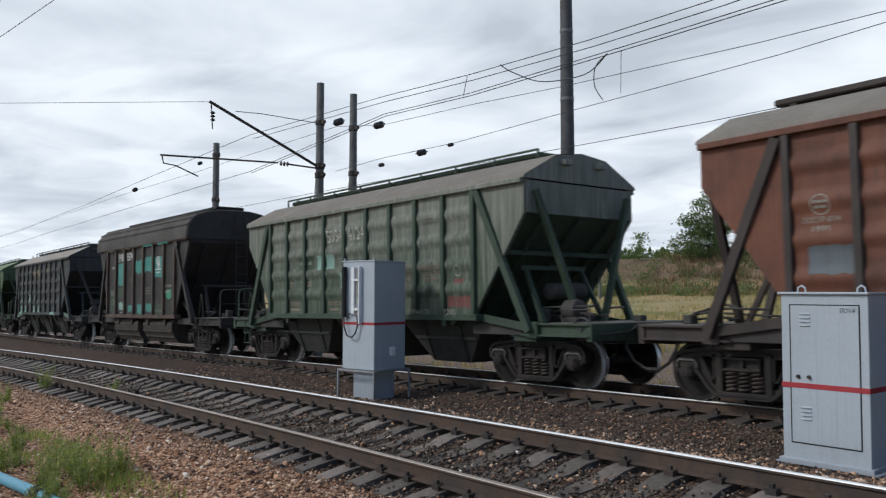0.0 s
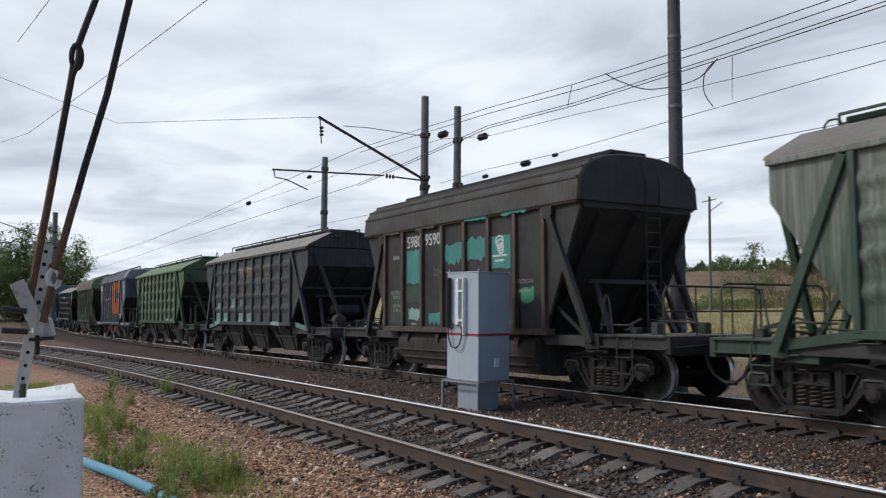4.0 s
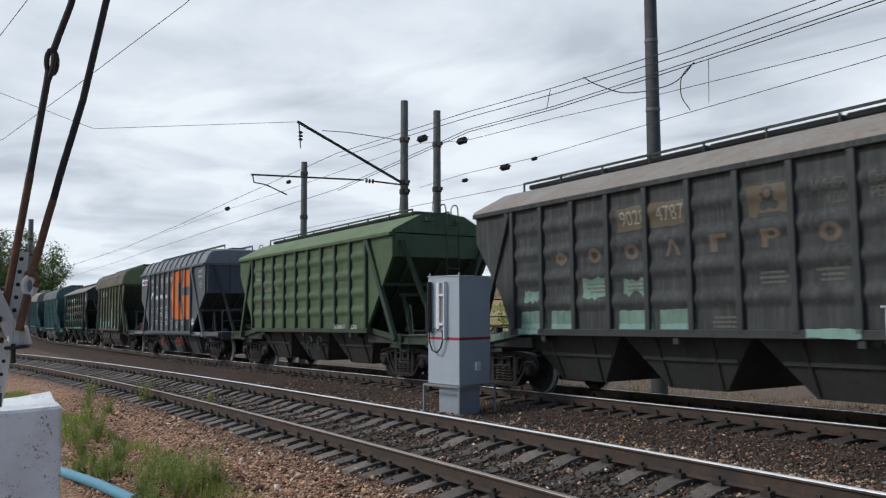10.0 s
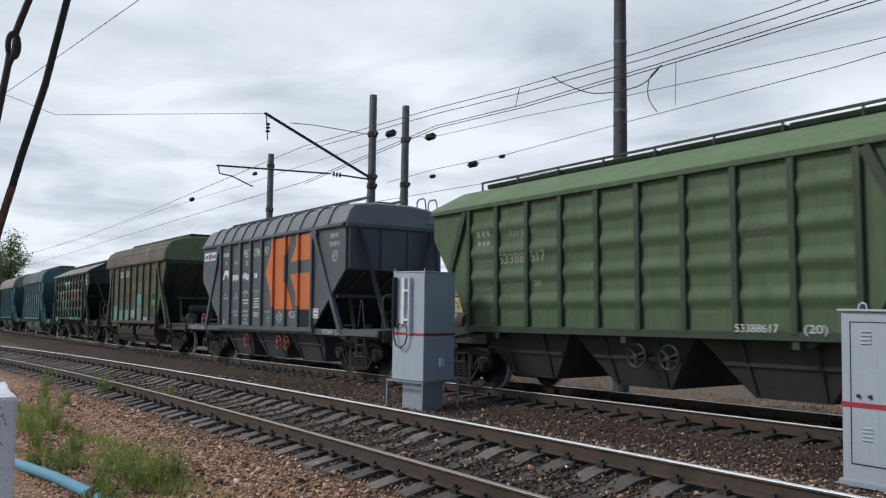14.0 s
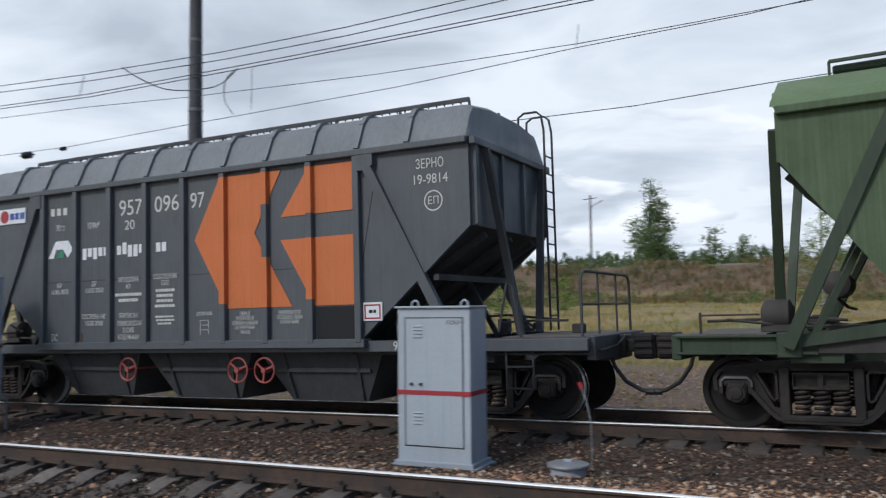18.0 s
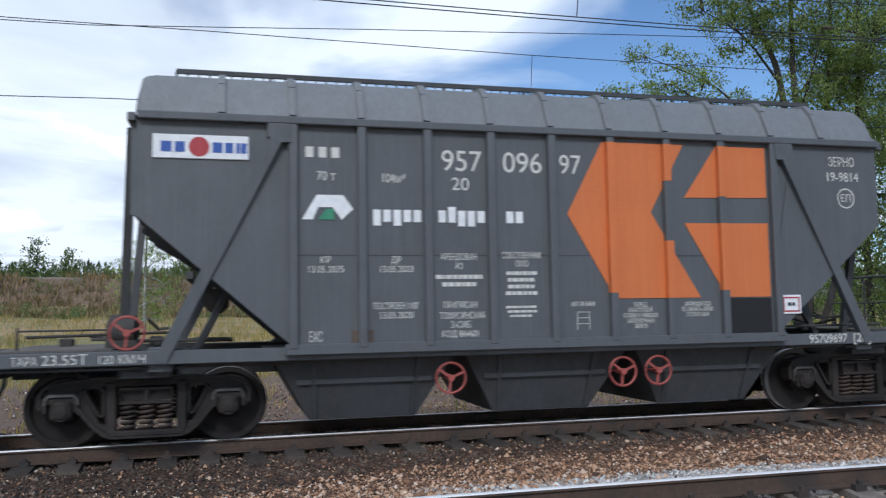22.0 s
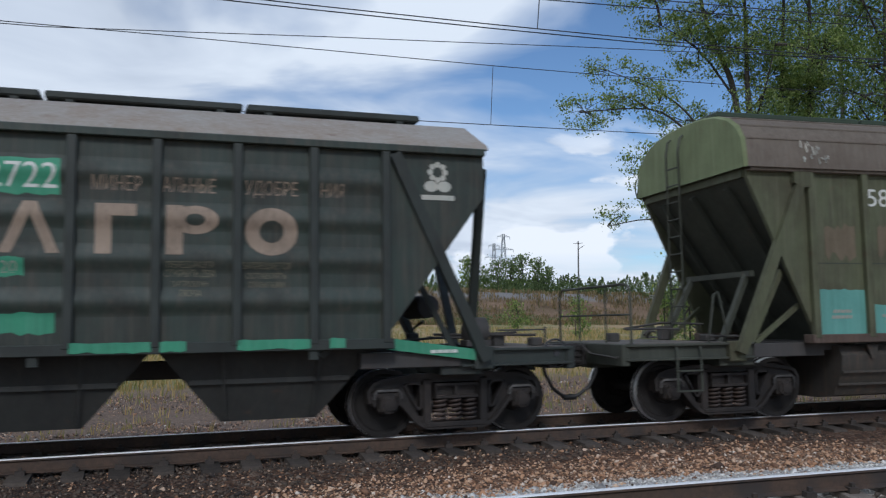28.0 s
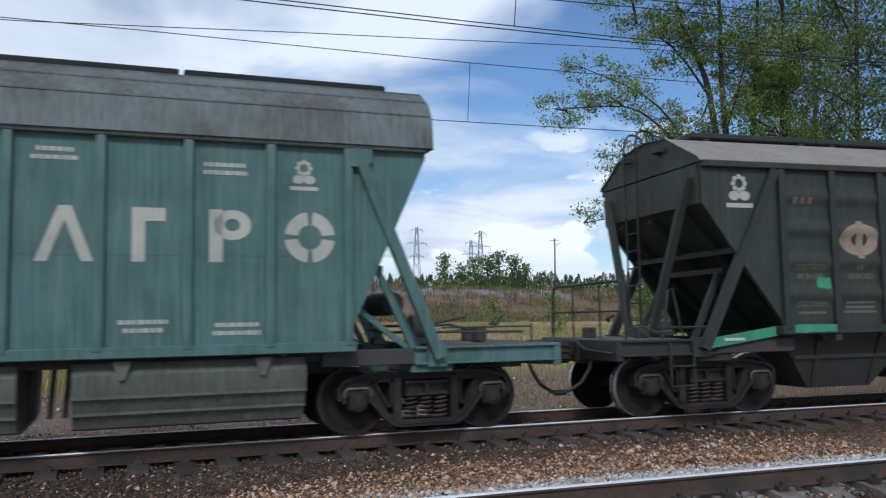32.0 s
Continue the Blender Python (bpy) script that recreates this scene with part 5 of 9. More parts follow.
RUST_SILL = paint("rusty_sill_paint", (0.085, 0.052, 0.038), (0.05, 0.04, 0.035), 0.6, (0.24, 0.2, 0.15), 0.4, 0.6, 0.75)
DECK = paint("dusty_deck_plate", (0.12, 0.105, 0.09), (0.06, 0.05, 0.045), 0.6, (0.2, 0.18, 0.16), 0.3, 0.3, 0.85)
FADED_RED = paint("faded_red_smear", (0.20, 0.06, 0.05), (0.06, 0.055, 0.045), 0.8, (0.22, 0.2, 0.17), 0.5, 0.2, 0.8)
BELLY_BLACK = paint("near_black_hopper_paint", (0.034, 0.036, 0.033), (0.026, 0.024, 0.022), 0.6, (0.075, 0.062, 0.052), 0.3, 0.3, 0.7)
BELLY = paint("weathered_hopper_belly", (0.06, 0.062, 0.05), (0.04, 0.035, 0.03), 0.6, (0.15, 0.13, 0.1), 0.3, 0.4, 0.75)
BELLY_RUST = paint("rusty_hopper_belly", (0.052, 0.046, 0.038), (0.034, 0.029, 0.025), 0.6, (0.15, 0.095, 0.062), 0.42, 0.8, 0.75)
BELLY_SEA = paint("stained_green_hopper_belly", (0.12, 0.135, 0.11), (0.06, 0.055, 0.045), 0.6, (0.24, 0.25, 0.22), 0.45, 0.4, 0.75)
BELLY_GREY = paint("dark_grey_hopper_paint_and_shade", (0.06, 0.064, 0.07), (0.042, 0.04, 0.038), 0.6, (0.11, 0.105, 0.10), 0.3, 0.1, 0.7)
BROWN = paint("oxide_brown_paint", (0.17, 0.058, 0.03), (0.06, 0.035, 0.03), 0.65, (0.21, 0.1, 0.06), 0.25, 0.3, 0.7)
BROWN_DARK = paint("dark_brown_paint_and_shade", (0.05, 0.036, 0.032), (0.03, 0.026, 0.025), 0.5, (0.09, 0.07, 0.06), 0.2, 0.2, 0.7)
DUSTY = paint("dust_covered_roof", (0.22, 0.195, 0.165), (0.14, 0.115, 0.095), 0.5, (0.3, 0.28, 0.25), 0.4, 0.2, 0.9)
GREEN_OLD = paint("chalky_green_paint", (0.062, 0.092, 0.058), (0.042, 0.05, 0.038), 0.6, (0.36, 0.35, 0.31), 0.42, 0.08, 0.8, wash=(2.0, 4.3))
GREEN_DARK = paint("dark_green_paint_and_shade", (0.038, 0.068, 0.042), (0.03, 0.038, 0.03), 0.5, (0.1, 0.12, 0.09), 0.3, 0.08, 0.65)
BLACKBROWN = paint("black_brown_paint", (0.033, 0.028, 0.026), (0.022, 0.02, 0.019), 0.5, (0.07, 0.055, 0.047), 0.22, 0.25, 0.65)
ROOF_BROWN = paint("weathered_brown_roof", (0.068, 0.06, 0.054), (0.04, 0.034, 0.03), 0.6, (0.12, 0.107, 0.095), 0.4, 0.3, 0.8)
GRAPHITE = paint("faded_graphite_paint", (0.045, 0.048, 0.048), (0.028, 0.029, 0.029), 0.6, (0.17, 0.163, 0.15), 0.38, 0.12, 0.75)
GRAPHITE_DARK = paint("dark_graphite_paint_and_shade", (0.038, 0.042, 0.042), (0.028, 0.028, 0.028), 0.5, (0.09, 0.08, 0.075), 0.25, 0.08, 0.6)
GREEN = paint("moss_green_paint", (0.078, 0.122, 0.056), (0.052, 0.08, 0.038), 0.45, (0.145, 0.19, 0.105), 0.35, 0.05, 0.65)
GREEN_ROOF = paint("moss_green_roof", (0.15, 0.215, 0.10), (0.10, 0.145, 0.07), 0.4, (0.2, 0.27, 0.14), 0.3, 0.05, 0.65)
GREEN_TRIM = paint("deep_green_trim_and_shade", (0.035, 0.055, 0.03), (0.025, 0.035, 0.022), 0.4, (0.08, 0.1, 0.06), 0.2, 0.05, 0.6)
SLATE = paint("slate_grey_paint", (0.098, 0.107, 0.117), (0.078, 0.083, 0.088), 0.35, (0.14, 0.148, 0.158), 0.3, 0.03, 0.55)
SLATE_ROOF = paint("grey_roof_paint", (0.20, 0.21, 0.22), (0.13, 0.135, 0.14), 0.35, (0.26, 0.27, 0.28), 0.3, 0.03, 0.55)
OLIVE = paint("faded_olive_paint", (0.09, 0.098, 0.05), (0.052, 0.043, 0.029), 0.7, (0.15, 0.145, 0.095), 0.4, 0.3, 0.75)
OLIVE_ROOF = paint("rusty_olive_roof", (0.155, 0.125, 0.098), (0.09, 0.07, 0.056), 0.6, (0.2, 0.18, 0.15), 0.4, 0.3, 0.8)
LIME = paint("faded_light_green_paint", (0.19, 0.23, 0.11), (0.10, 0.11, 0.06), 0.45, (0.27, 0.3, 0.17), 0.4, 0.2, 0.75)
OLIVE_DARK = paint("dark_olive_paint_and_shade", (0.05, 0.055, 0.04), (0.03, 0.03, 0.025), 0.5, (0.1, 0.1, 0.075), 0.25, 0.2, 0.7)
BOTTLE = paint("sooty_bottle_green_paint", (0.027, 0.043, 0.034), (0.030, 0.026, 0.022), 0.65, (0.12, 0.092, 0.07), 0.36, 0.3, 0.62)
BOTTLE_TRIM = paint("sooty_green_trim_and_shade", (0.028, 0.036, 0.031), (0.022, 0.021, 0.02), 0.5, (0.05, 0.042, 0.035), 0.25, 0.15, 0.65)
GREY_ROOF = paint("stained_grey_roof", (0.31, 0.285, 0.255), (0.23, 0.145, 0.09), 0.55, (0.42, 0.40, 0.38), 0.4, 0.6, 0.75)
SEA = paint("weathered_sea_green_paint", (0.085, 0.175, 0.165), (0.055, 0.095, 0.09), 0.55, (0.19, 0.26, 0.245), 0.55, 0.1, 0.75)
SEA_ROOF = paint("stained_sea_green_roof", (0.14, 0.175, 0.17), (0.085, 0.075, 0.07), 0.85, (0.26, 0.26, 0.26), 0.5, 0.4, 0.75)

WAGONS = {}


def press(w):
    """Lay the paint marks of a smooth-sided wagon close on its wall, patches under letters."""
    for c in w.children:
        if c.name.split(".")[0] in ("lettering", "small_print", "paint_patch", "emblem", "owner_mark", "name_sign"):
            front = c.location.y + (0.0 if c.name.startswith("lettering") else min(v.co.y for v in c.data.vertices))
            if -1.70 < front < -1.62:
                c.location.y += 0.02
            elif front < -1.615 and front > -1.70:
                c.location.y += 0.0145
            elif front < -1.611 and front > -1.70:
                c.location.y += 0.0075


def drape(w):
    """Lay the paint marks of a wave-sided wagon on the waves of its wall."""
    cuts = [c - RIB_HALF + RIB_HALF * i / 4 for c in RIB_ROWS for i in range(9)]
    for c in w.children:
        name = c.name.split(".")[0]
        if name not in ("lettering", "small_print", "paint_patch", "emblem", "owner_mark", "name_sign"):
            continue
        m = c.matrix_basis
        places = [m @ v.co for v in c.data.vertices]
        front, low, high = min(p.y for p in places), min(p.z for p in places), max(p.z for p in places)
        if front < -1.68 or front > -1.601 or low < 1.36 or max(abs(p.x) for p in places) > 4.4:
            continue
        lift = 0.0015 + (-1.6 - front) * 0.03 + (0.0 if name == "paint_patch" else 0.0015)
        bm = bmesh.new()
        bm.from_mesh(c.data)
        bm.transform(m)
        for z in cuts:
            if low + 0.004 < z < high - 0.004:
                bmesh.ops.bisect_plane(bm, geom=bm.verts[:] + bm.edges[:] + bm.faces[:], dist=1e-5, plane_co=(0, 0, z), plane_no=(0, 0, 1))
        for v in bm.verts:
            v.co.y += -1.6 - swell(v.co.z) - lift - front
        bm.to_mesh(c.data)
        bm.free()
        c.matrix_basis = Matrix.Identity(4)


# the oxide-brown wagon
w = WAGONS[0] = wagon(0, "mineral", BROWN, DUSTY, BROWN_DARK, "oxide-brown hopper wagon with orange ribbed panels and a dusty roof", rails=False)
patch(w, -4.05, -3.42, 1.93, 2.3, GREY_PATCH, lat=-1.632)
ring = Shape()
disc(ring, -3.85, 2.86, 0.14, -1.672, 24, 0.125)
part("emblem", ring, PALE_MARK, w, "faded round stencil emblem")
stripes(w, -3.85, 2.86, 0.2, 0.14, 2, PALE_MARK, -1.672, 1)
lettering(w, "ПОСТР 6714", -3.86, 2.62, 0.075, PALE_MARK, -1.668, 0.52)
lettering(w, "1991", -3.86, 2.50, 0.075, PALE_MARK, -1.668, 0.24)
drape(w)

# the chalky green wagon
w = WAGONS[1] = wagon(1, "mineral", GREEN_OLD, DUSTY, GREEN_DARK, "green hopper wagon with chalky streaked ribbed panels", hatch_mat=GREEN_DARK, ladder_end=-1)
lettering(w, "5994", -0.96, 3.16, 0.3, PALE_LETTER, -1.668, 0.74)
lettering(w, "4124", 0.0, 3.16, 0.3, PALE_LETTER, -1.668, 0.74)
patch(w, -2.78, -1.98, 2.5, 2.86, GREEN_DARK, lat=-1.64, ragged=0.02)
lettering(w, "09.01.2018.2022", -2.4, 2.64, 0.09, PALE_MARK, -1.644, 0.66)
patch(w, -1.82, -1.0, 2.5, 2.86, PALE_TEAL, lat=-1.64, ragged=0.02)
for u, words in ((-3.0, "СОБСТВЕННИК"), (-1.0, "ПРИПИСАН"), (0.0, "АРЕНДОВАН")):
    lettering(w, words, u, 1.58, 0.1, TAN_LETTER, -1.63, 0.62)
    stripes(w, u, 1.48, 0.62, 0.1, 1, TAN_LETTER, -1.63, 3)
for u in (-3.3, -2.35):
    stripes(w, u, 2.14, 0.5, 0.16, 2, TAN_LETTER, -1.63, 3)
lettering(w, "20", 0.05, 2.12, 0.2, PALE_MARK)
patch(w, -0.7, 0.05, 2.0, 2.38, PALE_TEAL)
patch(w, 0.6, 1.1, 2.05, 2.25, PALE_TEAL)
patch(w, 3.45, 4.2, 1.52, 1.75, FADED_RED, label="smeared red paint")
patch(w, 3.66, 3.95, 2.0, 2.12, FADED_RED)
ring = Shape()
disc(ring, 3.78, 2.27, 0.12, -1.632, 20, 0.1)
part("emblem", ring, PALE_MARK, w, "faded round stencil emblem")
for words, u, z, h, ww in (("ПЕРЕД РАЗГР", 1.9, 2.34, 0.085, 0.6), ("ОТКРЫТЬ ДВА", 1.9, 2.22, 0.1, 0.66), ("ЗАГРУЗОЧН", 1.9, 2.1, 0.08, 0.5), ("ЛЮКА", 1.9, 1.97, 0.1, 0.28),
                           ("ЗАПРЕЩАЕТСЯ", 2.86, 2.32, 0.1, 0.7), ("ОСТАВЛЯТЬ ЛЮКИ", 2.86, 2.2, 0.08, 0.62), ("ОТКРЫТЫМИ", 2.86, 2.08, 0.08, 0.46)):
    lettering(w, words, u, z, h, TAN_LETTER, -1.63, ww)
stripes(w, 2.86, 3.36, 0.5, 0.14, 2, DIM_MARK, -1.612, 3)
lettering(w, "59944124", 2.55, 1.37, 0.12, PALE_MARK, -1.69, 0.75)
lettering(w, "(20)", 3.6, 1.37, 0.12, PALE_MARK, -1.69, 0.35)
drape(w)

# the black-brown wagon with teal patches
w = WAGONS[2] = wagon(2, "round", BLACKBROWN, ROOF_BROWN, BLACKBROWN, "black-brown hopper wagon with teal paint patches and a slatted round roof", hatch_mat=BLACK, rails=False, ladder_end=1, boards=True, belly=BELLY_RUST, end_mat=BLACKBROWN)
lettering(w, "5980", -1.66, 3.40, 0.3, WHITE_MARK, width=0.74)
lettering(w, "9590", -0.72, 3.40, 0.3, WHITE_MARK, width=0.74)
owner_mark(w, -2.62, 3.1, 0.16, 0.36, PALE_MARK)
lettering(w, "20", -0.55, 2.6, 0.2, DIM_MARK)
patch(w, -2.4 + 0.36, -1.3, 2.44, 3.32, TEAL)
patch(w, -2.06, -1.3, 1.95, 2.38, GREEN_DARK)
patch(w, -0.12, 0.66, 2.92, 3.34, TEAL, ragged=0.08)
patch(w, 0.84, 1.62, 2.92, 3.42, TEAL, ragged=0.08)
patch(w, 1.8, 2.6, 2.66, 3.4, TEAL, ragged=0.02)
leaf = Shape()
for i in range(4):
    disc(leaf, 2.2 + 0.02 * i, 3.28 - 0.07 * i, 0.13 - 0.012 * i, -1.632, 16, 0.095 - 0.012 * i, 1.25)
part("emblem", leaf, WHITE_MARK, w, "white leaf emblem")
for z, ww in ((2.94, 0.62), (2.83, 0.5)):
    stripes(w, 2.2, z, ww, 0.09, 1, WHITE_MARK, -1.632, 6)
lettering(w, "ПОСТРОЕН 62", -2.62, 2.18, 0.085, PALE_MARK, width=0.62)
lettering(w, "22-09-04", -2.62, 2.06, 0.085, PALE_MARK, width=0.42)
lettering(w, "КР-492", -2.6, 1.82, 0.085, PALE_MARK, width=0.4)
lettering(w, "22-08-15", -2.6, 1.70, 0.085, PALE_MARK, width=0.42)
patch(w, -2.98, -2.2, 1.42, 2.3, GREEN_DARK, lat=-1.618)
for u0, u1, z0, z1, mt in ((-1.95, -1.35, 1.5, 1.78, PALE_TEAL), (-0.92, -0.3, 1.42, 1.66, TEAL), (0.1, 0.62, 1.36, 1.7, TEAL), (1.0, 1.6, 1.42, 1.72, TEAL), (1.86, 2.68, 1.3, 1.72, GREEN_DARK), (2.98, 3.42, 1.9, 2.2, GREEN_PATCH)):
    patch(w, u0, u1, z0, z1, mt, ragged=0.06)
lettering(w, "ПРИПИСАН", 3.1, 2.28, 0.1, PALE_MARK, width=0.62)
stripes(w, 3.1, 2.12, 0.66, 0.12, 1, PALE_MARK, -1.63)
stripes(w, 1.2, 2.18, 0.6, 0.3, 3, DIM_MARK)
lettering(w, "АВТОРЕЖИМ", 2.3, 1.40, 0.09, PALE_MARK, -1.632, 0.62)
stripes(w, -1.66, 1.38, 0.3, 0.1, 1, PALE_MARK)
for u in (-3.2, -1.4, 0.9, 2.4):
    patch(w, u, u + 0.9, 3.82, 3.9, TEAL if u > 0 else RUBBED, lat=-1.71, ragged=0.02)
slide(w, -0.31)
press(w)

# the graphite wagon
w = WAGONS[3] = wagon(3, "mineral", GRAPHITE, GREY_ROOF, GRAPHITE_DARK, "faded graphite hopper wagon with tan and green worn lettering", hatch_mat=GRAPHITE_DARK, plate_mat=CHALK_GREEN)
patch(w, -0.92, 0.77, 3.14, 3.56, RUBBED, lat=-1.668, ragged=0.02)
lettering(w, "9028", -0.52, 3.24, 0.25, PALE_MARK, -1.672, 0.62)
lettering(w, "4787", 0.34, 3.24, 0.25, PALE_MARK, -1.672, 0.62)
patch(w, 1.91, 2.64, 3.1, 3.57, RUBBED, lat=-1.668, ragged=0.02)
flower(w, 2.27, 3.42, 0.15, GRAPHITE_DARK, -1.674)
for i, sh in enumerate(("disc", "ring", "ring", "wedge", "hook", "flag", "ring")):
    big_sign(w, sh, -2.5 + 0.957 * i - 0.17, -2.5 + 0.957 * i + 0.17, 2.62, 2.9, TAN_DIM, -1.666)
for u0, u1, z0, z1 in ((-3.69, -3.13, 1.96, 2.14), (-1.89, -1.09, 1.98, 2.32), (-0.81, -0.14, 2.02, 2.27)):
    patch(w, u0, u1, z0, z1, CHALK_GREEN, lat=-1.63, ragged=0.07)
for u0, u1, z0, z1 in ((-3.8, -3.0, 1.36, 1.74), (-2.82, -2.06, 1.36, 1.74), (-0.93, -0.12, 1.36, 1.72), (0.05, 0.82, 1.36, 1.72)):
    patch(w, u0, u1, z0, z1, CHALK_GREEN, lat=-1.616, ragged=0.03)
    patch(w, u0, u1, z0, z0 + 0.12, PALE_TEAL, lat=-1.628, ragged=0.03)
lettering(w, "МИНЕРА", 3.3, 3.36, 0.14, DIM_MARK, -1.668, 0.6)
lettering(w, "УДОБ", 3.4, 3.16, 0.14, DIM_MARK, -1.668, 0.4)
lettering(w, "ЛЬНЫЕ", 4.1, 3.36, 0.14, DIM_MARK, -1.612, 0.5)
lettering(w, "РЕНИЯ", 4.1, 3.16, 0.14, DIM_MARK, -1.612, 0.5)
for u, z in ((-1.5, 2.14), (-0.5, 2.14), (2.3, 2.16), (3.25, 2.16), (-2.4, 1.5), (1.4, 1.5)):
    stripes(w, u, z, 0.55, 0.22, 3, DIM_MARK, -1.64, 7)
patch(w, 2.84, 3.65, 1.27, 1.40, PALE_TEAL, lat=-1.69, ragged=0.015)
patch(w, -3.84, -3.2, 1.27, 1.38, PALE_TEAL, lat=-1.69, ragged=0.015)
slide(w, -0.28)
drape(w)

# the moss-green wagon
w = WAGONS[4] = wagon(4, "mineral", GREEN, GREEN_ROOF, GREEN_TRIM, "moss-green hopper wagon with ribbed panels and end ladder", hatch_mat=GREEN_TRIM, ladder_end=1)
owner_mark(w, -3.82, 3.22, 0.2, 0.5, PALE_MARK)
owner_mark(w, -3.82, 3.04, 0.16, 0.46, PALE_MARK, -1.66)
lettering(w, "53388", -2.93, 2.66, 0.2, PALE_MARK, -1.64, width=0.82)
lettering(w, "617", -2.13, 2.66, 0.22, PALE_MARK, -1.64, width=0.44)
lettering(w, "71т 94м³", -2.6, 3.2, 0.13, PALE_MARK, width=0.8)
lettering(w, "20", -2.14, 2.17, 0.12, PALE_MARK, width=0.22)
for u, z, h, n in ((-3.83, 2.68, 0.3, 2), (-3.83, 2.2, 0.28, 2), (-2.87, 2.2, 0.32, 4), (2.8, 2.82, 0.3, 3), (1.8, 1.66, 0.1, 1), (-2.87, 1.65, 0.12, 1)):
    stripes(w, u, z, 0.5, h * 0.8, n, DIM_MARK, -1.63, 4)
lettering(w, "53388617", 2.75, 1.37, 0.12, WHITE_MARK, -1.69, 0.72)
lettering(w, "(20)", 3.68, 1.37, 0.12, WHITE_MARK, -1.69, 0.34)
for u in (0.28, 0.98):
    handwheel(w, u, -1.5, 0.92, WIRE, "grey spoked handwheel")
drape(w)

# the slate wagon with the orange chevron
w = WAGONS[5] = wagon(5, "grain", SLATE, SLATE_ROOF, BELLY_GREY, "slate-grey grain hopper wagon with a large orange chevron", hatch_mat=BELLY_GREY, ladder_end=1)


def chevron(points):
    s = Shape()
    n = len(points)
    s.add([(a, -1.612, b2) for a, b2 in points], [tuple(range(n))])
    return s


for pts_ in ([(0.23, 2.94), (0.78, 3.97), (2.06, 3.97), (1.51, 2.98)], [(0.23, 2.94), (1.51, 2.98), (2.26, 1.76), (0.92, 1.76)],
             [(2.6, 3.97), (3.42, 3.97), (3.42, 3.22), (2.05, 3.2)], [(2.04, 2.83), (3.42, 2.84), (3.42, 1.76), (2.69, 1.76)]):
    part("chevron", chevron(pts_), ORANGE, w, "orange painted field")
for i, z0, z1 in ((5, 1.84, 3.96), (6, 1.76, 2.57), (6, 3.43, 3.96), (7, 1.86, 2.83), (7, 3.22, 3.96)):
    u = -3.52 + 7.04 * i / 8
    part("chevron", Shape().box(u - 0.057, u + 0.057, -1.694, -1.60, z0, z1), ORANGE, w)
patch(w, 2.73, 3.42, 1.24, 1.74, BLACK, lat=-1.612, ragged=0.004)
plate = Shape()
plate.slab(-5.22, -4.07, -1.625, -1.6, 3.56, 3.86, 0.006)
part("sign_plate", plate, SIGN_WHITE, w, "white maker's plate")
s = Shape()
disc(s, -4.67, 3.71, 0.125, -1.629, 24)
part("plate_disc", s, RED, w)
s = Shape()
for u, ww in ((-5.06, 0.13), (-4.9, 0.12), (-4.45, 0.12), (-4.31, 0.1), (-4.2, 0.05), (-4.13, 0.07)):
    s.box(u - ww / 2, u + ww / 2, -1.629, -1.626, 3.64, 3.77)
part("plate_bars", s, BLUE_SIGN, w)
logo = Shape()
logo.add([(-3.41, -1.612, 2.82), (-3.22, -1.612, 3.14), (-2.88, -1.612, 3.14), (-2.75, -1.612, 2.96), (-2.9, -1.612, 2.82), (-3.02, -1.612, 2.98), (-3.2, -1.612, 2.98), (-3.27, -1.612, 2.82)],
         [(0, 1, 6, 7), (1, 2, 5, 6), (2, 3, 4, 5)])
part("emblem", logo, SIGN_WHITE, w, "white slanted emblem")
logo = Shape()
logo.add([(-3.2, -1.612, 2.82), (-3.1, -1.612, 2.96), (-3.0, -1.612, 2.96), (-3.0, -1.612, 2.82)], [(0, 1, 2, 3)])
part("emblem", logo, GREEN_PATCH, w)
for u, ww in ((-2.15, 0.68), (-1.24, 0.74), (-0.52, 0.28)):
    x = u - ww / 2
    r = random.Random(int(u * 10))
    while x < u + ww / 2 - 0.06:
        s = Shape()
        s.box(x, x + 0.1, -1.612, -1.606, 2.8 - (0.05 if r.random() < 0.3 else 0), 2.96 + (0.05 if r.random() < 0.15 else 0))
        x += 0.135
        part("name_bar", s, SIGN_WHITE, w)
owner_mark(w, -3.11, 3.58, 0.23, 0.5, WHITE_MARK, -1.608)
lettering(w, "70 т", -3.1, 3.33, 0.12, WHITE_MARK, -1.608, 0.24)
lettering(w, "104м³", -2.22, 3.32, 0.12, WHITE_MARK, -1.608, 0.3)
lettering(w, "957", -1.28, 3.5, 0.28, WHITE_MARK, -1.608, 0.56)
lettering(w, "096", -0.41, 3.5, 0.28, WHITE_MARK, -1.608, 0.56)
lettering(w, "97", 0.29, 3.5, 0.27, WHITE_MARK, -1.608, 0.32)
lettering(w, "20", -1.3, 3.24, 0.17, WHITE_MARK, -1.608, 0.24)
lettering(w, "ЗЕРНО", 4.77, 3.73, 0.14, WHITE_MARK, -1.608, 0.46)
lettering(w, "19-9814", 4.77, 3.5, 0.14, WHITE_MARK, -1.608, 0.56)
s = Shape()
disc(s, 4.82, 3.24, 0.155, -1.609, 24, 0.135)
part("emblem", s, WHITE_MARK, w, "white ring with two letters")
lettering(w, "ЕП", 4.82, 3.19, 0.11, WHITE_MARK, -1.608, 0.17)
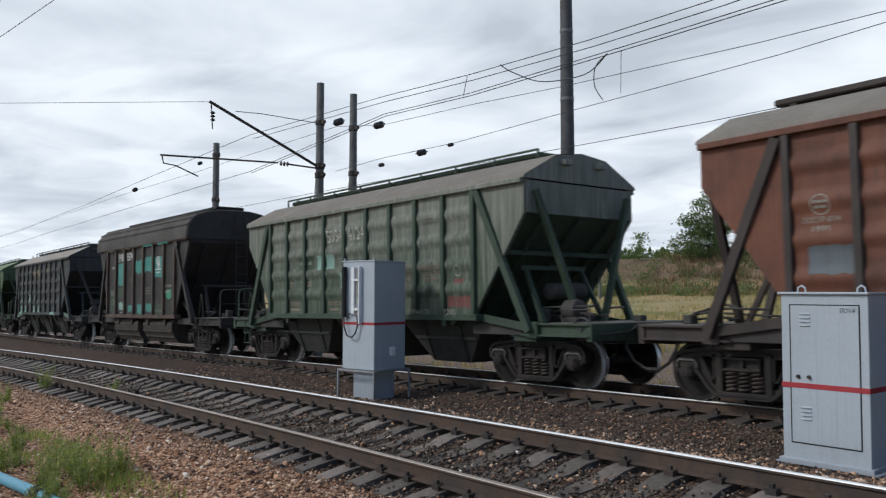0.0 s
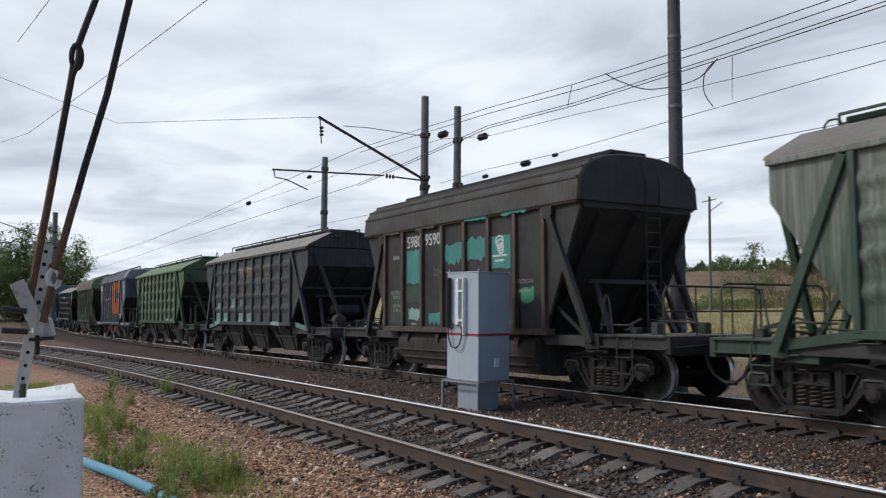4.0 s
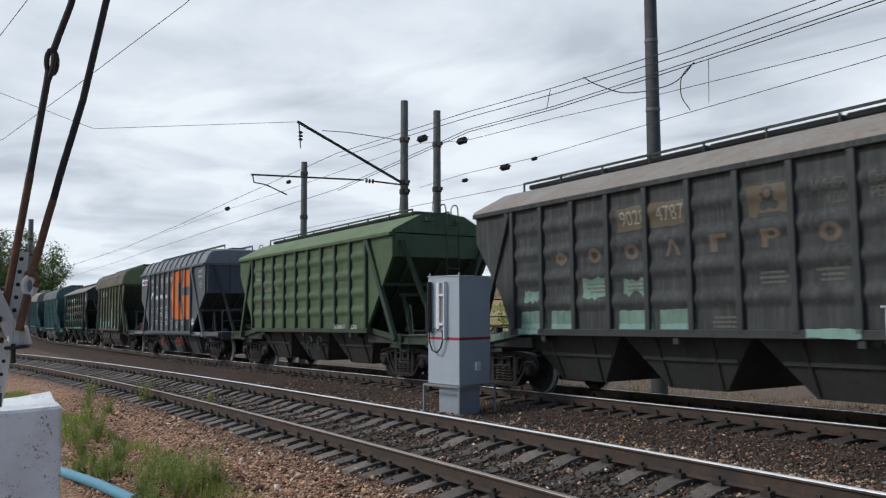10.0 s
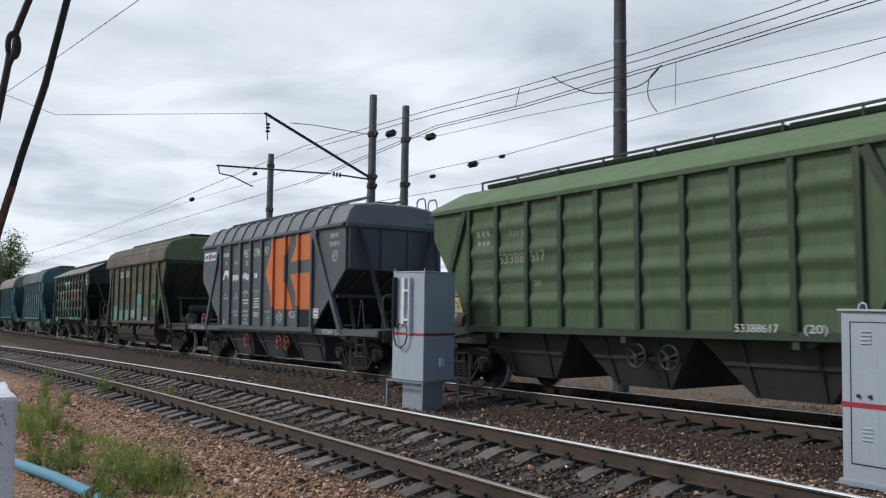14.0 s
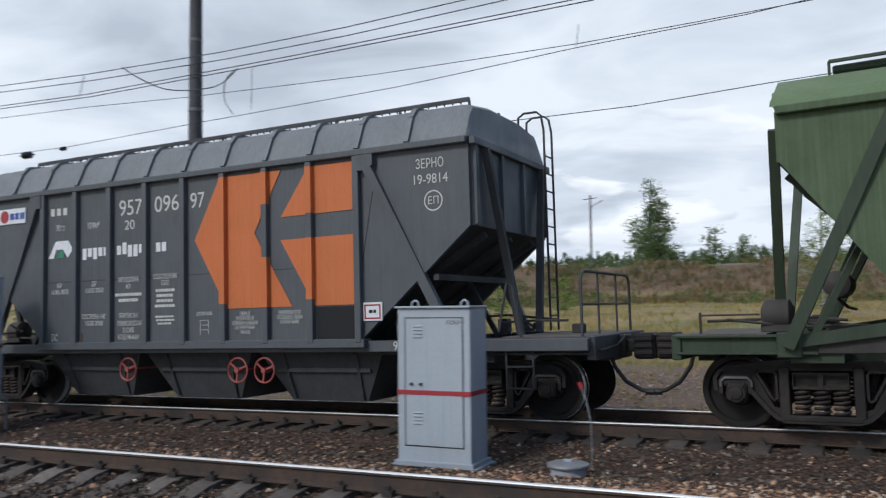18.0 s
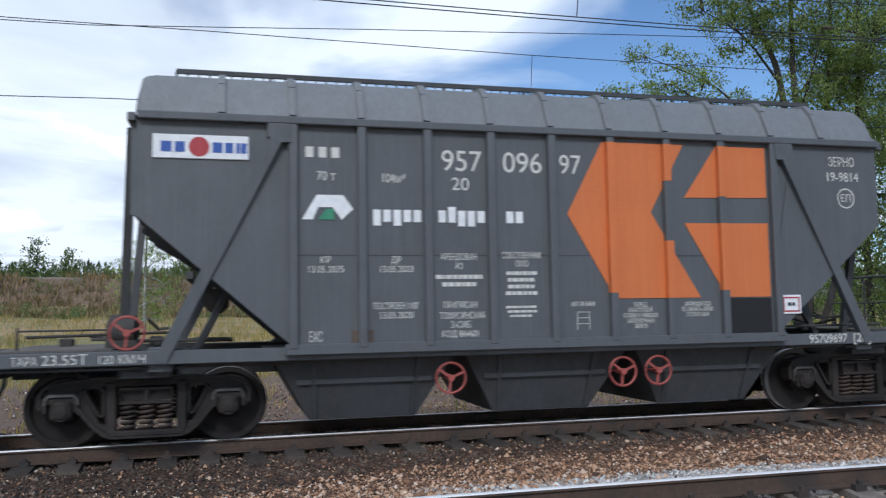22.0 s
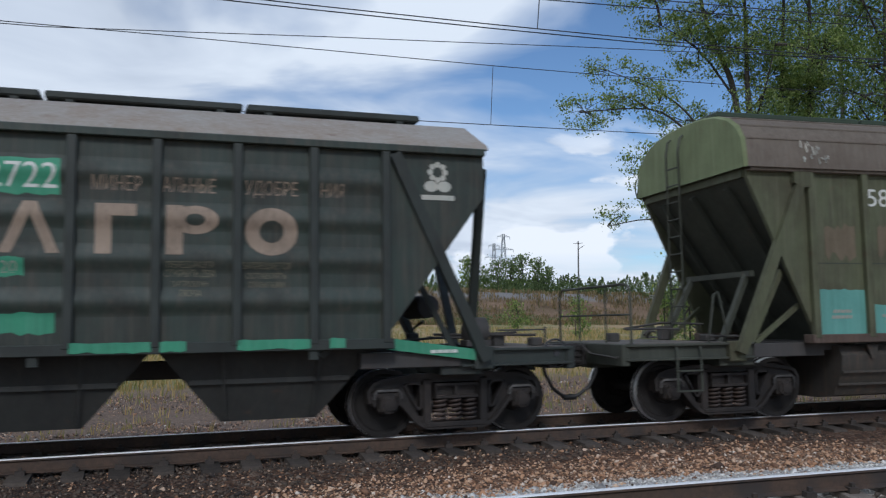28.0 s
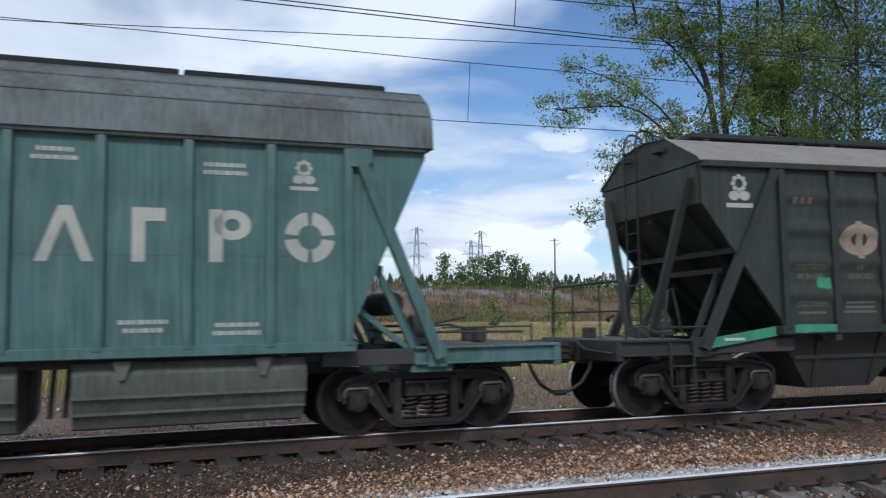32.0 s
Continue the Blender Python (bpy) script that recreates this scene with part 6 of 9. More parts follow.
for words, u, z, h, ww in (("КР", -3.11, 2.26, 0.085, 0.13), ("13.05.2035", -3.11, 2.14, 0.085, 0.45), ("ДР", -2.19, 2.26, 0.085, 0.13), ("13.05.2023", -2.19, 2.14, 0.085, 0.44),
                           ("ПОСТРОЕН 1187", -2.2, 1.66, 0.085, 0.6), ("13.05.2020", -2.2, 1.54, 0.085, 0.44),
                           ("ТОМУСИНСКАЯ", -1.3, 1.52, 0.085, 0.62), ("З-СИБ", -1.33, 1.4, 0.085, 0.27), ("КОД 864601", -1.33, 1.28, 0.085, 0.5),
                           ("ПЕРЕД", 1.3, 1.64, 0.06, 0.2), ("РАЗГРУЗКОЙ", 1.3, 1.565, 0.06, 0.36), ("ОТКРЫТЬ КРЫШКИ", 1.3, 1.49, 0.06, 0.52), ("ЗАГРУЗОЧНЫХ", 1.3, 1.415, 0.06, 0.42), ("ЛЮКОВ", 1.3, 1.34, 0.06, 0.2),
                           ("ЗАПРЕЩАЕТСЯ", 2.2, 1.64, 0.06, 0.42), ("ОСТАВЛЯТЬ ЛЮКИ", 2.2, 1.565, 0.06, 0.5), ("ОТКРЫТЫМИ", 2.2, 1.49, 0.06, 0.36),
                           ("АРЕНДОВАН", -1.34, 2.3, 0.085, 0.5), ("АО", -1.34, 2.18, 0.08, 0.11), ("СОБСТВЕННИК", -0.45, 2.32, 0.085, 0.56), ("ООО", -0.45, 2.21, 0.08, 0.18),
                           ("ПРИПИСАН", -1.33, 1.66, 0.085, 0.46), ("АВТОРЕЖИМ", 0.43, 1.66, 0.06, 0.35), ("ЕАС", -3.24, 1.26, 0.13, 0.16)):
    lettering(w, words, u, z, h, WHITE_MARK, -1.608, ww)
for u, z, ww, h, n in ((-1.34, 2.02, 0.72, 0.2, 2), (-0.45, 1.98, 0.5, 0.36, 4), (-0.46, 1.6, 0.5, 0.18, 3)):
    stripes(w, u, z, ww, h, n, WHITE_MARK, -1.609, 5)
s = Shape()
for z in (1.42, 1.5, 1.58):
    s.box(0.34, 0.52, -1.609, -1.605, z - 0.004, z + 0.004)
for u in (0.34, 0.52):
    s.box(u - 0.004, u + 0.004, -1.609, -1.605, 1.34, 1.58)
part("pictogram", s, WHITE_MARK, w)
s = Shape()
s.slab(3.58, 3.92, -1.625, -1.6, 1.5, 1.78, 0.005)
part("sign_plate", s, SIGN_WHITE, w, "white plate with a red border")
s = Shape()
for a in (3.61, 3.87):
    s.box(a, a + 0.022, -1.629, -1.626, 1.53, 1.75)
for z in (1.53, 1.728):
    s.box(3.61, 3.89, -1.629, -1.626, z, z + 0.022)
part("plate_border", s, RED, w)
stripes(w, 3.75, 1.64, 0.14, 0.09, 1, BLACK, -1.629)
patch(w, -2.78, -2.5, 1.24, 1.4, RUST_SILL, lat=-1.612, ragged=0.01)
lettering(w, "95709697", 4.4, 1.06, 0.13, WHITE_MARK, -1.578, 0.66)
lettering(w, "[20]", 5.0, 1.06, 0.13, WHITE_MARK, -1.578, 0.3)
lettering(w, "ТАРА", -6.62, 1.06, 0.1, WHITE_MARK, -1.578, 0.28)
lettering(w, "23.55Т", -6.18, 1.06, 0.12, WHITE_MARK, -1.578, 0.5)
lettering(w, "120 КМ/Ч", -5.55, 1.06, 0.1, WHITE_MARK, -1.578, 0.52)
for u, z in ((-1.45, 0.74), (1.05, 0.74), (1.6, 0.74)):
    handwheel(w, u, -1.5, z, WHEEL_RED, "faded red spoked handwheel")
handwheel(w, -5.5, -1.5, 1.42, WHEEL_RED, "faded red spoked handwheel")

# the olive wagon
w = WAGONS[6] = wagon(6, "round", OLIVE, OLIVE_ROOF, OLIVE_DARK, "faded olive hopper wagon with teal patches and a rusty rounded roof", hatch_mat=GREEN_TRIM, rails=False, ladder_end=-1, belly=BELLY_RUST, end_mat=LIME)
lettering(w, "5866", -1.98, 3.34, 0.28, WHITE_MARK, width=0.86)
lettering(w, "5357", -1.0, 3.34, 0.28, WHITE_MARK, width=0.82)
for u0, u1, z0, z1, mt in ((-3.42, -2.54, 1.28, 2.0, SOFT_TEAL), (-2.42, -1.54, 1.29, 1.77, SOFT_TEAL), (-1.42, -0.56, 1.3, 1.79, SOFT_TEAL), (-0.42, 0.25, 1.42, 1.78, PALE_TEAL), (0.5, 1.36, 1.31, 2.52, SOFT_TEAL),
                           (1.58, 2.28, 1.31, 1.47, PALE_TEAL), (2.5, 2.8, 1.36, 1.46, SOFT_TEAL), (-1.93, -1.66, 3.1, 3.22, PALE_TEAL), (2.78, 3.3, 2.0, 2.56, GREEN_PATCH)):
    patch(w, u0, u1, z0, z1, mt, ragged=0.03)
patch(w, 2.48, 3.12, 1.36, 1.92, GRAPHITE, ragged=0.01)
patch(w, 2.82, 3.24, 2.24, 2.5, BLACK, lat=-1.63, ragged=0.03)
patch(w, 1.5, 2.24, 3.02, 3.62, RUBBED, ragged=0.01)
flower(w, 1.88, 3.44, 0.16, BOTTLE_TRIM, -1.632)
for u, z, n in ((2.12, 4.42, 26), (-3.55, 4.3, 14)):
    r = random.Random(int(u * 10))
    s = Shape()
    for i in range(n):
        a, b2 = u + r.gauss(0, 0.09) + 0.16 * i / n, z - 0.34 * i / n + r.gauss(0, 0.05)
        k = min(1.0, max(0.02, (b2 - 3.89) / 1.04)) ** (1 / 0.62)
        y = -1.74 * math.sqrt(max(0.0, 1 - k * k)) ** 0.8
        hh = r.uniform(0.02, 0.07)
        s.bar((a, y - 0.008, b2 - hh), (a + r.gauss(0, 0.015), y + 0.01, b2 + hh), r.uniform(0.008, 0.026), 0.008, (0, -1, 0))
    tagged(part("splash", s, PALE_LETTER, w, "chalky white splashes down the roof"), kind="stuff")
for u, z in ((-3.0, 1.62), (-2.0, 1.54), (-1.0, 1.54)):
    stripes(w, u, z, 0.5, 0.18, 2, PALE_MARK, -1.632, 8)
lettering(w, "СОБСТВЕННИК", 0.92, 1.93, 0.09, PALE_MARK, -1.632, 0.6)
stripes(w, 0.92, 1.62, 0.7, 0.4, 5, PALE_MARK, -1.632, 9)
lettering(w, "20", -1.0, 2.38, 0.16, DIM_MARK)
for i in range(7):
    patch(w, -3.35 + 1.0 * i + 0.1, -2.68 + 1.0 * i, 2.55, 3.0, RUBBED, lat=-1.612, ragged=0.09)
press(w)

# the sooty bottle-green wagon
w = WAGONS[7] = wagon(7, "mineral", BOTTLE, GREY_ROOF, BOTTLE_TRIM, "sooty bottle-green hopper wagon with large faded tan lettering", hatch_mat=BOTTLE_TRIM, rails=False, ladder_end=-1, plate_mat=GREEN_PATCH)
for sh, a, b2 in (("disc", -3.28, -2.5), ("ring", -2.28, -1.6), ("ring", -1.32, -0.72), ("wedge", -0.35, 0.3), ("hook", 0.68, 1.14), ("flag", 1.48, 2.1), ("ring", 2.42, 3.08)):
    big_sign(w, sh, a + 0.07, b2 + 0.07, 2.45, 3.06, TAN_LETTER, -1.664)
patch(w, -1.45, -0.55, 3.14, 3.57, GREEN_PATCH, lat=-1.664, ragged=0.015)
patch(w, -0.45, 0.36, 3.14, 3.57, GREEN_PATCH, lat=-1.664, ragged=0.015)
lettering(w, "9020", -0.98, 3.22, 0.3, WHITE_MARK, -1.668, 0.74)
lettering(w, "2722", -0.05, 3.22, 0.3, WHITE_MARK, -1.668, 0.76)
for words, u, ww in (("МИНЕР", 0.98, 0.56), ("АЛЬНЫЕ", 1.82, 0.62), ("УДОБРЕ", 2.82, 0.66), ("НИЯ", 3.6, 0.3)):
    lettering(w, words, u, 3.22, 0.17, TAN_LETTER, -1.664, ww)
owner_mark(w, -3.88, 3.28, 0.18, 0.42, TAN_DIM, -1.664)
lettering(w, "70т 94м³", -2.0, 3.26, 0.11, TAN_DIM, -1.664, 0.44)
for u0, u1, z0, z1 in ((-2.36, -1.5, 1.97, 2.38), (-1.42, -0.56, 1.97, 2.38), (-0.33, 0.0, 2.18, 2.4), (-0.46, 0.34, 1.52, 1.76), (-3.68, -3.42, 1.97, 2.14)):
    patch(w, u0, u1, z0, z1, GREEN_PATCH, lat=-1.664, ragged=0.02)
lettering(w, "20", -0.16, 2.22, 0.14, PALE_MARK, -1.668, 0.18)
lettering(w, "ПОСТРОЕН", -3.8, 2.26, 0.09, OLIVE_MARK, -1.668, 0.56)
for words, u, z, h, ww, mt in (("09.04.1991", -3.78, 2.12, 0.085, 0.5, OLIVE_MARK), ("КР", -2.84, 2.26, 0.085, 0.14, OLIVE_MARK), ("03.04.2023", -2.82, 2.12, 0.085, 0.5, OLIVE_MARK),
                               ("ДР0341", -1.93, 2.27, 0.08, 0.3, PALE_MARK), ("08-03-21", -1.98, 2.17, 0.08, 0.42, PALE_MARK), ("Т00341", -1.0, 2.25, 0.08, 0.28, PALE_MARK), ("03-21", -1.0, 2.14, 0.08, 0.26, PALE_MARK),
                               ("ПЕРЕД РАЗГР", 1.84, 2.29, 0.075, 0.55, OLIVE_MARK), ("ОТКРЫТЬ ДВА", 1.84, 2.18, 0.085, 0.6, OLIVE_MARK), ("ЗАГРУЗОЧН", 1.84, 2.06, 0.07, 0.42, OLIVE_MARK), ("ЛЮКА", 1.84, 1.94, 0.08, 0.26, OLIVE_MARK),
                               ("ЗАПРЕЩАЕТСЯ", 2.76, 2.28, 0.08, 0.6, OLIVE_MARK), ("ОСТАВЛЯТЬ", 2.76, 2.16, 0.07, 0.5, OLIVE_MARK), ("ОТКРЫТЫМИ", 2.76, 2.05, 0.07, 0.45, OLIVE_MARK), ("СОБСТВЕННИК", -3.78, 1.68, 0.085, 0.6, OLIVE_MARK)):
    lettering(w, words, u, z, h, mt, -1.668, ww)
for u, z, h, n, mt in ((-1.9, 2.05, 0.08, 1, OLIVE_MARK), (-3.8, 1.58, 0.07, 1, DIM_MARK), (-2.86, 1.66, 0.22, 3, DIM_MARK), (-1.93, 1.66, 0.2, 2, OLIVE_MARK), (-0.98, 1.68, 0.1, 1, OLIVE_MARK)):
    stripes(w, u, z, 0.7, h, n, mt, -1.666, 2)
for u0, u1 in ((-4.2, -3.42), (0.5, 1.4), (1.5, 1.8), (2.4, 3.3), (3.55, 3.75)):
    patch(w, u0, u1, 1.28, 1.40, GREEN_PATCH, lat=-1.69, ragged=0.012)
for d in (-1, 1):
    flower(w, d * 5.05, 3.62, 0.17, PALE_LETTER, -1.61)
    stripes(w, d * 5.15, 1.19, 0.4, 0.08, 1, WHITE_MARK, -1.496, 4)
drape(w)

# the sea-green wagon
w = WAGONS[8] = wagon(8, "round", SEA, SEA_ROOF, SEA, "weathered sea-green hopper wagon with large chalky lettering", hatch_mat=BLACK, rails=False, ladder_end=0, belly=BELLY_SEA, end_mat=SEA)
for sh, a, b2 in (("wedge", -0.2, 0.44), ("hook", 0.86, 1.24), ("flag", 1.76, 2.27), ("ring", 2.69, 3.34), ("ring", -1.3, -0.62), ("ring", -2.3, -1.64), ("disc", -3.35, -2.6)):
    big_sign(w, sh, a, b2, 2.33, 2.99, PALE_LETTER, -1.608, True)
flower(w, 2.94, 3.56, 0.13, PALE_LETTER, -1.608)
for u, z in ((1.95, 3.5), (1.0, 1.55), (2.1, 1.5), (0.0, 3.6)):
    stripes(w, u, z, 0.6, 0.2, 2, PALE_LETTER, -1.608, 3)

# the rest of the train, round the bend
for k, kind, body, roof_mat, dark, lab in ((9, "round", SEA, GREY_ROOF, SEA, "sea-green hopper wagon with a pale roof far down the train"), (10, "round", BLACKBROWN, ROOF_BROWN, BLACKBROWN, "dark brown hopper wagon far down the train"),
                                           (11, "mineral", GRAPHITE, GREY_ROOF, GRAPHITE_DARK, "graphite hopper wagon far down the train"), (12, "mineral", GREEN_OLD, DUSTY, GREEN_DARK, "green hopper wagon at the end of the view"),
                                           (13, "round", BLACKBROWN, ROOF_BROWN, BLACKBROWN, "dark hopper wagon at the end of the view")):
    WAGONS[k] = wagon(k, kind, body, roof_mat, dark, lab, rails=False)

# ---- masts, arms and wires ----
RUST_ROD = grainy("rust_and_tar_rod", (0.022, 0.019, 0.018), (0.05, 0.034, 0.026), (0.016, 0.015, 0.016), 9, 0.8, 0.3, 0.004)
MAST = grainy("weathered_mast_concrete", (0.13, 0.13, 0.127), (0.20, 0.198, 0.19), (0.10, 0.098, 0.095), 6, 0.92, 0.3, 0.006)
INSULATOR = plain("dark_glazed_insulator", (0.03, 0.028, 0.03), 0.35)
GALV = plain("grey_galvanised_steel", (0.30, 0.31, 0.32), 0.55, 0.4)


def bearing(b, d):
    b = radians(b)
    return -math.sin(b) * d, math.cos(b) * d


def mast(x, y, top, r0, r1, clamps, label, lean=(0, 0)):
    z0 = ground_z(x, y) - 0.1
    h = top - z0
    m = thing("catenary_mast", label, "mast", "concrete catenary masts", at=pose(x, y, z0, lean[0], lean[1], 0))
    s = Shape()
    s.tube([(0, 0, 0), (0, 0, h * 0.5), (0, 0, h)], r0, 18, r1)
    part("shaft", s, MAST, m)
    for zc in clamps:
        r = r0 + (r1 - r0) * (zc - z0) / h + 0.012
        s = Shape()
        s.lathe([(r, -0.1), (r + 0.02, -0.09), (r + 0.02, 0.09), (r, 0.1)], 16, (0, 0, zc - z0))
        s.slab(r - 0.02, r + 0.2, -0.05, 0.05, zc - z0 - 0.06, zc - z0 + 0.06, 0.01)
        s.slab(-r - 0.12, -r + 0.02, -0.04, 0.04, zc - z0 - 0.05, zc - z0 + 0.05, 0.01)
        part("clamp", s, IRON, m)
    return m


A, B = (-26.46, 14.34), (-26.65, 15.84)
mast(*A, 9.07, 0.17, 0.135, (7.62, 6.05, 5.72), "round grey concrete mast with a bracket arm")
mast(*B, 8.92, 0.17, 0.135, (7.63, 5.93), "round grey concrete mast beside its twin")
mast(-39.05, 15.46, 8.79, 0.19, 0.15, (8.2, 6.0), "round grey concrete mast further along the line")
DARK_MAST = grainy("dark_steel_mast", (0.055, 0.055, 0.06), (0.09, 0.09, 0.095), (0.045, 0.04, 0.04), 6, 0.7, 0.3, 0.006)
mast_d = mast(-16.85, 17.2, 12.0, 0.235, 0.165, (), "tall dark steel-banded lighting mast by the track", lean=(0, -0.4))
mast(*bearing(85.3, 78), 8.9, 0.24, 0.2, (7.2, 5.9), "distant concrete catenary mast by the trees")
STEEL_BAND = plain("grey_mast_band", (0.16, 0.165, 0.17), 0.6, 0.2)
for z in (2.2, 4.4, 6.4, 8.4, 10.4):
    part("band", Shape().lathe([(0.235 - z * 0.0055, -0.05), (0.25 - z * 0.0055, -0.04), (0.25 - z * 0.0055, 0.04), (0.235 - z * 0.0055, 0.05)], 18, (0, 0, z)), STEEL_BAND, mast_d)
for c in mast_d.children:
    if c.name.startswith("shaft"):
        c.data.materials[0] = DARK_MAST


def arm_set(name, root, reach, z_root, z_tip, z_low, label):
    """A slanting bracket arm over the track with a level tube, rods, insulators and steady arm."""
    m = thing(name, label, "catenary arm")
    rx, ry = root
    nx, ny = 0.046, -1.0
    P = lambda a, z: (rx + nx * a, ry + ny * a, z)
    s = Shape()
    s.bar(P(0.12, z_root), P(reach, z_tip), 0.09, 0.07)
    part("bracket", s, IRON, m)
    s = Shape()
    s.tube([P(0.12, z_root - 0.08), P(reach * 0.3, z_root - 0.05)], 0.03, 8)
    s.tube([P(reach * 0.4, z_root - 0.04), P(reach + 1.6, z_low + 0.55)], 0.03, 8)
    part("level_tube", s, IRON, m)
    s = Shape()
    for i in range(3):
        a = reach * (0.31 + 0.03 * i)
        s.lathe([(0.03, -0.04), (0.085, -0.01), (0.085, 0.01), (0.03, 0.04)], 12, P(a, z_root - 0.05), "y")
    for i in range(3):
        s.lathe([(0.03, -0.05), (0.08, -0.02), (0.08, 0.0), (0.03, 0.04)], 12, P(reach - 0.12, z_tip - 0.35 - 0.12 * i))
    part("insulator", s, INSULATOR, m)
    s = Shape()
    s.tube([P(reach - 0.05, z_tip), P(reach - 0.12, z_tip - 0.9)], 0.02, 6)
    s.tube([P(reach + 1.55, z_low + 0.55), P(reach + 1.5, z_low + 0.3), P(reach + 1.1, z_low + 0.26), P(reach + 0.35, z_low - 0.02)], 0.022, 6)
    s.tube([P(0.1, z_root + 1.55), P(reach * 0.55, z_tip - 0.15), P(reach * 0.78, z_tip - 0.2)], 0.014, 6)
    part("steady_arm", s, WIRE, m)
    return m


arm_set("bracket_arm", A, 4.2, 6.05, 7.79, 5.3, "rusty slanting bracket arm with insulators on a concrete mast")
arm_set("bracket_arm", bearing(85.3, 78), 4.6, 6.4, 8.0, 5.4, "rusty bracket arm on a distant mast")


def wire(label, lat, pts, r=0.009, name="overhead_wire"):
    """A wire that follows the train's track at a side distance, through (x, height) points."""
    s = Shape()
    path = []
    for (x0, z0), (x1, z1) in zip(pts[:-1], pts[1:]):
        n = max(2, int((x1 - x0) / 2.5))
        for i in range(n):
            x = x0 + (x1 - x0) * i / n
            path.append((x, far_y(x) + lat, z0 + (z1 - z0) * i / n))
    x, z = pts[-1]
    path.append((x, far_y(x) + lat, z))
    s.tube(path, r, 5)
    return solid(name, s, WIRE, label, "overhead wire", "overhead wires")


MESSENGER = [(-110, 5.3), (-60, 5.5), (-45, 5.9), (-26.3, 6.85), (-18.5, 6.76), (-15, 6.64), (-11.3, 6.59), (-8.4, 6.62), (-3, 6.8), (2.5, 7.05), (5.9, 7.2), (8.1, 7.3), (30, 8.1), (55, 8.9)]
wire("thin dark catenary wire above the train", 0.0, MESSENGER, 0.01)
wire("thin dark catenary wire above the train", 0.12, [(x, z - 0.11) for x, z in MESSENGER[3:]], 0.01)
CONTACT = [(-110, 3.9), (-60, 4.75), (-45, 5.05), (-26.3, 5.6), (-18.5, 6.28), (-15, 6.2), (-9.5, 6.27), (-4.1, 6.36), (5, 6.51), (30, 7.0), (55, 7.5)]
wire("thin dark contact wire above the train", 0.0, CONTACT, 0.010)
wire("thin dark contact wire above the train", 0.06, [(x, z - 0.045) for x, z in CONTACT[3:]], 0.01)
FEEDER = [(-26.6, 5.95), (-23.6, 6.08), (-19.9, 6.08), (-15.2, 6.27), (-9.4, 6.46), (-5.3, 6.72), (-2.0, 6.84), (3.0, 7.25), (8.0, 7.6), (20, 8.3), (55, 10.0)]
wire("thin dark feeder wire rising from a mast", 3.5, FEEDER, 0.009)
wire("thin dark wire beyond the train", 3.5, [(-110, 6.5), (-39, 7.3), (-26.6, 7.6), (-23.6, 7.21), (-19.1, 7.12), (-15.5, 6.97), (-9.9, 6.82), (-5.2, 6.8), (-3.0, 6.85), (0, 6.93), (3.0, 6.98), (6.5, 7.02), (30, 7.4), (55, 7.9)], 0.009)
wire("thin dark wire low beyond the train", 3.5, [(-39, 5.2), (-26.6, 5.3), (-11.1, 5.34), (-8.0, 5.39), (-4.1, 5.4), (-1.7, 5.52), (0.9, 5.6), (3.8, 5.7), (5.9, 5.75), (8.0, 5.8), (30, 6.3), (55, 6.8)], 0.009)


def curved(pts, n=6):
    """A smooth line through points."""
    p = [Vector(q) for q in pts]
    if len(p) < 3:
        return p
    p = [p[0]] + p + [p[-1]]
    res = []
    for a, b, c, d in zip(p, p[1:], p[2:], p[3:]):
        for i in range(n):
            t = i / n
            res.append(0.5 * (2 * b + (c - a) * t + (2 * a - 5 * b + 4 * c - d) * t * t + (3 * b - a - 3 * c + d) * t ** 3))
    return res + [p[-1]]


def on_line(lat, x, z):
    return (x, far_y(x) + lat, z)


for label, pts, r in (("looped jumper cable between overhead wires", [on_line(0, -13.97, 6.65), on_line(0.2, -13.72, 6.44), on_line(0.5, -13.14, 6.18), on_line(0.4, -11.83, 6.06), on_line(0, -10.89, 6.21), on_line(0.8, -11.85, 6.36), on_line(1.5, -12.57, 6.41), on_line(2.6, -13.53, 6.44), on_line(3.5, -14.09, 6.37)], 0.012),
                      ("thin dropper between overhead wires", [on_line(0, -10.54, 6.19), on_line(3.5, -13.52, 6.43)], 0.007),
                      ("thin dropper between overhead wires", [on_line(0, -15.1, 6.62), on_line(0.05, -15.3, 6.2)], 0.009),
                      ("thin dropper between overhead wires", [on_line(3.5, -5.2, 7.2), on_line(3.5, -5.25, 6.75)], 0.007),
                      ("thin dropper between overhead wires", [on_line(3.5, 6.5, 7.02), on_line(3.5, 6.45, 5.77)], 0.007),
                      ("thin dropper between overhead wires", [on_line(0, 5.9, 7.2), on_line(0, 5.85, 6.53)], 0.009)):
    s = Shape()
    s.tube(curved(pts), r, 5)
    solid("dropper_wire", s, WIRE, label, "overhead wire", "droppers", kind="")


def strain_insulator(x, y, z, size, label="dark glazed strain insulator on a wire"):
    s = Shape()
    for i in range(4):
        u = (i - 1.5) * size * 0.42
        s.lathe([(size * 0.3, u - size * 0.14), (size * 0.5, u - size * 0.05), (size * 0.5, u + size * 0.05), (size * 0.3, u + size * 0.14)], 14, (x, y, z), "x")
    s.tube([(x - size * 1.6, y, z), (x + size * 1.6, y, z)], size * 0.08, 6)
    return solid("strain_insulator", s, INSULATOR, label, "insulator", "strain insulators")


